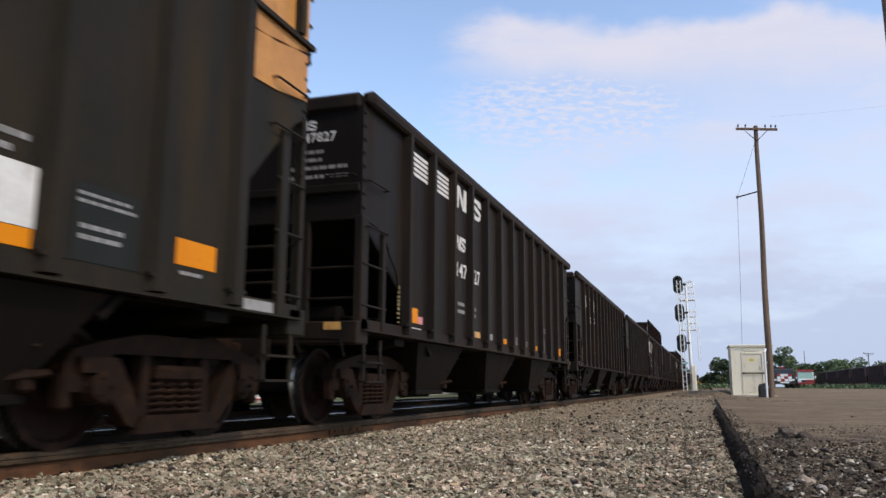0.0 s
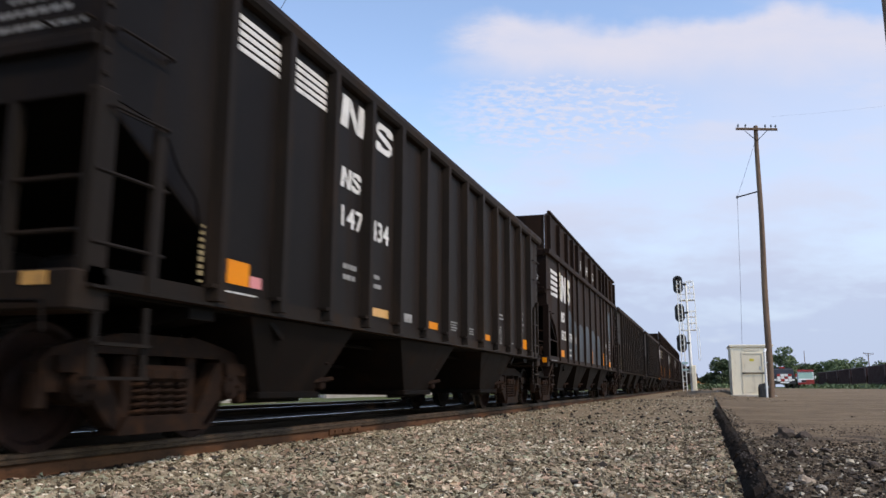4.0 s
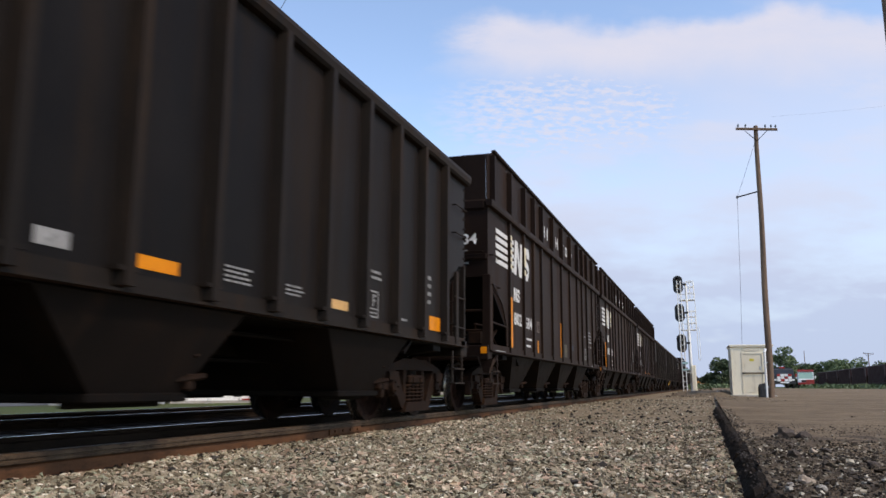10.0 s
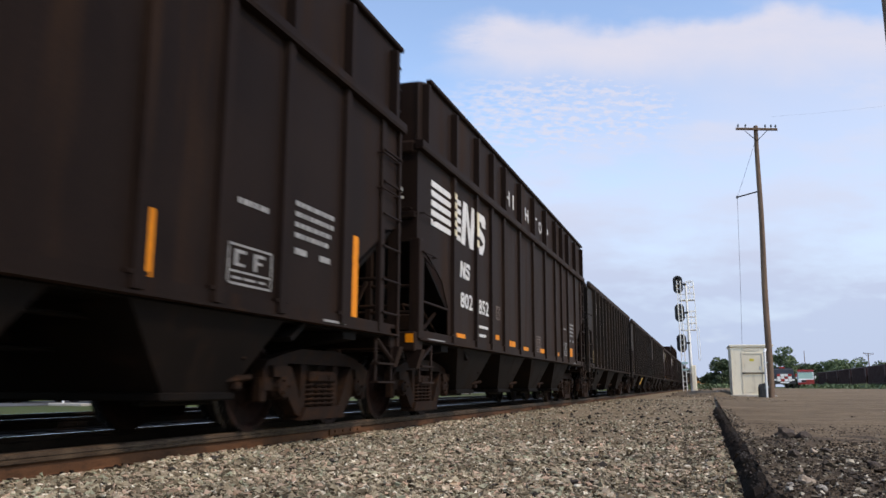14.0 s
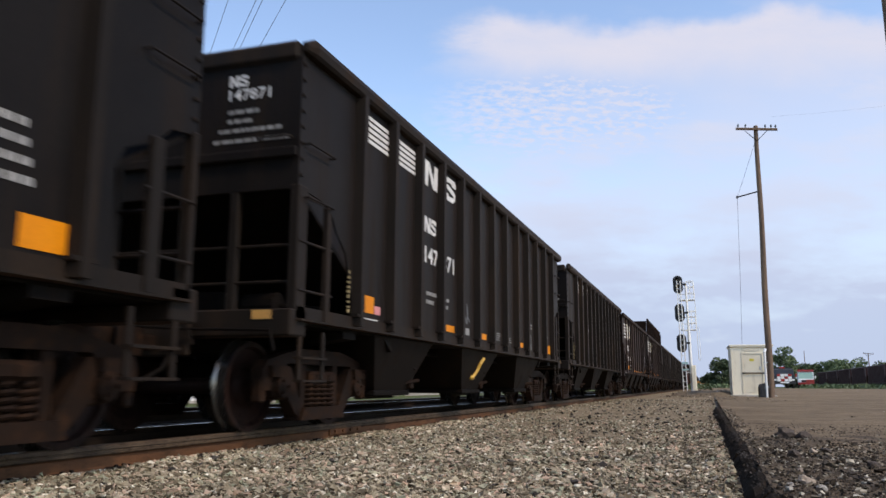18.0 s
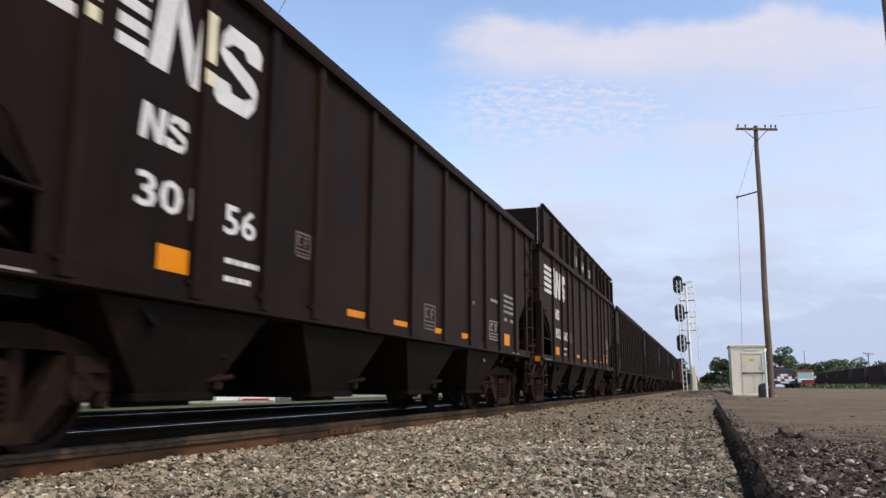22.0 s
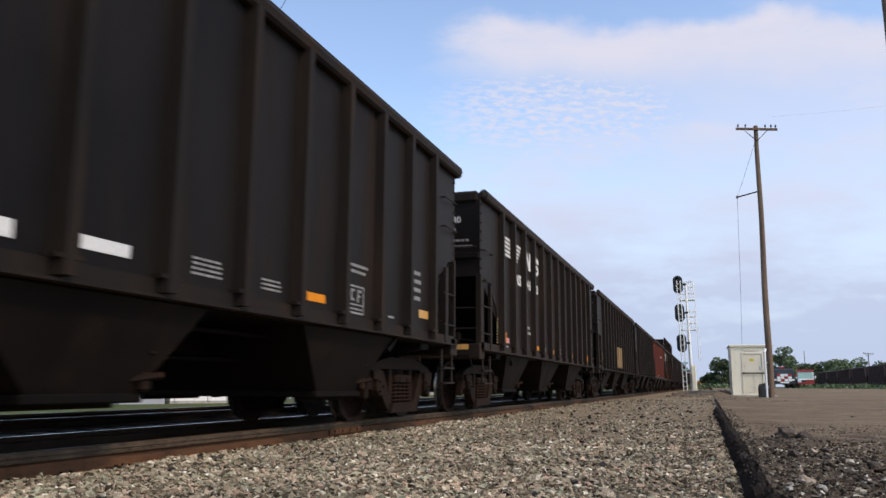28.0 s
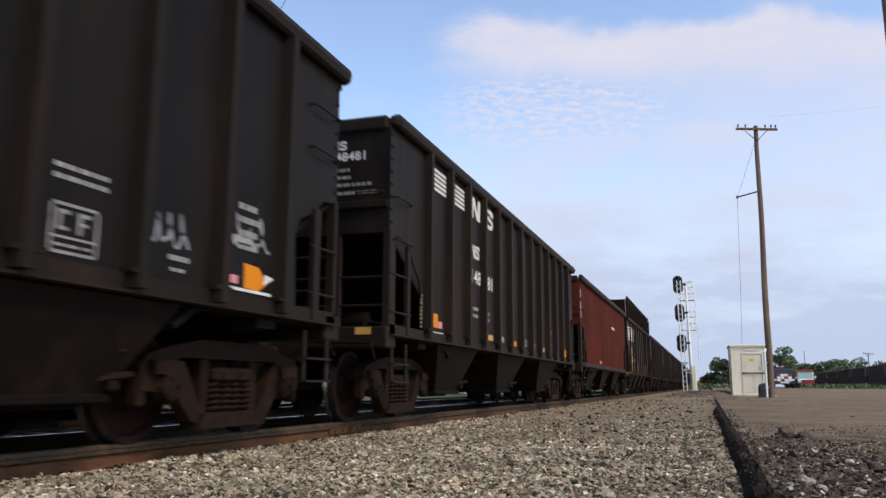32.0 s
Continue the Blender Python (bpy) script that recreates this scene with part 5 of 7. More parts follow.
def dress_high(car, rng, first, last, spots, high=True, tag=None):
    """Markings of the long cars. spots: orange reflectors (y0, y1, z0, z1)."""
    n, low, step = 5, 2.78, 0.146
    spans = [(0.58, 1.5, low + k * step, low + k * step + step * 0.6, 0.0) for k in range(n)]
    bars(car, "emblem_stripes", spans, MARK_WHITE, "white emblem of painted stripes")
    bars(car, "emblem_fold", [(1.565, 1.675, low + 0.02 + k * step, low + 0.02 + k * step + step * 0.66, 0.0) for k in range(n)], MARK_CREAM, "yellowed stripes across a post", SIDE + 0.055)
    bars(car, "emblem_stripes", [(1.74, 2.04, low + k * step, low + k * step + step * 0.6, 0.0) for k in range(n)], MARK_WHITE, "white emblem of painted stripes")
    a, b = blocks(2.06, low - 0.02, 1.4, n * step - 0.0, 0.12)
    shapes(car, "emblem_block", a, MARK_WHITE, "white slanted emblem block")
    shapes(car, "emblem_block", b, MARK_WHITE, "white rounded emblem block")
    bars(car, "emblem_fold", [(2.84, 2.96, low + 0.24, low + 0.66, 0.0), (2.84, 2.96, low + 0.05, low + 0.17, 0.0)], MARK_CREAM, "yellowed paint across a post", SIDE + 0.055)
    a, b = blocks(2.02, 2.2, 0.52, 0.27, 0.03)
    shapes(car, "owner_mark", a + b, MARK_WHITE, "white block mark")
    number(car, first, 2.03, 2.72, 1.71, 1.97)
    number(car, last, 3.1, 3.9 if last == "660" else 3.75, 1.7, 1.96)
    small_print(car, 3.14, 3.75, 1.43, 1.53, 1, rng, MARK_WHITE)
    small_print(car, 3.14, 3.7, 1.28, 1.38, 1, rng, MARK_WHITE)
    boxed_print(car, 4.3, 4.6, 1.7, 1.95, SPRAY_GREY)
    for y0, y1, z0, z1 in spots:
        on_post = any(abs(0.5 * (y0 + y1) - p) < 0.09 for p in LONG_POSTS)
        plate(car, "reflector", y0, y1, z0, z1, REFLECT, SIDE + 0.055 if on_post else SIDE, "orange reflector")
    boxed_print(car, 7.98, 8.46, 1.25, 1.61, CINDER_PRINT if tag is tag_blue_spot else SPRAY_GREY)
    boxed_print(car, 11.46, 12.16, 1.3, 1.65)
    small_print(car, 12.56, 13.42, 1.85, 2.27, 4, rng, MARK_DIM)
    for y0, y1 in ((12.57, 12.8), (13.08, 13.32)):
        plate(car, "print_bar", y0, y1, 1.72, 1.78, MARK_DIM, label="short stencilled line")
    plate(car, "decal", 13.17, 13.7, 1.115, 1.14, MARK_DIM, SIDE + 0.02, "white strip on the sill")
    plate(car, "decal", 0.45, 1.2, 1.1, 1.125, MARK_DIM, SIDE + 0.02, "white strip on the sill")
    if high:
        for c, y in zip("HIGHTOP", (5.12, 5.72, 6.2, 6.92, 7.85, 8.42, 9.28)):
            number(car, c, y, y + (0.1 if c == "I" else 0.34), 4.12, 4.42, name="letter")
    number(car, first + last, 0.35, 1.3, 3.05, 3.25, MARK_WHITE, True, "end_number")
    a, b = blocks(0.37, 3.32, 0.38, 0.2, 0.0)
    end_mark(car, a + b, MARK_WHITE)
    small_print(car, 0.4, 1.2, 2.66, 2.96, 4, rng, MARK_DIM, True)
    bm = bmesh.new()
    slab(bm, 1.39, 1.5, -0.108, -0.101, 1.04, 1.16)
    part("reflector", bm, REFLECT, car, "orange reflector")
    if tag is not tag_patches:
        small_print(car, 11.57, 12.08, 1.97, 2.08, 1, rng)
    if tag:
        tag(car, rng)


# ---- graffiti ----
def blob(y, z, w, h, grow=0.0, n=22, wob=0.05, seed=1):
    r = random.Random(seed)
    pts = []
    for k in range(n):
        a = 2 * math.pi * k / n
        e = 1 + wob * math.sin(3 * a + seed) + wob * 0.5 * (r.random() - 0.5)
        c, s = math.cos(a), math.sin(a)
        pts.append((y + (w * e + grow) * math.copysign(abs(c) ** 0.7, c), z + (h * e + grow) * math.copysign(abs(s) ** 0.7, s)))
    return pts


def paint_shape(car, name, pts, material, x, label=""):
    bm = bmesh.new()
    prism(bm, pts, "x", x, x + 0.002)
    return part(name, bm, material, car, label)


def tag_balloons(car, rng):
    """Three tall balloon shapes with red outlines."""
    for k, (y, z, w, h) in enumerate(((5.9, 1.71, 0.3, 0.5), (6.7, 1.74, 0.36, 0.53), (7.62, 1.69, 0.34, 0.5))):
        paint_shape(car, "graffiti_outline", blob(y, z, w, h, 0.05, seed=k + 2), SPRAY_RED, SIDE + 0.004, "coral spray-paint outline")
        paint_shape(car, "graffiti_fill", blob(y, z, w, h, 0.0, seed=k + 2), SPRAY_GREY, SIDE + 0.007, "grey-brown spray-paint filling")
    for y in (6.225, 7.198):
        bm = bmesh.new()
        prism(bm, [(SIDE, y - 0.08), (SIDE + 0.113, y - 0.054), (SIDE + 0.113, y + 0.054), (SIDE, y + 0.08)], "z", 1.26, 2.14)
        part("graffiti_band", bm, SPRAY_TAN, car, "tan spray paint on a post")
    paint_shape(car, "graffiti_spot", blob(6.74, 1.34, 0.07, 0.05, seed=9), MARK_WHITE, SIDE + 0.004)
    plate(car, "graffiti_band", 7.0, 7.1, 1.24, 2.0, SPRAY_RED, SIDE + 0.012, "coral spray paint edge")
    scribble(car, 1.5, 1.86, 0.4, 0.28, 23, SPRAY_FAINT, 2)
    scribble(car, 11.26, 1.5, 0.42, 0.3, 3, None, 3)
    scribble(car, 12.26, 1.66, 0.56, 0.28, 5, None, 3)
    plate(car, "decal", 12.24, 12.38, 1.31, 1.38, PINK, label="faded pink decal")
    paint_shape(car, "arrow_decal", [(12.48, 1.29), (12.7, 1.28), (12.84, 1.36), (12.7, 1.49), (12.47, 1.5)], REFLECT, SIDE + 0.001, "orange pennant decal")
    paint_shape(car, "arrow_decal", [(12.78, 1.34), (12.96, 1.42), (12.8, 1.44)], MARK_WHITE, SIDE + 0.004, "white pennant tip")
    plate(car, "decal", 12.24, 12.57, 1.65, 1.72, MARK_DIM, label="white stencil bar")
    plate(car, "decal", 11.47, 11.71, 1.38, 1.42, MARK_DIM, label="grey stencil bar")
    plate(car, "decal", 12.2, 12.91, 1.255, 1.28, MARK_WHITE, SIDE + 0.001, "white line above the sill")


def scribble(car, y, z, w, h, seed, material=None, loops=3):
    """A looping spray-can line."""
    r = random.Random(seed)
    bm = bmesh.new()
    pts, per = [], 14
    tall = [r.uniform(0.45, 1.0) for _ in range(loops + 2)]
    fat = [r.uniform(0.6, 1.5) for _ in range(loops + 2)]
    for k in range(loops * per + 1):
        a, c, f = 2 * math.pi * k / per, k // per, k % per / per
        hh = tall[c] + (tall[c + 1] - tall[c]) * f
        pts.append((SIDE + 0.004, y + w * (k / (loops * per)) + 0.3 * w / loops * (fat[c] + (fat[c + 1] - fat[c]) * f) * math.sin(a + 0.5), z + h * hh * (0.5 - 0.5 * math.cos(a)) + 0.1 * h * math.sin(2.7 * a + seed)))
    strip = []
    for p, q in zip(pts, pts[1:] + [pts[-1]]):
        way = Vector((0, q[1] - p[1], q[2] - p[2]))
        side = Vector((0, -way.z, way.y)).normalized() * 0.015 if way.length > 0 else side
        strip.append((bm.verts.new(Vector(p) + side), bm.verts.new(Vector(p) - side)))
    for (a0, b0), (a1, b1) in zip(strip, strip[1:]):
        bm.faces.new((a0, b0, b1, a1))
    return part("graffiti_line", bm, material or SPRAY_PALE, car, "pale looping graffiti line")


def tag_scribbles(car, rng):
    """Three scrawls in pale spray paint: two dense lines, a falling line, loops under an arc."""
    for y, z, w, h, s, n in ((6.44, 1.78, 0.62, 0.2, 1, 5), (6.44, 1.56, 0.6, 0.22, 2, 6), (7.46, 1.72, 0.3, 0.24, 4, 3), (7.7, 1.56, 0.34, 0.22, 5, 3), (8.0, 1.4, 0.4, 0.2, 6, 3),
                             (8.56, 1.72, 0.3, 0.3, 8, 2), (8.62, 1.48, 0.55, 0.28, 9, 4)):
        scribble(car, y, z, w, h, s, None, n)
    bm = bmesh.new()
    ring = []
    for k in range(13):
        a = radians(100 - 17 * k)
        ring.append([bm.verts.new((SIDE + 0.004, 8.92 + r * math.cos(a), 1.72 + 0.62 * r * math.sin(a))) for r in (0.44, 0.47)])
    for p, q in zip(ring, ring[1:]):
        bm.faces.new((p[0], p[1], q[1], q[0]))
    part("graffiti_line", bm, SPRAY_PALE, car, "pale looping graffiti line")
    for k in range(3):
        plate(car, "graffiti_stroke", 7.5, 7.85, 1.3 + 0.06 * k, 1.325 + 0.06 * k, SPRAY_PALE)
    plate(car, "reflector", 13.36, 13.46, 1.25, 1.84, REFLECT, label="orange paint bar")
    plate(car, "decal", 12.16, 12.38, 1.28, 1.37, PINK, label="faded pink decal")
    plate(car, "decal", 12.1, 12.72, 1.232, 1.245, MARK_WHITE, SIDE + 0.02, "white line on the sill")


def tag_dots(car, rng):
    for y, z in ((10.45, 1.86), (11.3, 0.92)):
        paint_shape(car, "paint_spot", blob(y, z, 0.04, 0.026, seed=5), MARK_DIM, SIDE + 0.001 if z > 1.1 else SIDE - 0.05, "small white paint spot")


def tag_blue_spot(car, rng):
    paint_shape(car, "paint_spot", blob(9.42, 1.56, 0.16, 0.08, seed=5), SPOT_BLUE, SIDE + 0.001, "small dull blue paint spot")
    plate(car, "print_panel", 8.0, 8.44, 1.27, 1.59, PANEL_KHAKI, SIDE - 0.0006, label="khaki stencil panel")


def tag_faint(car, rng):
    scribble(car, 2.6, 1.25, 0.55, 0.4, 7, SPRAY_PALE, 3)
    scribble(car, 7.42, 1.68, 0.44, 0.26, 8, SPRAY_FAINT, 2)
    scribble(car, 7.52, 1.5, 0.2, 0.24, 18, SPRAY_FAINT, 2)
    scribble(car, 12.45, 1.7, 0.6, 0.32, 12, SPRAY_PALE, 3)
    scribble(car, 12.5, 1.4, 0.55, 0.26, 13, SPRAY_PALE, 2)


def tag_yellow_lock(car, rng):
    bm = bmesh.new()
    path_tube(bm, [(1.45, 6.95, 0.95), (1.41, 6.84, 0.84), (1.37, 6.82, 0.74), (1.33, 6.76, 0.66), (1.31, 6.66, 0.6)], 0.034, 8)
    slab(bm, 1.27, 1.35, 6.6, 6.76, 0.57, 0.65, 0.03)
    part("latch_cover", bm, SPRAY_YELLOW, car, "yellow-painted gate latch")
    scribble(car, 5.36, 1.5, 0.5, 0.36, 21, SPRAY_PALE, 3)


def tag_patches(car, rng):
    """Fresh dark-blue touch-up paint with ragged tops."""
    r = random.Random(3)
    for y0, y1, top in ((3.04, 3.78, 2.62), (4.08, 4.68, 2.38), (5.0, 6.08, 2.36), (6.42, 7.4, 2.4), (7.8, 8.84, 2.36), (9.2, 10.2, 2.25)):
        pts = [(y0, 1.21), (y1, 1.21)]
        for k in range(9):
            f = k / 8
            pts.append((y1 - (y1 - y0) * f, top - 0.22 * (abs(f - 0.5) * 2) ** 2.5 + 0.05 * (r.random() - 0.5)))
        paint_shape(car, "touch_up_patch", pts, PATCH_BLUE, SIDE + 0.0006, "glossy navy touch-up paint")
    plate(car, "decal", 4.32, 4.58, 1.72, 1.9, MARK_DIM, label="grey decal")
    plate(car, "decal", 11.57, 12.08, 1.97, 2.08, MARK_DIM, label="blurred white stencil bar")
    plate(car, "decal", 11.74, 11.9, 1.89, 1.95, MARK_DIM, label="blurred white stencil bar")
    plate(car, "decal", 12.48, 13.02, 1.44, 1.54, MARK_DIM, label="blurred white stencil bar")
    plate(car, "decal", 13.3, 13.5, 1.38, 1.43, MARK_DIM, label="small grey tag")
    for y0, y1, z0, z1 in ((13.58, 13.64, 2.5, 2.9), (13.72, 13.78, 2.6, 2.84), (3.86, 3.92, 1.3, 2.3)):
        plate(car, "rust_streak", y0, y1, z0, z1, SPRAY_TAN if z1 < 2.5 else RAIL_SIDE, SIDE + 0.0552 if 13.5 < y0 < 13.7 else SIDE, "rusty streak in the paint")
    pts = [(13.3, 2.2), (13.5, 2.3), (13.52, 3.44), (13.36, 3.42), (13.16, 3.26), (13.04, 3.36), (12.9, 3.44), (12.66, 3.4), (12.54, 3.14), (12.56, 2.62), (12.8, 2.56), (12.98, 2.44)]
    paint_shape(car, "touch_up_patch", pts, PATCH_BLUE, SIDE + 0.0006, "glossy navy touch-up paint")
    for y in (5.06, 8.0, 11.02):
        plate(car, "reflector", y - 0.06, y + 0.06, 1.23, 1.7, REFLECT, SIDE + 0.004, label="orange reflector")


# ---- the train, in its running order: kind, rear corner at the start, markings ----
SPEED = 8.9
LOW, BIG, HIGH, OLD, RED = 0, 1, 2, 3, 4
UPRIGHT = [(1.55, 1.68, 1.22, 2.22), (4.38, 4.5, 1.22, 1.5), (7.45, 7.52, 1.16, 2.14), (10.45, 10.58, 1.34, 1.78), (13.88, 14.02, 1.2, 2.06)]
UPRIGHT_C = [(1.55, 1.68, 1.22, 2.2), (4.0, 4.14, 1.22, 1.72), (5.9, 6.04, 1.22, 1.72), (8.0, 8.14, 1.22, 1.72), (10.2, 10.34, 1.22, 1.72), (12.6, 12.76, 1.22, 2.0)]
UPRIGHT_B = [(1.38, 1.52, 1.22, 2.15), (4.95, 5.08, 1.22, 1.71), (8.0, 8.12, 1.23, 1.71), (10.4, 10.53, 1.22, 1.72), (13.88, 14.02, 1.2, 2.14)]
FLAT = [(1.8, 2.3, 1.18, 1.29), (4.25, 4.52, 1.32, 1.41), (5.35, 5.85, 1.25, 1.36), (6.62, 7.1, 1.2, 1.3), (8.4, 8.92, 1.24, 1.34), (10.5, 10.9, 1.25, 1.34), (12.62, 13.1, 1.3, 1.54)]
SQUARE = [(1.9, 2.42, 1.25, 1.43), (12.78, 13.28, 1.22, 1.42)]
TRAIN = [
    (OLD, 6.75, None), (LOW, 22.55, ("147", "827", False, None)), (LOW, 38.25, ("145", "492", True, tag_faint)), (LOW, 53.95, ("147", "434", False, None)),
    (HIGH, 70.1, ("802", "579", SQUARE, tag_patches)), (LOW, 85.62, ("147", "685", False, tag_scribbles)), (LOW, 101.44, ("147", "101", False, None)),
    (HIGH, 117.93, ("802", "684", UPRIGHT, tag_blue_spot)), (HIGH, 133.86, ("802", "813", UPRIGHT_B, None)), (HIGH, 149.8, ("802", "852", FLAT, None)),
    (LOW, 165.43, ("145", "270", True, None)), (LOW, 181.25, ("147", "871", False, tag_yellow_lock)), (LOW, 196.95, ("146", "896", False, None)),
    (BIG, 213.17, ("301", "561", [(2.3, 2.85, 1.29, 1.48), (5.5, 5.96, 1.22, 1.3), (6.86, 7.33, 1.21, 1.29), (8.45, 8.95, 1.22, 1.3), (9.77, 10.2, 1.22, 1.31), (12.58, 13.0, 1.25, 1.47)], tag_dots)), (HIGH, 229.44, ("802", "660", [(2.0, 2.5, 1.28, 1.48), (5.47, 6.0, 1.31, 1.4), (6.8, 7.32, 1.22, 1.3), (8.8, 9.3, 1.27, 1.35), (11.0, 11.36, 1.3, 1.39), (12.57, 13.07, 1.34, 1.52), (12.57, 13.07, 1.58, 1.68)], None)),
    (LOW, 245.3, ("145", "608", True, None)), (LOW, 261.11, ("148", "303", False, None)), (LOW, 276.8, ("146", "180", True, None)),
    (LOW, 292.5, ("147", "188", False, tag_balloons)), (LOW, 308.2, ("148", "481", False, None)), (RED, 323.9, None),
    (HIGH, 340.0, ("802", "684", UPRIGHT_C, None)), (LOW, 355.7, ("147", "101", False, None)), (LOW, 371.4, ("145", "492", True, None)),
]
MORE = (("147", "827", False, None), ("148", "303", False, None), ("145", "270", True, None), ("146", "896", False, None))
TRAIN += [(LOW, 371.4 + 15.7 * (k + 1), MORE[k % 4]) for k in range(8)]
models, cars = {}, []
LABELS = {
    LOW: "black ribbed steel coal hopper car with rounded top chord",
    BIG: "long brown-black coal hopper car with large white emblem",
    HIGH: "brown-black coal hopper car with heightened sides and emblem",
    OLD: "dark olive hopper car with faded orange end boards",
    RED: "oxide-red smooth-sided steel hopper car in a coal train",
}
TRAIN = [(kind, rear if kind in (BIG, HIGH, OLD) else rear - 0.2, marks) for kind, rear, marks in TRAIN]
for kind, rear, marks in TRAIN:
    if kind not in models:
        if kind == LOW:
            car = hopper(LABELS[kind], 0, BLACK_PAINT, POST_PAINT)
        elif kind in (BIG, HIGH):
            car = hopper(LABELS[kind], kind, BROWN_BLACK, BROWN_BLACK)
        elif kind == OLD:
            car = hopper(LABELS[kind], 3, OLIVE_PAINT, OLIVE_PAINT, top_paint=ORANGE_PAINT)
        else:
            car = hopper(LABELS[kind], 0, RED_PAINT, POST_PAINT, smooth=True)
        models[kind] = car
    else:
        car = None
    cars.append([kind, rear, marks, car])
for row in cars:
    if row[3] is None:
        row[3] = copy_thing(models[row[0]], Matrix.Identity(4))
MARKS_SHIFT = {"101": -0.1, "896": -0.1, "561": 0.17}
for k, (kind, rear, marks, car) in enumerate(cars):
    rng = random.Random(100 + k)
    bare = set(car.children)
    if kind == LOW:
        dress_low(car, rng, *marks)
        tagged(car, "black ribbed steel coal hopper car with bubble graffiti" if marks[3] is tag_balloons else
               "black ribbed steel coal hopper car with scrawled graffiti" if marks[3] in (tag_scribbles, tag_faint) else LABELS[LOW])
    elif kind in (BIG, HIGH):
        dress_high(car, rng, marks[0], marks[1], marks[2], kind == HIGH, marks[3])
        if marks[3] is tag_patches:
            tagged(car, "brown-black heightened coal hopper car with navy paint patches")
    elif kind == OLD:
        plate(car, "decal", 10.2, 10.98, 1.37, 1.74, MARK_WHITE, label="white panel")
        plate(car, "reflector", 10.2, 10.97, 1.25, 1.365, REFLECT, label="orange panel")
        plate(car, "print_panel", 11.28, 11.9, 1.24, 1.74, OLIVE_PATCH, SIDE - 0.0006, "dark green stencil panel")
        small_print(car, 11.31, 11.86, 1.6, 1.7, 2, rng, MARK_DIM)
        small_print(car, 11.34, 11.8, 1.36, 1.5, 2, rng, MARK_DIM)
        small_print(car, 10.2, 10.97, 1.76, 1.94, 2, rng)
        plate(car, "decal", 13.2, 13.68, 1.09, 1.2, MARK_DIM, SIDE + 0.021, "grey paint patch on the sill")
        plate(car, "reflector", 12.3, 12.8, 1.36, 1.56, REFLECT, label="orange reflector")
        small_print(car, 12.36, 12.64, 1.27, 1.33, 1, rng)
    else:
        plate(car, "decal", 0.12, 0.3, 2.6, 3.1, MARK_DIM, label="white vertical strip")
        plate(car, "decal", 0.12, 0.28, 3.25, 3.5, MARK_DIM, label="white vertical strip")
        small_print(car, 8.6, 9.8, 2.75, 2.95, 1, rng, MARK_WHITE)
        plate(car, "reflector", 4.6, 5.1, 1.28, 1.38, REFLECT, label="orange reflector")
    for ob in car.children:
        if ob not in bare and marks and not ob.name.startswith("emblem_fold"):
            ob.location.y += MARKS_SHIFT.get(marks[1], 0.0)
    car.location = (0, rear - (LONG_HIGH if kind in (BIG, HIGH) else LONG), 0)


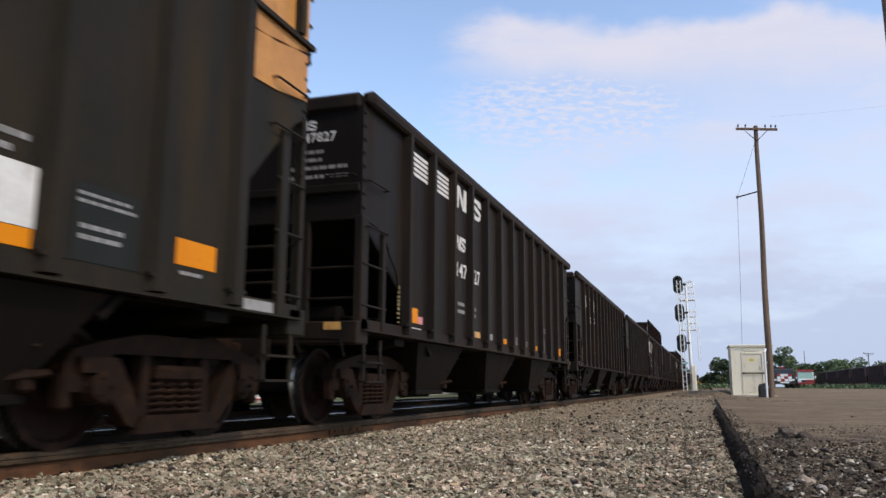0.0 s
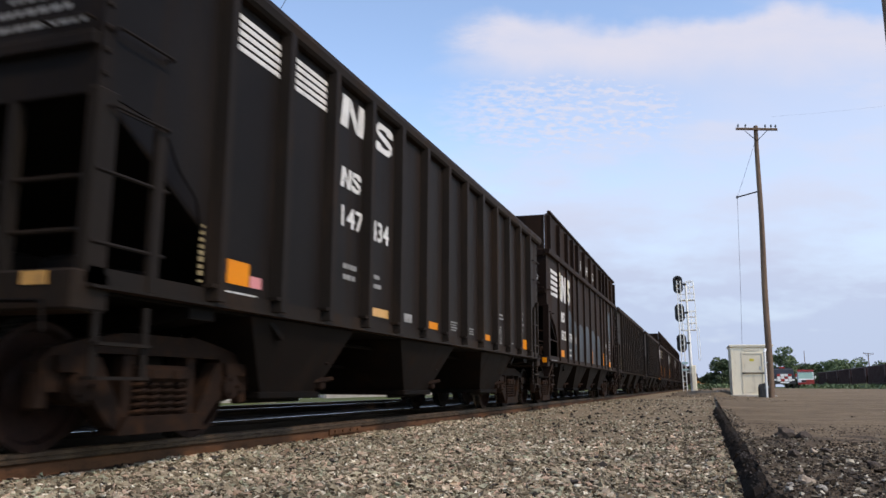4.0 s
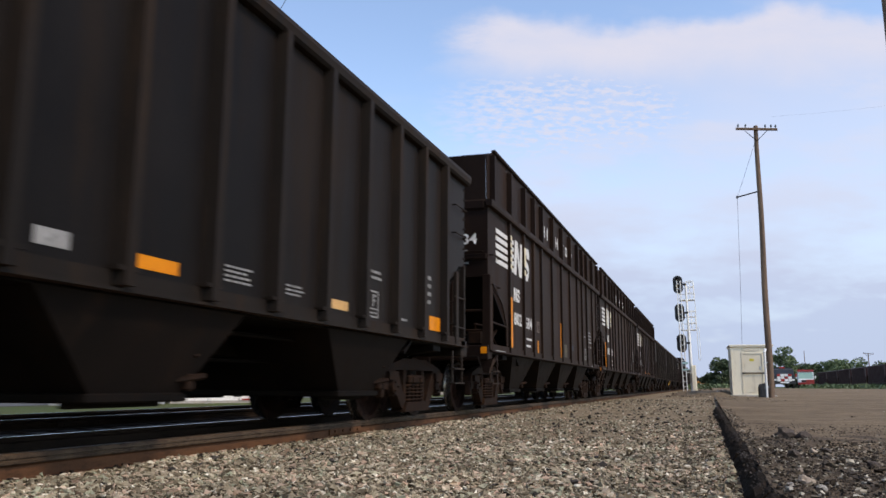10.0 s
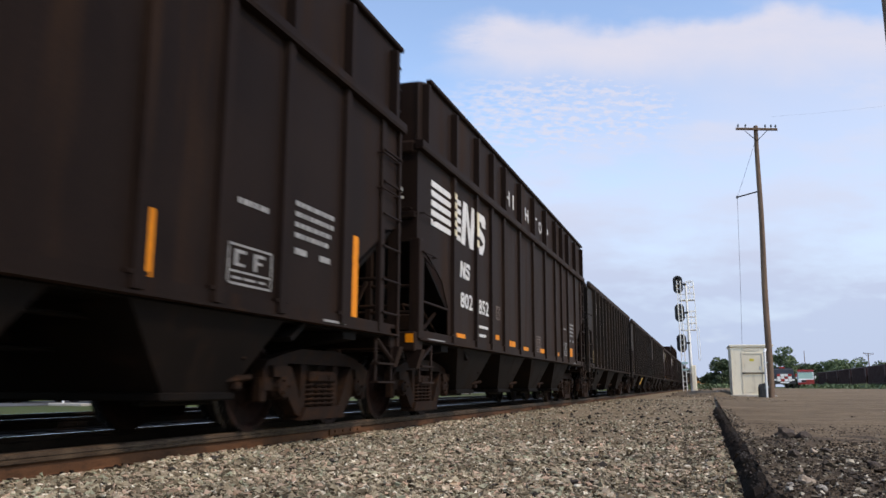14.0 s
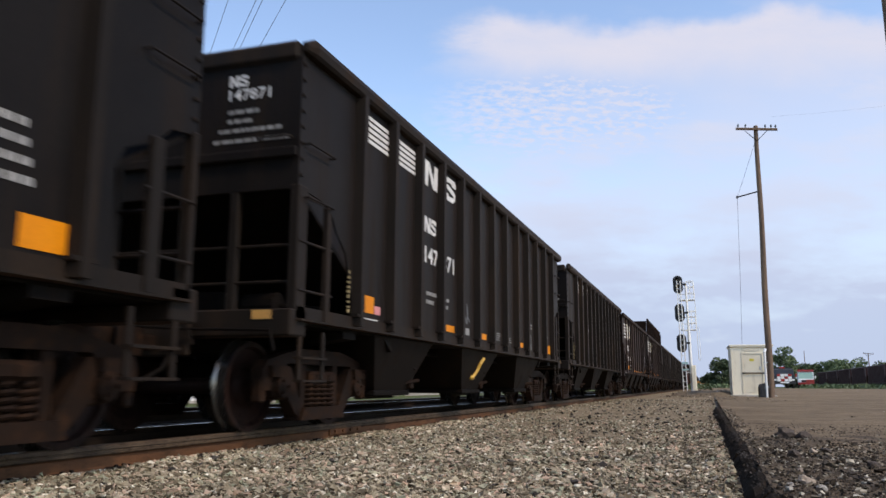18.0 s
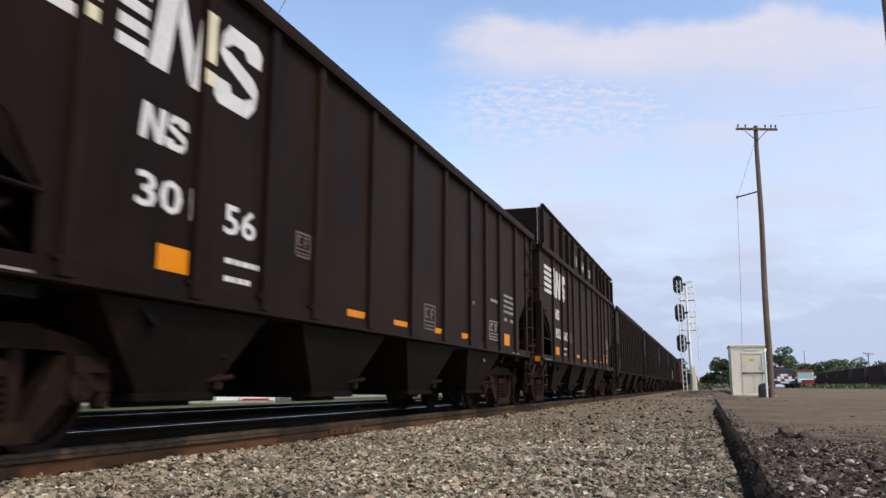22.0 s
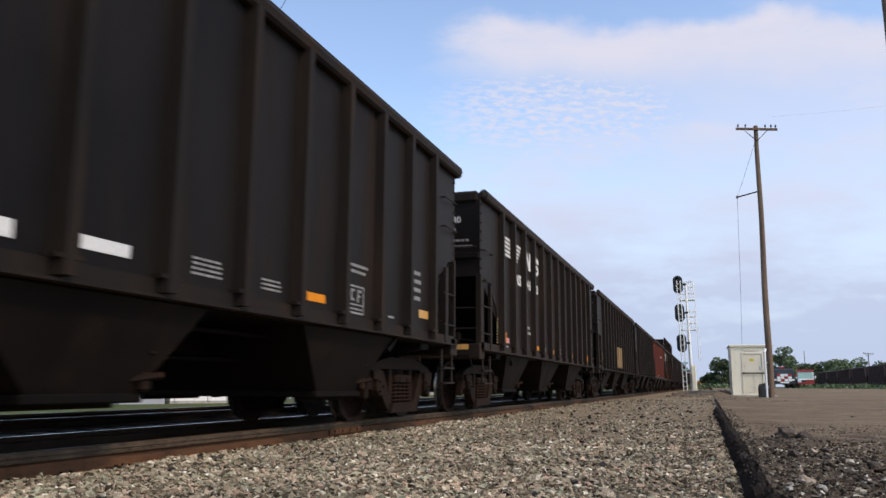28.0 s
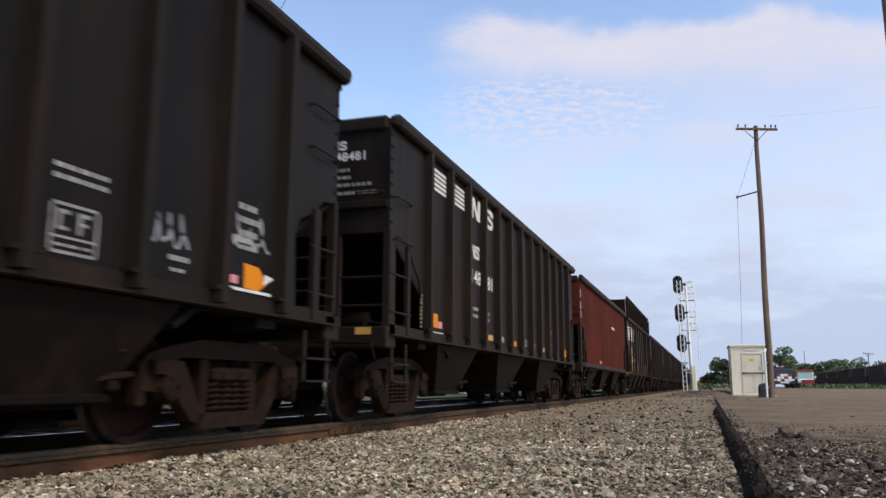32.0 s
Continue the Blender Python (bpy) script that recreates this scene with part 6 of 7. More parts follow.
# ---- lineside: equipment house, pole, signal ----
def equipment_house(x0, y0, w, d, h, z):
    t = thing("equipment_house", "cream painted steel trackside equipment house with one door", "signal house", at=pose(x0, y0, z, 0, 0, 1.5))
    # front wall in four panels round the doorway
    dx0, dx1, dz0, dz1 = 0.62 * w - 0.72, 0.62 * w + 0.28, 0.18, 2.28
    bm = bmesh.new()
    slab(bm, 0, dx0, 0, 0.06, 0.08, h)
    slab(bm, dx1, w, 0, 0.06, 0.08, h)
    slab(bm, dx0, dx1, 0, 0.06, dz1, h)
    slab(bm, dx0, dx1, 0, 0.06, 0.08, dz0)
    part("front_wall", bm, CREAM, t)
    for name, a in (("side_wall", (0, 0.05, 0.06, d)), ("side_wall", (w - 0.05, w, 0.06, d)), ("back_wall", (0.05, w - 0.05, d - 0.05, d))):
        bm = bmesh.new()
        slab(bm, *a, 0.08, h)
        for k in range(1, 4):
            if name == "side_wall":
                yk = a[2] + (a[3] - a[2]) * k / 4
                sx = -0.012 if a[0] == 0 else w
                slab(bm, sx, sx + 0.012, yk - 0.03, yk + 0.03, 0.1, h)
        part(name, bm, CREAM, t)
    bm = bmesh.new()
    slab(bm, -0.07, w + 0.07, -0.09, d + 0.07, h, h + 0.07, 0.02)
    slab(bm, -0.05, w + 0.05, -0.07, d + 0.05, h - 0.06, h, 0.01)
    part("roof", bm, CREAM, t)
    bm = bmesh.new()
    slab(bm, -0.1, w + 0.1, -0.12, d + 0.1, -0.2, 0.08, 0.02)
    part("base", bm, CONCRETE, t, "pale concrete base")
    for xa in (0.02, w * 0.27, w - 0.06):
        bm = bmesh.new()
        slab(bm, xa, xa + 0.04, -0.014, 0.0, 0.1, h - 0.07)
        part("seam", bm, CREAM_DOOR, t)
    bm = bmesh.new()
    for a, b, c, e in ((dx0 - 0.06, dx0 + 0.02, dz0, dz1 + 0.06), (dx1 - 0.02, dx1 + 0.06, dz0, dz1 + 0.06), (dx0, dx1, dz1 - 0.01, dz1 + 0.06)):
        slab(bm, a, b, -0.025, 0.02, c, e, 0.006)
    part("door_frame", bm, CREAM_DOOR, t)
    bm = bmesh.new()
    slab(bm, dx0 + 0.03, dx1 - 0.03, 0.005, 0.045, dz0 + 0.02, dz1 - 0.02)
    door = part("door", bm, CREAM_DOOR, t, "cream steel door")
    bm = bmesh.new()
    slab(bm, dx0 - 0.06, dx1 + 0.14, -0.06, -0.03, 1.22, 1.28, 0.01)
    for xa in (dx0, dx1):
        slab(bm, xa, xa + 0.05, -0.04, 0.01, 1.21, 1.29)
    part("locking_bar", bm, IRON, door, "dark steel locking bar")
    bm = bmesh.new()
    slab(bm, dx0 + 0.36, dx0 + 0.58, -0.004, 0.004, 1.88, 2.02)
    part("notice", bm, YELLOW_SIGN, door, "small yellow notice")
    bm = bmesh.new()
    tube(bm, (dx1 - 0.12, -0.05, 1.5), (dx1 - 0.12, 0.01, 1.5), 0.035, 8)
    slab(bm, dx1 - 0.17, dx1 - 0.09, -0.01, 0.004, 1.42, 1.6, 0.006)
    part("handle", bm, GALV, door)
    bm = bmesh.new()
    slab(bm, dx0 + 0.1, dx1 - 0.1, -0.03, 0.0, 2.44, 2.6, 0.008)
    part("vent", bm, CREAM_DOOR, t)
    return t


equipment_house(6.43, 46.0, 2.12, 2.4, 2.7, -0.04)


def utility_pole(x, y, z, h, lean, label, arm=True, r=0.17, turn=0.0):
    t = thing("utility_pole", label, "utility pole", at=pose(x, y, z) @ Matrix.Rotation(radians(lean), 4, "Y"))
    bm = bmesh.new()
    n, rings = 14, []
    for k in range(13):
        f = k / 12
        rad = r * (1 - 0.38 * f)
        zz = -0.6 + (h + 0.6) * f
        rings.append([bm.verts.new((math.cos(2 * math.pi * q / n) * rad + 0.02 * math.sin(k), math.sin(2 * math.pi * q / n) * rad, zz)) for q in range(n)])
    for a, b in zip(rings, rings[1:]):
        for q in range(n):
            bm.faces.new((a[q], a[(q + 1) % n], b[(q + 1) % n], b[q]))
    bm.faces.new(rings[-1])
    smooth(part("shaft", bm, POLE_WOOD, t))
    if not arm:
        return t
    base = pose(0, 0, h - 0.22, 0, 5.0, turn)
    bm = bmesh.new()
    slab(bm, -1.02, 1.02, -0.2, -0.1, -0.06, 0.06, 0.01)
    bar = part("crossarm", bm, POLE_WOOD, t, "", base)
    for xa in (-0.92, -0.55, 0.42, 0.7, 0.92):
        bm = bmesh.new()
        lathe(bm, [(0.06, 0.02), (0.13, 0.02), (0.14, 0.05), (0.19, 0.055), (0.2, 0.03), (0.25, 0.035), (0.26, 0.0)], 10, "z")
        part("insulator", bm, DARK_GLASS, bar, "", pose(xa, -0.15, 0))
    bm = bmesh.new()
    for s in (1, -1):
        tube(bm, (s * 0.55, -0.1, h - 0.28 - s * 0.03), (0.0, -0.12, h - 0.85), 0.018, 6)
    part("brace", bm, IRON_DARK, t)
    bm = bmesh.new()
    path_tube(bm, [(-0.1, -0.05, h - 3.55), (-1.1, -0.2, h - 3.82)], 0.035, 8)
    slab(bm, -1.16, -1.06, -0.25, -0.15, h - 3.88, h - 3.76, 0.01)
    part("side_arm", bm, IRON_DARK, t)
    bm = bmesh.new()
    path_tube(bm, [(-0.1, -0.1, h - 0.9), (-0.6, -0.15, h - 2.4), (-1.1, -0.2, h - 3.8), (-1.1, 1.4, 6.0), (-1.1, 3.4, 2.72)], 0.008, 5)
    part("service_wire", bm, WIRE, t)
    return t


utility_pole(8.14, 42.8, -0.05, 14.05, 0.4, "tall weathered wooden utility pole with one crossarm", turn=4.0)
edge_pole = utility_pole(5.22 + 0.2236 * 26, 26.0, -0.04, 16.0, 0.0, "tall dark wooden pole at the yard edge", arm=False, r=0.16)

conduit = thing("conduit", "white plastic conduit standing against a wooden pole", "conduit", at=pose(7.93, 42.45, -0.05))
bm = bmesh.new()
path_tube(bm, [(0, 0, -0.1), (0, 0, 2.2), (0.06, 0.1, 2.4)], 0.06, 10)
part("pipe", bm, WHITE_PLASTIC, conduit)
bm = bmesh.new()
for z in (0.5, 1.7):
    slab(bm, -0.08, 0.12, -0.03, 0.1, z, z + 0.05)
part("strap", bm, GALV, conduit)

box = thing("junction_box", "small black junction box at the foot of a pole", "box", at=pose(7.78, 42.6, -0.06, 0, 0, 12))
bm = bmesh.new()
prism(bm, [(-0.2, 0.0), (0.2, 0.0), (0.2, 0.55), (0.1, 0.72), (-0.12, 0.68), (-0.2, 0.5)], "y", -0.18, 0.18)
part("body", bm, SIGNAL_BLACK, box)
bm = bmesh.new()
slab(bm, -0.15, 0.15, -0.2, -0.18, 0.08, 0.46, 0.006)
part("lid", bm, SIGNAL_BLACK, box)


def signal_mast(x, y, z):
    t = thing("signal_mast", "white railway signal mast with three black oval heads", "railway signal", at=pose(x, y, z, 0, -1.2, 0))
    bm = bmesh.new()
    tube(bm, (0, 0, 0), (0, 0, 3.9), 0.1, 14, 0.095)
    tube(bm, (0, 0, 3.9), (0, 0, 6.9), 0.07, 14, 0.06)
    part("mast", bm, SIGNAL_WHITE, t)
    bm = bmesh.new()
    slab(bm, -0.35, 0.35, -0.35, 0.35, -0.5, 0.1, 0.04)
    part("footing", bm, CONCRETE, t, "pale concrete footing")
    bm = bmesh.new()
    slab(bm, 0.0, 0.28, -0.4, -0.11, 0.05, 1.65, 0.02)
    slab(bm, 0.03, 0.25, -0.415, -0.4, 0.15, 1.55, 0.006)
    part("relay_case", bm, CREAM, t, "pale steel relay case")
    for z0, xo in ((6.75, -0.46), (4.95, -0.46), (3.05, -0.46)):
        bm = bmesh.new()
        n = 24
        pts = []
        for k in range(n):
            a = 2 * math.pi * k / n
            c, s = math.cos(a), math.sin(a)
            pts.append((xo + 0.3 * c, z0 + 0.3 * s + (0.27 if s > 0 else -0.27)))
        prism(bm, pts, "y", -0.18, -0.12)
        head = part("signal_head", bm, SIGNAL_BLACK, t)
        for dz in (0.3, 0.0, -0.3):
            bm = bmesh.new()
            lathe(bm, [(0.0, 0.0), (0.0, 0.1), (0.04, 0.1), (0.05, 0.06), (0.05, 0.0)], 14, "z")
            lens = part("lens", bm, LENS, head)
            lens.matrix_basis = pose(xo, -0.18, z0 + dz, 90)
            bm = bmesh.new()
            m = 10
            for q in range(m):
                a0, a1 = math.pi * (0.05 + 0.9 * q / m), math.pi * (0.05 + 0.9 * (q + 1) / m)
                p = [(xo + 0.125 * math.cos(a), yy, z0 + dz + 0.125 * math.sin(a)) for a, yy in ((a0, -0.18), (a1, -0.18), (a1, -0.42), (a0, -0.42))]
                bm.faces.new([bm.verts.new(v) for v in p])
            bmesh.ops.solidify(bm, geom=bm.faces[:], thickness=0.012)
            part("hood", bm, SIGNAL_BLACK, head)
        bm = bmesh.new()
        slab(bm, xo - 0.05, 0.05, -0.12, 0.06, z0 - 0.06, z0 + 0.06, 0.01)
        slab(bm, xo - 0.18, xo + 0.18, -0.12, 0.16, z0 - 0.45, z0 + 0.45, 0.03)
        part("bracket", bm, SIGNAL_BLACK, t)
    # service platforms with their railings
    for z0 in (5.75, 3.85):
        bm = bmesh.new()
        slab(bm, -0.45, 0.48, 0.0, 0.7, z0, z0 + 0.04)
        p = part("platform", bm, SIGNAL_WHITE, t)
        bm = bmesh.new()
        for zz in (0.45, 0.85, 1.2):
            path_tube(bm, [(0.02, 0.05, z0 + zz), (0.46, 0.05, z0 + zz), (0.46, 0.68, z0 + zz), (-0.42, 0.68, z0 + zz)], 0.026, 6)
        for xa, ya in ((0.46, 0.05), (0.46, 0.68), (0.02, 0.68), (-0.42, 0.68), (0.22, 0.05)):
            tube(bm, (xa, ya, z0), (xa, ya, z0 + 1.25), 0.026, 6)
        part("railing", bm, SIGNAL_WHITE, p)
    bm = bmesh.new()
    for xa in (-0.52, -0.3):
        tube(bm, (xa, -0.5, 0.1), (xa, -0.5, 6.95), 0.03, 6)
    for k in range(21):
        tube(bm, (-0.52, -0.5, 0.35 + 0.32 * k), (-0.3, -0.5, 0.35 + 0.32 * k), 0.014, 6)
    for z0 in (1.2, 3.8, 5.7):
        slab(bm, -0.32, -0.05, -0.52, -0.48, z0, z0 + 0.05)
        slab(bm, -0.09, -0.03, -0.5, -0.05, z0, z0 + 0.05)
    part("ladder", bm, SIGNAL_WHITE, t)
    bm = bmesh.new()
    slab(bm, -0.5, -0.14, -0.56, -0.54, 1.72, 1.86, 0.005)
    slab(bm, -0.5, -0.14, -0.56, -0.54, 1.34, 1.44, 0.005)
    part("enamel_plate", bm, PALE_TEAL, t, "pale teal enamel plate")
    bm = bmesh.new()
    path_tube(bm, [(0.5, 0.3, 2.0), (0.5, 0.3, 5.5), (0.48, 0.3, 6.8)], 0.02, 6)
    path_tube(bm, [(0.5, 0.3, 2.0), (0.62, 0.3, 2.0), (0.62, 0.3, 4.0), (0.5, 0.3, 4.0)], 0.015, 6)
    part("cable_guard", bm, SIGNAL_WHITE, t)
    return t


signal_mast(4.27, 52.0, 0.12)
def mound_top(X, Y):
    far = np.hypot((X - 4.9) / 2.1, (Y - 49.5) / 5.0) + 0.22 * bumpy(X, Y, 1.0, 1.6)
    return bed_height(X, Y) - 0.1 + 0.36 * (1 - ramp(far, 0.35, 1.15)) + 0.12 * ramp(X, 5.2, 6.2)


sheet("dirt_mound", np.arange(2.2, 7.8, 0.2), np.arange(43.5, 56.0, 0.4), mound_top, PALE_DIRT, "low mound of pale dirt round a signal footing", "dirt")
rng = np.random.default_rng(31)
ang, rad = rng.uniform(0, 6.283, 420), rng.uniform(0.5, 1.1, 420)
mx, my = 4.9 + 2.3 * rad * np.cos(ang), 49.0 + 5.0 * rad * np.sin(ang)
scatter("mound_stones", mx, my, np.maximum(mound_top(mx, my), np.where(mx < 5.5, bed_height(mx, my), lot_top(mx, my))) + 0.02, rng.uniform(0.04, 0.13, 420), RUBBLE, "dark stones strewn round a dirt mound", 32)


# ---- single rocks on the yard edge ----
def rock(x, y, s, material, seed, label, flat=0.75):
    r = random.Random(seed)
    bm = bmesh.new()
    bmesh.ops.create_icosphere(bm, subdivisions=2, radius=1.0)
    for v in bm.verts:
        d = noise.noise(v.co * 1.3 + Vector((seed * 7.1, 0, 0))) * 0.6 + noise.noise(v.co * 3.1 + Vector((0, seed * 3.3, 0))) * 0.3
        v.co *= 1 + d
        v.co.z *= flat
    ob = part("rock", bm, material)
    ob.matrix_basis = pose(x, y, float(edge_h(np.array(x), np.array(y))) + s * flat * 0.5, r.uniform(-20, 20), r.uniform(-20, 20), r.uniform(0, 360)) @ Matrix.Scale(s, 4)
    ob.data.transform(Matrix.Scale(s, 4))
    ob.matrix_basis = pose(*ob.matrix_basis.translation, r.uniform(-20, 20), r.uniform(-20, 20), r.uniform(0, 360))
    return tagged(ob, label, "rock", "rocks on the yard edge")


DARK_ROCK = worn("sooty_rock", (0.05, 0.036, 0.027), (0.075, 0.055, 0.041), (0.12, 0.09, 0.066), 3.0, 25, 0.4, 1.0, (0.8, 0.95), 0, 0.9, 0.02)
TAN_ROCK = worn("tan_rock", (0.34, 0.27, 0.2), (0.27, 0.21, 0.16), (0.15, 0.12, 0.1), 4.0, 30, 0.4, 1.0, (0.8, 0.95), 0, 0.9, 0.01)
PALE_ROCK = worn("pale_rock", (0.36, 0.33, 0.28), (0.3, 0.27, 0.23), (0.24, 0.21, 0.18), 4.0, 30, 0.4, 1.0, (0.8, 0.95), 0, 0.9, 0.01)
for args in ((5.93, 8.85, 0.1, DARK_ROCK, 1, "sooty dark lump of rock on the dirt"), (6.1, 8.75, 0.08, DARK_ROCK, 2, "sooty dark lump of rock on the dirt"),
             (6.1, 7.2, 0.034, DARK_ROCK, 3, "sooty dark rock among rubble"), (5.69, 4.72, 0.036, TAN_ROCK, 4, "tan angular rock among rubble"),
             (5.59, 4.5, 0.019, PALE_ROCK, 5, "small pale stone among rubble"), (5.57, 4.3, 0.021, PALE_ROCK, 6, "small pale stone among rubble"),
             (5.71, 4.3, 0.024, PALE_ROCK, 7, "small pale stone among rubble"), (5.8, 4.5, 0.02, PALE_ROCK, 8, "small pale stone among rubble"),
             (5.78, 6.4, 0.045, DARK_ROCK, 9, "sooty dark rock among rubble"), (6.9, 8.6, 0.035, DARK_ROCK, 10, "sooty dark rock among rubble"),
             (6.2, 5.8, 0.036, DARK_ROCK, 11, "sooty dark rock among rubble"), (5.72, 5.3, 0.022, TAN_ROCK, 12, "tan angular rock among rubble"),
             (5.99, 7.1, 0.03, TAN_ROCK, 13, "tan angular rock among rubble")):
    rock(*args)


# ---- trees ----
def tree(x, y, z, h, spread, seed, label, leaf, leaves=1500, size=0.5, low=0.25):
    r = np.random.default_rng(seed)
    pr = random.Random(seed)
    t = thing("tree", label, "tree", "trees beyond the yard", at=pose(x, y, z))
    bm = bmesh.new()
    tube(bm, (0, 0, -0.3), (0.1, 0.05, h * 0.45), h * 0.03, 8, h * 0.018)
    tube(bm, (0.1, 0.05, h * 0.45), (0.0, 0.1, h * 0.85), h * 0.018, 7, h * 0.006)
    for k in range(7):
        a, zz = pr.uniform(0, 6.28), h * pr.uniform(0.3, 0.65)
        tube(bm, (0.05, 0.05, zz), (math.cos(a) * spread * 0.7, math.sin(a) * spread * 0.7, zz + h * 0.2), h * 0.01, 6, h * 0.003)
    part("trunk", bm, BARK, t)
    clumps = []
    for k in range(16):
        a, f = r.uniform(0, 6.283), r.uniform(0, 1)
        zz = h * (low + (1 - low) * f * 0.92)
        reach = spread * (0.35 + 0.65 * math.sin(math.pi * min(1, 0.2 + 0.75 * f))) * r.uniform(0.35, 0.8)
        clumps.append((math.cos(a) * reach, math.sin(a) * reach, zz, spread * r.uniform(0.24, 0.42)))
    cl = np.array(clumps)
    pick = r.integers(0, len(cl), leaves)
    d = r.normal(size=(leaves, 3))
    d /= np.linalg.norm(d, axis=1)[:, None]
    c = cl[pick, :3] + d * (cl[pick, 3] * r.uniform(0.55, 1.08, leaves) ** 0.6)[:, None] * np.array([1, 1, 0.8])
    u = r.normal(size=(leaves, 3))
    u /= np.linalg.norm(u, axis=1)[:, None]
    w = np.cross(u, r.normal(size=(leaves, 3)))
    w /= np.linalg.norm(w, axis=1)[:, None]
    s = size * r.uniform(0.5, 1.1, (leaves, 1))
    quad = np.stack([c - u * s, c + w * s * 0.6, c + u * s, c - w * s * 0.6], 1)
    f = np.arange(leaves * 4).reshape(-1, 4)
    part("crown", from_arrays("crown", quad.reshape(-1, 3), f, leaf), None, t)
    return t


def off(px, d):
    """A place d metres ahead along the yard, on a bearing given by its sideways slope."""
    return 5.22 + px * d, d


for bearing, d, h, spread, leaf, seed in (
        (0.0155, 125, 4.2, 2.4, LEAF_DARK, 1), (0.004, 150, 2.4, 2.2, LEAF_DARK, 2), (0.028, 128, 3.4, 2.0, LEAF_DARK, 15), (0.0845, 150, 7.2, 2.8, LEAF, 3), (0.098, 190, 4.6, 4.0, LEAF_DARK, 4),
        (0.112, 230, 5.4, 5.0, LEAF_DARK, 5), (0.13, 230, 6.6, 5.0, LEAF, 6), (0.148, 220, 6.9, 5.0, LEAF, 7), (0.166, 230, 7.0, 5.5, LEAF, 8), (0.184, 225, 6.0, 5.0, LEAF_DARK, 9),
        (0.202, 235, 5.8, 5.5, LEAF, 10), (0.222, 240, 6.2, 5.5, LEAF_DARK, 11), (0.242, 235, 6.6, 5.0, LEAF, 12), (0.222, 130, 5.6, 1.8, LEAF_DARK, 13), (0.262, 240, 6.6, 5.0, LEAF, 14)):
    x, y = off(bearing, d)
    tree(x, y, 0.25, h, spread, seed, "leafy green tree on the far side of the yard" if leaf is LEAF else "dark green bushy tree on the far side of the yard", leaf,
         2600, 0.26 if d < 160 else 0.42, 0.08)

# low weeds and brush in front of them
rng = np.random.default_rng(77)
nb = 9000
bx = 5.22 + rng.uniform(-0.02, 0.3, nb) * 130
by = rng.uniform(112, 150, nb)
keep = (bx < 5.22 + 0.05 * by) | (bx > 5.22 + 0.1 * by)
c = np.stack([bx, by, 0.25 + rng.uniform(0, 0.7, nb) ** 1.6], -1)[keep]
u = rng.normal(size=c.shape) * 0.16
w = rng.normal(size=c.shape) * 0.1
quad = np.stack([c - u, c + w, c + u, c - w], 1).reshape(-1, 3)
brush = new("brush", from_arrays("brush", quad, np.arange(len(quad)).reshape(-1, 4), LEAF))
tagged(brush, "low green weeds and brush along the yard", "weeds", kind="stuff")


# ---- yard vehicles ----
def wheel(parent, x, y, r=0.5, w=0.3):
    bm = bmesh.new()
    lathe(bm, [(-w / 2, r * 0.55), (-w / 2, r * 0.92), (-w / 2 + 0.04, r), (w / 2 - 0.04, r), (w / 2, r * 0.92), (w / 2, r * 0.55)], 20, "x")
    ob = part("wheel", bm, RUBBER, parent, "black rubber tyre", pose(x, y, r))
    bm = bmesh.new()
    lathe(bm, [(-w / 2 + 0.02, 0.0), (-w / 2 + 0.02, r * 0.5), (w / 2 - 0.02, r * 0.5), (w / 2 - 0.02, 0.0)], 14, "x")
    part("rim", bm, GALV, ob)


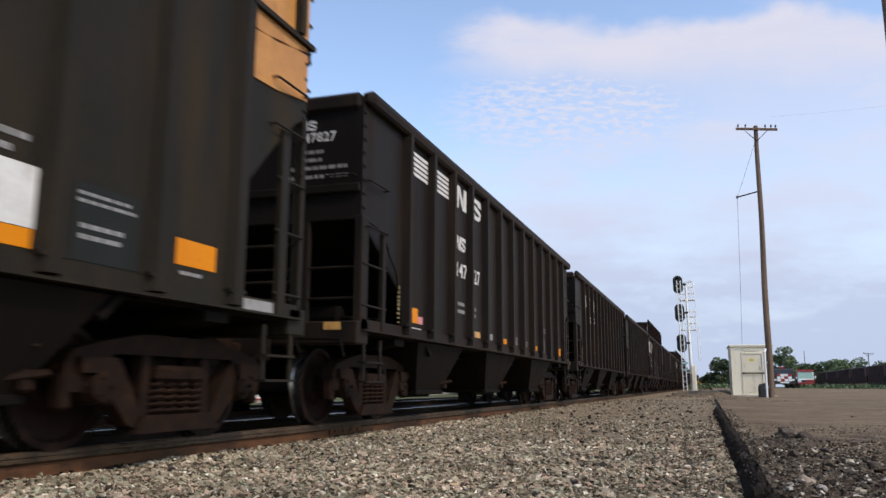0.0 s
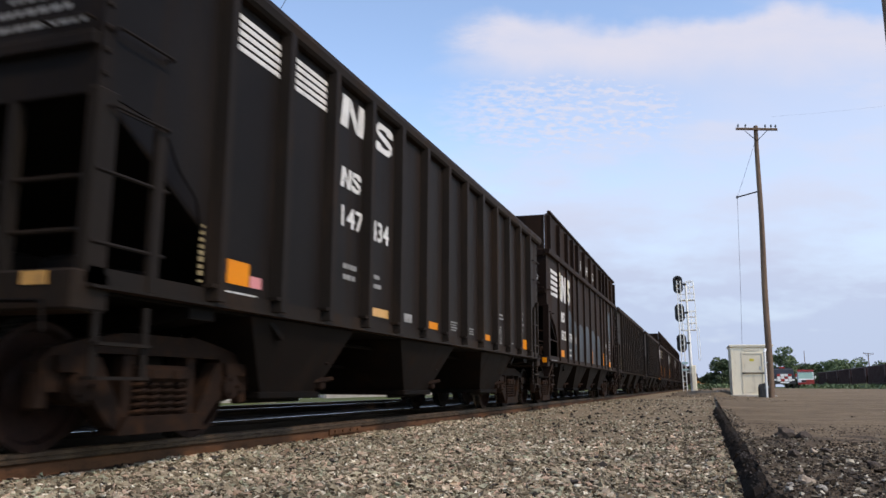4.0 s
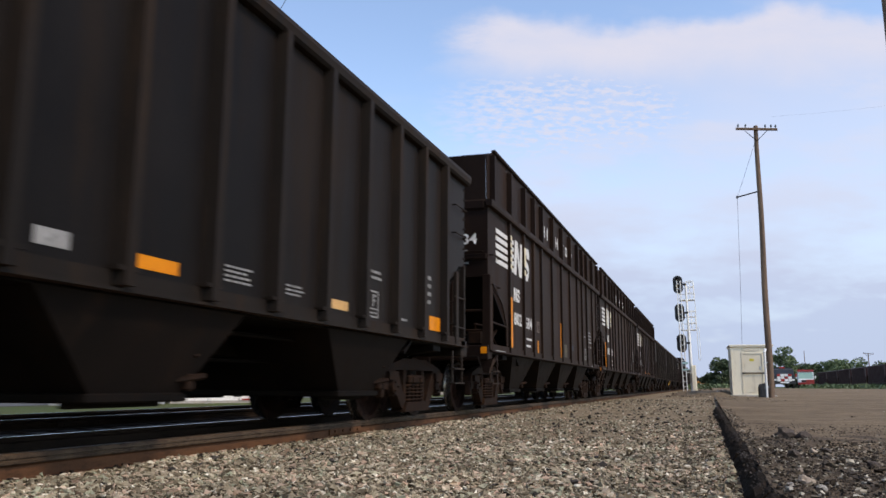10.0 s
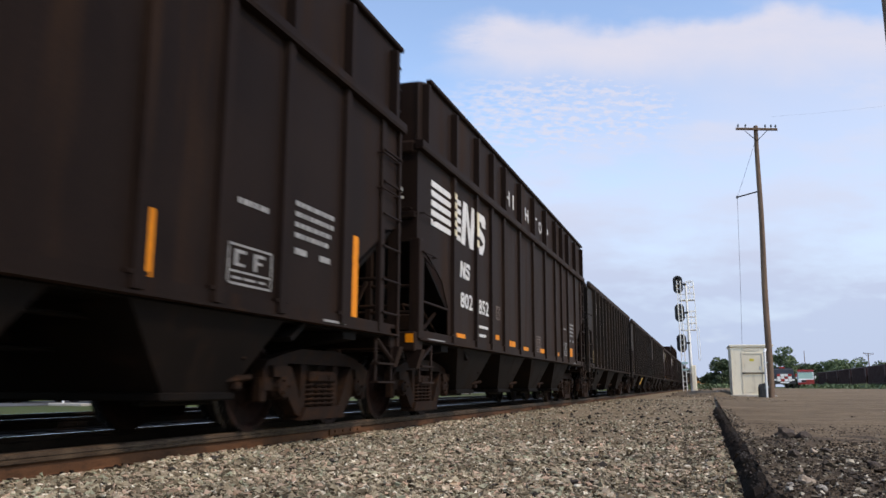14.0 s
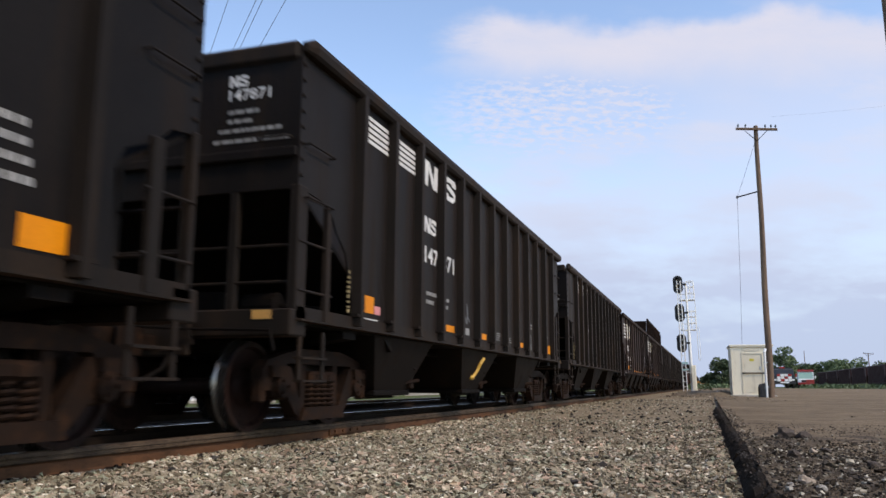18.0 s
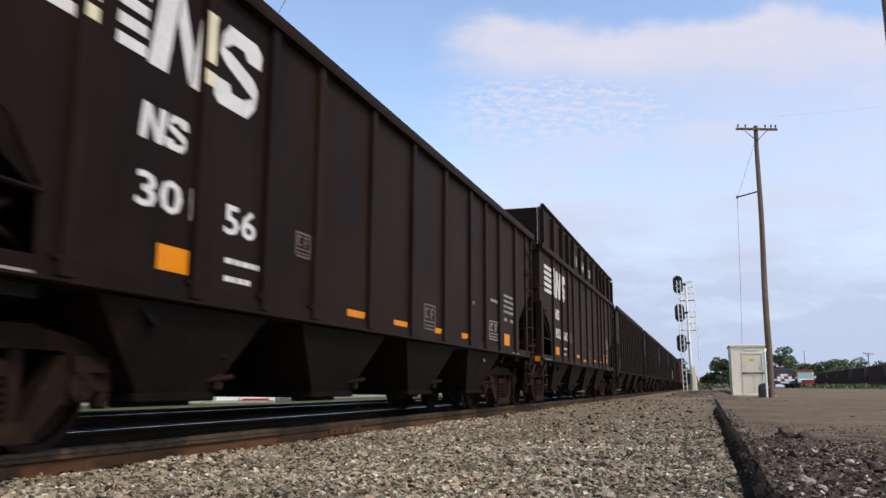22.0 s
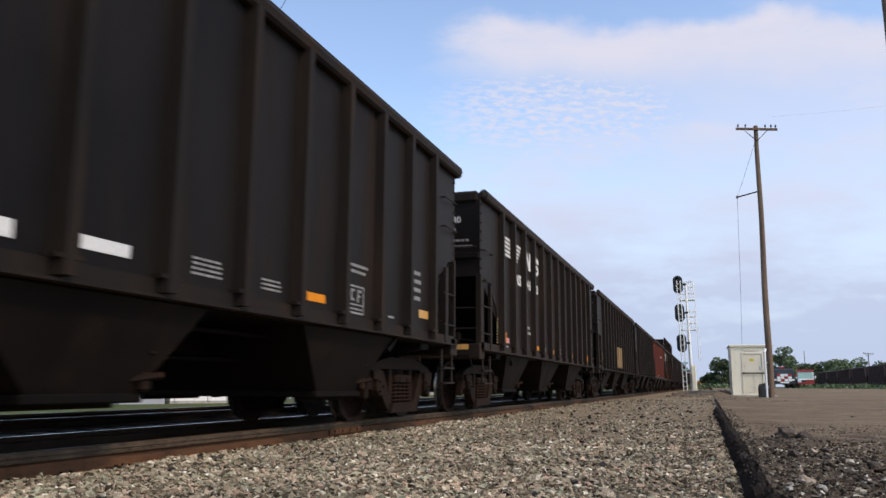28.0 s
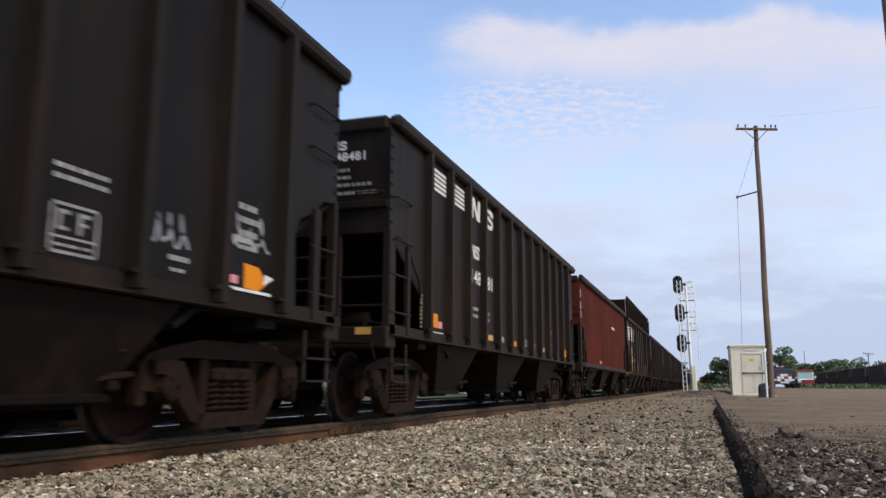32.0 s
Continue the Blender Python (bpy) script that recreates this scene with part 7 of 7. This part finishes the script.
def work_truck(x, y, z, kind, turn):
    red = kind == "red"
    t = thing("truck", "red and white utility truck with pale windscreen" if red else "dark utility truck with red and white chevron panels", "truck", "parked trucks", at=pose(x, y, z, 0, 0, turn))
    body, w, h = (TRUCK_WHITE if red else SIGNAL_BLACK), (1.05 if red else 1.28), (2.55 if red else 2.55)
    bm = bmesh.new()
    prism(bm, [(-w, 0.7), (w, 0.7), (w, h - 0.25), (w - 0.15, h), (-w + 0.15, h), (-w, h - 0.25)], "y", 2.2, 6.5)
    part("box_body", bm, body, t)
    bm = bmesh.new()
    prism(bm, [(0.0, 0.75), (0.1, 1.25), (0.45, 1.35), (0.85, h - 0.25), (2.1, h - 0.15), (2.1, 0.75)], "x", -w + 0.06, w - 0.06)
    part("cab", bm, TRUCK_WHITE if red else SIGNAL_BLACK, t)
    bm = bmesh.new()
    prism(bm, [(0.4, 1.34), (0.8, h - 0.36), (0.76, h - 0.36), (0.34, 1.34)], "x", -w + 0.14, w - 0.14)
    part("windscreen", bm, TRUCK_MINT if red else DARK_GLASS, t)
    if red:
        bm = bmesh.new()
        prism(bm, [(0.7, h - 0.24), (0.75, h + 0.06), (2.1, h + 0.06), (2.1, h - 0.12), (0.86, h - 0.2)], "x", -w + 0.02, w - 0.02)
        part("roof_cap", bm, TRUCK_RED, t, "red cab roof")
        bm = bmesh.new()
        slab(bm, 0.0, w - 0.04, -0.1, 0.02, 0.6, 1.2, 0.03)
        part("hood_panel", bm, TRUCK_RED, t, "red front panel")
    bm = bmesh.new()
    slab(bm, -w + 0.02, w - 0.02, -0.12, 0.05, 0.5, 0.82, 0.03)
    part("bumper", bm, TRUCK_RED if red else SIGNAL_BLACK, t)
    for s in (1, -1):
        bm = bmesh.new()
        slab(bm, s * (w - 0.28) - 0.13, s * (w - 0.28) + 0.13, -0.03, 0.04, 0.92, 1.12, 0.02)
        part("headlight", bm, TRUCK_WHITE, t)
        bm = bmesh.new()
        slab(bm, s * (w + 0.16) - 0.09, s * (w + 0.16) + 0.09, 0.62, 0.7, 1.35, 1.75, 0.02)
        tube(bm, (s * w, 0.75, 1.6), (s * (w + 0.16), 0.66, 1.6), 0.02, 6)
        part("mirror", bm, TRUCK_WHITE if red else TRUCK_RED, t)
        for ya in (1.0, 5.3):
            wheel(t, s * (w - 0.18), ya)
    bm = bmesh.new()
    slab(bm, -0.32, 0.32, 1.2, 1.45, h - 0.16, h + 0.04, 0.03)
    part("roof_light", bm, TRUCK_RED, t)
    if not red:
        for k in range(12):
            row, col = divmod(k, 4)
            bm = bmesh.new()
            slab(bm, -0.8 + col * 0.42, -0.42 + col * 0.42, -0.07 + 0.06 * row, 0.06 + 0.1 * row, 0.84 + row * 0.3, 1.12 + row * 0.3, 0.01)
            part("chevron_panel", bm, TRUCK_RED if (k + row) % 3 == 1 else TRUCK_WHITE, t)
        bm = bmesh.new()
        slab(bm, -0.5, 0.5, -0.16, -0.1, 0.62, 0.8, 0.02)
        part("grille", bm, TRUCK_WHITE, t)
    else:
        bm = bmesh.new()
        slab(bm, -0.6, 0.6, -0.02, 0.05, 0.84, 1.15, 0.02)
        part("grille", bm, DARK_RED, t)
    return t


for kind, bearing, d, turn in (("dark", 0.0835, 104, 4), ("red", 0.1065, 122, -5)):
    x, y = off(bearing, d)
    work_truck(x, y, 0.3, kind, turn)

# ---- standing cars on a yard track, and small things far off ----
yard_car = hopper("dull maroon hopper car standing on a yard track", 0, DARK_RED, DARK_RED, "cars standing in the yard")
yard_car.matrix_basis = pose(32.3, 104.0, 0.02)
for k in range(1, 8):
    copy_thing(yard_car, pose(32.3, 104.0 + 15.9 * k, 0.02))
bm = bmesh.new()
for s in (1, -1):
    slab(bm, 32.3 + s * 0.755 - 0.04, 32.3 + s * 0.755 + 0.04, 40, 320, -0.14, 0.02)
part_rails = part("yard_rail", bm, RAIL_SIDE)
tagged(part_rails, "rusty rails of a yard track", "railway track", kind="structure")
bm = bmesh.new()
prism(bm, [(29.6, -0.5), (30.8, -0.13), (33.8, -0.13), (35.0, -0.5)], "y", 40, 320)
tagged(part("yard_bed", bm, DARK_STONE), "dark low ballast bed of a yard track", "ballast", kind="structure")

post = thing("marker_post", "short white marker post beside a yard track", "post", at=pose(*off(0.1985, 88), 0.2))
bm = bmesh.new()
slab(bm, -0.08, 0.08, -0.08, 0.08, -0.4, 0.75, 0.02)
part("stake", bm, WHITE_PLASTIC, post)
bm = bmesh.new()
slab(bm, 0.05, 0.5, -0.05, 0.05, -0.3, 0.08, 0.02)
part("foot", bm, WHITE_PLASTIC, post)
for bearing, d, h, arm in ((0.1725, 190, 7.6, True), (0.1065, 260, 11.0, False)):
    x, y = off(bearing, d)
    utility_pole(x, y, 0.2, h, 0.0, "far wooden utility pole beyond the yard" if arm else "far bare wooden pole beyond the yard", arm, 0.14)
shed = thing("far_building", "small pale building far down the line", "building", at=pose(3.6, 185, 0.1))
bm = bmesh.new()
slab(bm, -2.2, 2.2, 0, 4, 0, 1.0)
part("wall", bm, WHITE_SIDING, shed)
bm = bmesh.new()
prism(bm, [(-2.5, 1.0), (2.5, 1.0), (0, 1.7)], "y", -0.2, 4.2)
part("roof", bm, ORANGE_PAINT, shed, "tan roof")


# ---- beyond the train: road, pole, long white building, house ----
def long_building(x, y, turn):
    t = thing("long_building", "long low white building with dark window band and red base", "building", at=pose(x, y, -0.42, 0, 0, turn))
    bm = bmesh.new()
    slab(bm, 0, 5, 0, 5.4, 0, 0.12)
    part("plinth", bm, CONCRETE, t, "pale concrete plinth")
    bm = bmesh.new()
    slab(bm, 4.99, 5.03, 3.4, 5.0, 0.13, 0.2)
    part("red_stripe", bm, TRUCK_RED, t, "thin red stripe")
    for z0, z1, m in ((0.12, 0.4, WHITE_SIDING), (0.4, 0.62, GREY_SIDING), (0.62, 1.25, WHITE_SIDING), (1.25, 2.2, GREY_SIDING)):
        bm = bmesh.new()
        slab(bm, 0.02, 4.98, 0.02, 5.38, z0, z1)
        part("wall_band", bm, m, t)
    for k in range(4):
        bm = bmesh.new()
        slab(bm, 5.0, 5.06, 0.2 + k * 1.6, 0.32 + k * 1.6, 0.12, 2.2)
        part("pilaster", bm, WHITE_SIDING, t)
    bm = bmesh.new()
    prism(bm, [(-0.3, 2.2), (5.3, 2.2), (2.5, 3.2)], "y", -0.3, 5.7)
    part("roof", bm, ROOF_GREY, t)
    return t


long_building(-22.3, 33.0, -30)


def yard_fence(x, y0, y1, z):
    t = thing("fence", "grey steel post and rail fence beyond the railway", "fence", at=pose(x, 0, z))
    bm = bmesh.new()
    tube(bm, (0, 0, -0.2), (0, 0, 1.1), 0.05, 8)
    post_mesh = mesh_of(bm, "post", GALV)
    n = int((y1 - y0) / 1.4)
    for k in range(n + 1):
        part("post", post_mesh, None, t, "", pose(0, y0 + (y1 - y0) * k / n, 0))
    for zz in (0.35, 0.95):
        bm = bmesh.new()
        tube(bm, (0, y0, zz), (0, y1, zz), 0.025, 6)
        part("rail", bm, GALV, t)
    return t


yard_fence(-19.5, 38.5, 47.0, -0.42)
low_wall = thing("low_wall", "long low pale concrete wall beyond the railway", "wall", at=pose(-18.8, 47.5, -0.42))
bm = bmesh.new()
slab(bm, -0.15, 0.15, 0, 34, -0.2, 0.34, 0.02)
part("wall", bm, CONCRETE, low_wall)
bm = bmesh.new()
slab(bm, -0.19, 0.19, -0.04, 34.04, 0.34, 0.42, 0.015)
part("coping", bm, WHITE_SIDING, low_wall, "pale coping")


def house(x, y, turn):
    t = thing("house", "small white house with grey shingle roof beyond the road", "house", at=pose(x, y, -0.42, 0, 0, turn))
    bm = bmesh.new()
    slab(bm, -3.5, 3.5, -4.5, 4.5, 0, 2.7)
    part("wall", bm, WHITE_SIDING, t)
    bm = bmesh.new()
    prism(bm, [(-4.0, 2.6), (4.0, 2.6), (0, 4.9)], "y", -4.9, 4.9)
    part("roof", bm, ROOF_GREY, t)
    for ya in (-2.6, 0.0, 2.4):
        bm = bmesh.new()
        slab(bm, 3.48, 3.53, ya - 0.5, ya + 0.5, 0.9, 2.1)
        win = part("window", bm, DARK_GLASS, t)
        bm = bmesh.new()
        for a, b, c, d in ((ya - 0.58, ya + 0.58, 2.1, 2.2), (ya - 0.58, ya + 0.58, 0.8, 0.9), (ya - 0.58, ya - 0.5, 0.9, 2.1), (ya + 0.5, ya + 0.58, 0.9, 2.1)):
            slab(bm, 3.5, 3.56, a, b, c, d)
        part("window_frame", bm, WHITE_SIDING, win)
    return t


house(-33.0, 43.0, -35)
grey = thing("grey_shed", "low grey metal shed beyond the road", "shed", at=pose(-21.4, 29.7, -0.42, 0, 0, -30))
bm = bmesh.new()
slab(bm, 0, 3, 0, 2.0, 0, 2.2)
part("wall", bm, GREY_SIDING, grey)
bm = bmesh.new()
prism(bm, [(-0.2, 2.2), (3.2, 2.2), (1.5, 3.0)], "y", -0.2, 2.2)
part("roof", bm, ROOF_GREY, grey)
sign = thing("white_post", "white painted post with two short crossbars on grass", "post", at=pose(-19.6, 25.9, -0.42))
bm = bmesh.new()
tube(bm, (0, 0, -0.1), (0, 0, 1.65), 0.05, 10)
part("upright", bm, WHITE_PLASTIC, sign)
for z in (1.2, 0.9):
    bm = bmesh.new()
    slab(bm, -0.55, 0.75, -0.03, 0.03, z, z + 0.06, 0.01)
    part("crossbar", bm, GALV, sign)
bm = bmesh.new()
slab(bm, -0.5, 1.2, -0.3, 0.3, -0.05, 0.1, 0.03)
part("kerb", bm, CONCRETE, sign)
for x, y, h, s, seed in ((-30, 40, 6.5, 3.2, 41), (-42, 52, 8, 4, 42), (-20, 60, 4.0, 2.8, 43), (-17, 75, 4.2, 3.0, 44), (-24, 72, 5.0, 3.2, 45), (-15, 95, 4.5, 3.0, 46), (-52, 45, 8, 4, 47), (-34, 36, 5.5, 3.4, 48), (-31, 31, 5.0, 3.2, 49), (-38, 33, 6.0, 3.6, 50), (-27, 46, 5.2, 3.4, 51), (-36, 46, 6.0, 3.6, 52)):
    tree(x, y, -0.42, h, s, seed, "leafy green tree beyond the railway", LEAF if seed % 2 else LEAF_DARK, 2200, 0.28, 0.1)


def parked_car(x, y, z, turn):
    t = thing("car", "dark red parked car on the road beyond the railway", "car", at=pose(x, y, z, 0, 0, turn))
    bm = bmesh.new()
    prism(bm, [(-2.1, 0.3), (2.1, 0.3), (2.15, 0.7), (1.3, 0.85), (0.7, 1.4), (-1.0, 1.42), (-1.6, 0.9), (-2.15, 0.85)], "x", -0.85, 0.85)
    part("body", bm, DARK_RED, t)
    for s in (1, -1):
        bm = bmesh.new()
        prism(bm, [(-1.35, 0.9), (1.05, 0.9), (0.62, 1.34), (-0.95, 1.35)], "x", s * 0.851, s * 0.858)
        part("side_window", bm, DARK_GLASS, t)
        for ya in (-1.3, 1.3):
            wheel(t, s * 0.76, ya, 0.32, 0.2)
    return t


parked_car(-24.0, 29.0, -0.42, -20)


# ---- overhead wires ----
def wire_span(name, a, b, sag, r):
    bm = bmesh.new()
    pts = []
    for k in range(17):
        f = k / 16
        p = Vector(a).lerp(Vector(b), f)
        p.z -= sag * 4 * f * (1 - f)
        pts.append(p)
    path_tube(bm, pts, r, 5)
    ob = part(name, bm, WIRE)
    return tagged(ob, "thin dark overhead wire", "wire", "overhead wires")


def ray_place(x, y, d):
    """A place d metres from the eye, on a bearing of the still camera: x to the right, y up, as slopes."""
    way = STILL.to_3x3() @ Vector((x, y, -1))
    return EYE + way.normalized() * d


# the span crosses the railway to a pole that stands behind the viewpoint
near_pole = Vector((9.5, -16.0, 11.8))
line_top = ray_place(-0.325, 0.12, 76)
utility_pole(line_top.x, line_top.y, -0.42, line_top.z + 0.5, 0.0, "wooden utility pole beyond the railway", True, 0.15)
utility_pole(near_pole.x, near_pole.y, -0.04, 12.0, 0.0, "wooden utility pole beside the yard", True, 0.15)
for k, ((x0, y0), (x1, y1)) in enumerate((((-0.176, 0.36), (-0.31, 0.12)), ((-0.214, 0.35), (-0.322, 0.12)), ((-0.222, 0.35), (-0.33, 0.12)), ((-0.262, 0.35), (-0.34, 0.12)), ((-0.326, 0.35), (-0.38, 0.12)))):
    far_end = ray_place(x1, y1, 76)
    across = (ray_place(x0, y0, 1) - EYE).cross(ray_place(x1, y1, 1) - EYE).normalized()
    hook = near_pole + Vector((0.9 - 0.45 * k, 0, 0))
    wire_span("overhead_wire", hook - across * (hook - EYE).dot(across), far_end, 0.0, 0.011)
top = Vector((8.06 + 0.9, 42.7, 14.4))
wire_span("overhead_wire", top, ray_place(0.62, 0.19, 60), 0.1, 0.0024)


# ---- what moves ----
ROLL_STEP = 2 / FPS
ROLL_RATE = math.degrees(SPEED / 0.457)


def motions():
    for kind, rear, marks, car in cars:
        y = rear - (LONG_HIGH if kind in (BIG, HIGH) else LONG)
        walk(car, [(0.0, pose(0, y, 0)), (32.0, pose(0, y - SPEED * 32.0, 0))])
    steps = [(k * ROLL_STEP, k * ROLL_STEP * ROLL_RATE % 360.0) for k in range(481)]
    turns = {d: [(t, pose(0, d, 0.457, a)) for t, a in steps] for d in (-0.889, 0.889)}
    rolled = {}
    for kind, rear, marks, car in cars:
        for bogie in [o for o in car.children if o.name.startswith("truck")]:
            for axle in [o for o in bogie.children if o.name.startswith("wheelset")]:
                d = -0.889 if axle.location.y < 0 else 0.889
                if d not in rolled:
                    walk(axle, turns[d])
                    rolled[d] = axle
                else:
                    keys = axle.animation_data_create()
                    axle.rotation_mode = "QUATERNION"
                    keys.action = rolled[d].animation_data.action
                    keys.action_slot = rolled[d].animation_data.action_slot
    walk(clouds, [(0.0, pose(*EYE)), (32.0, pose(*EYE, 0, 0, 0.9))])


motions()
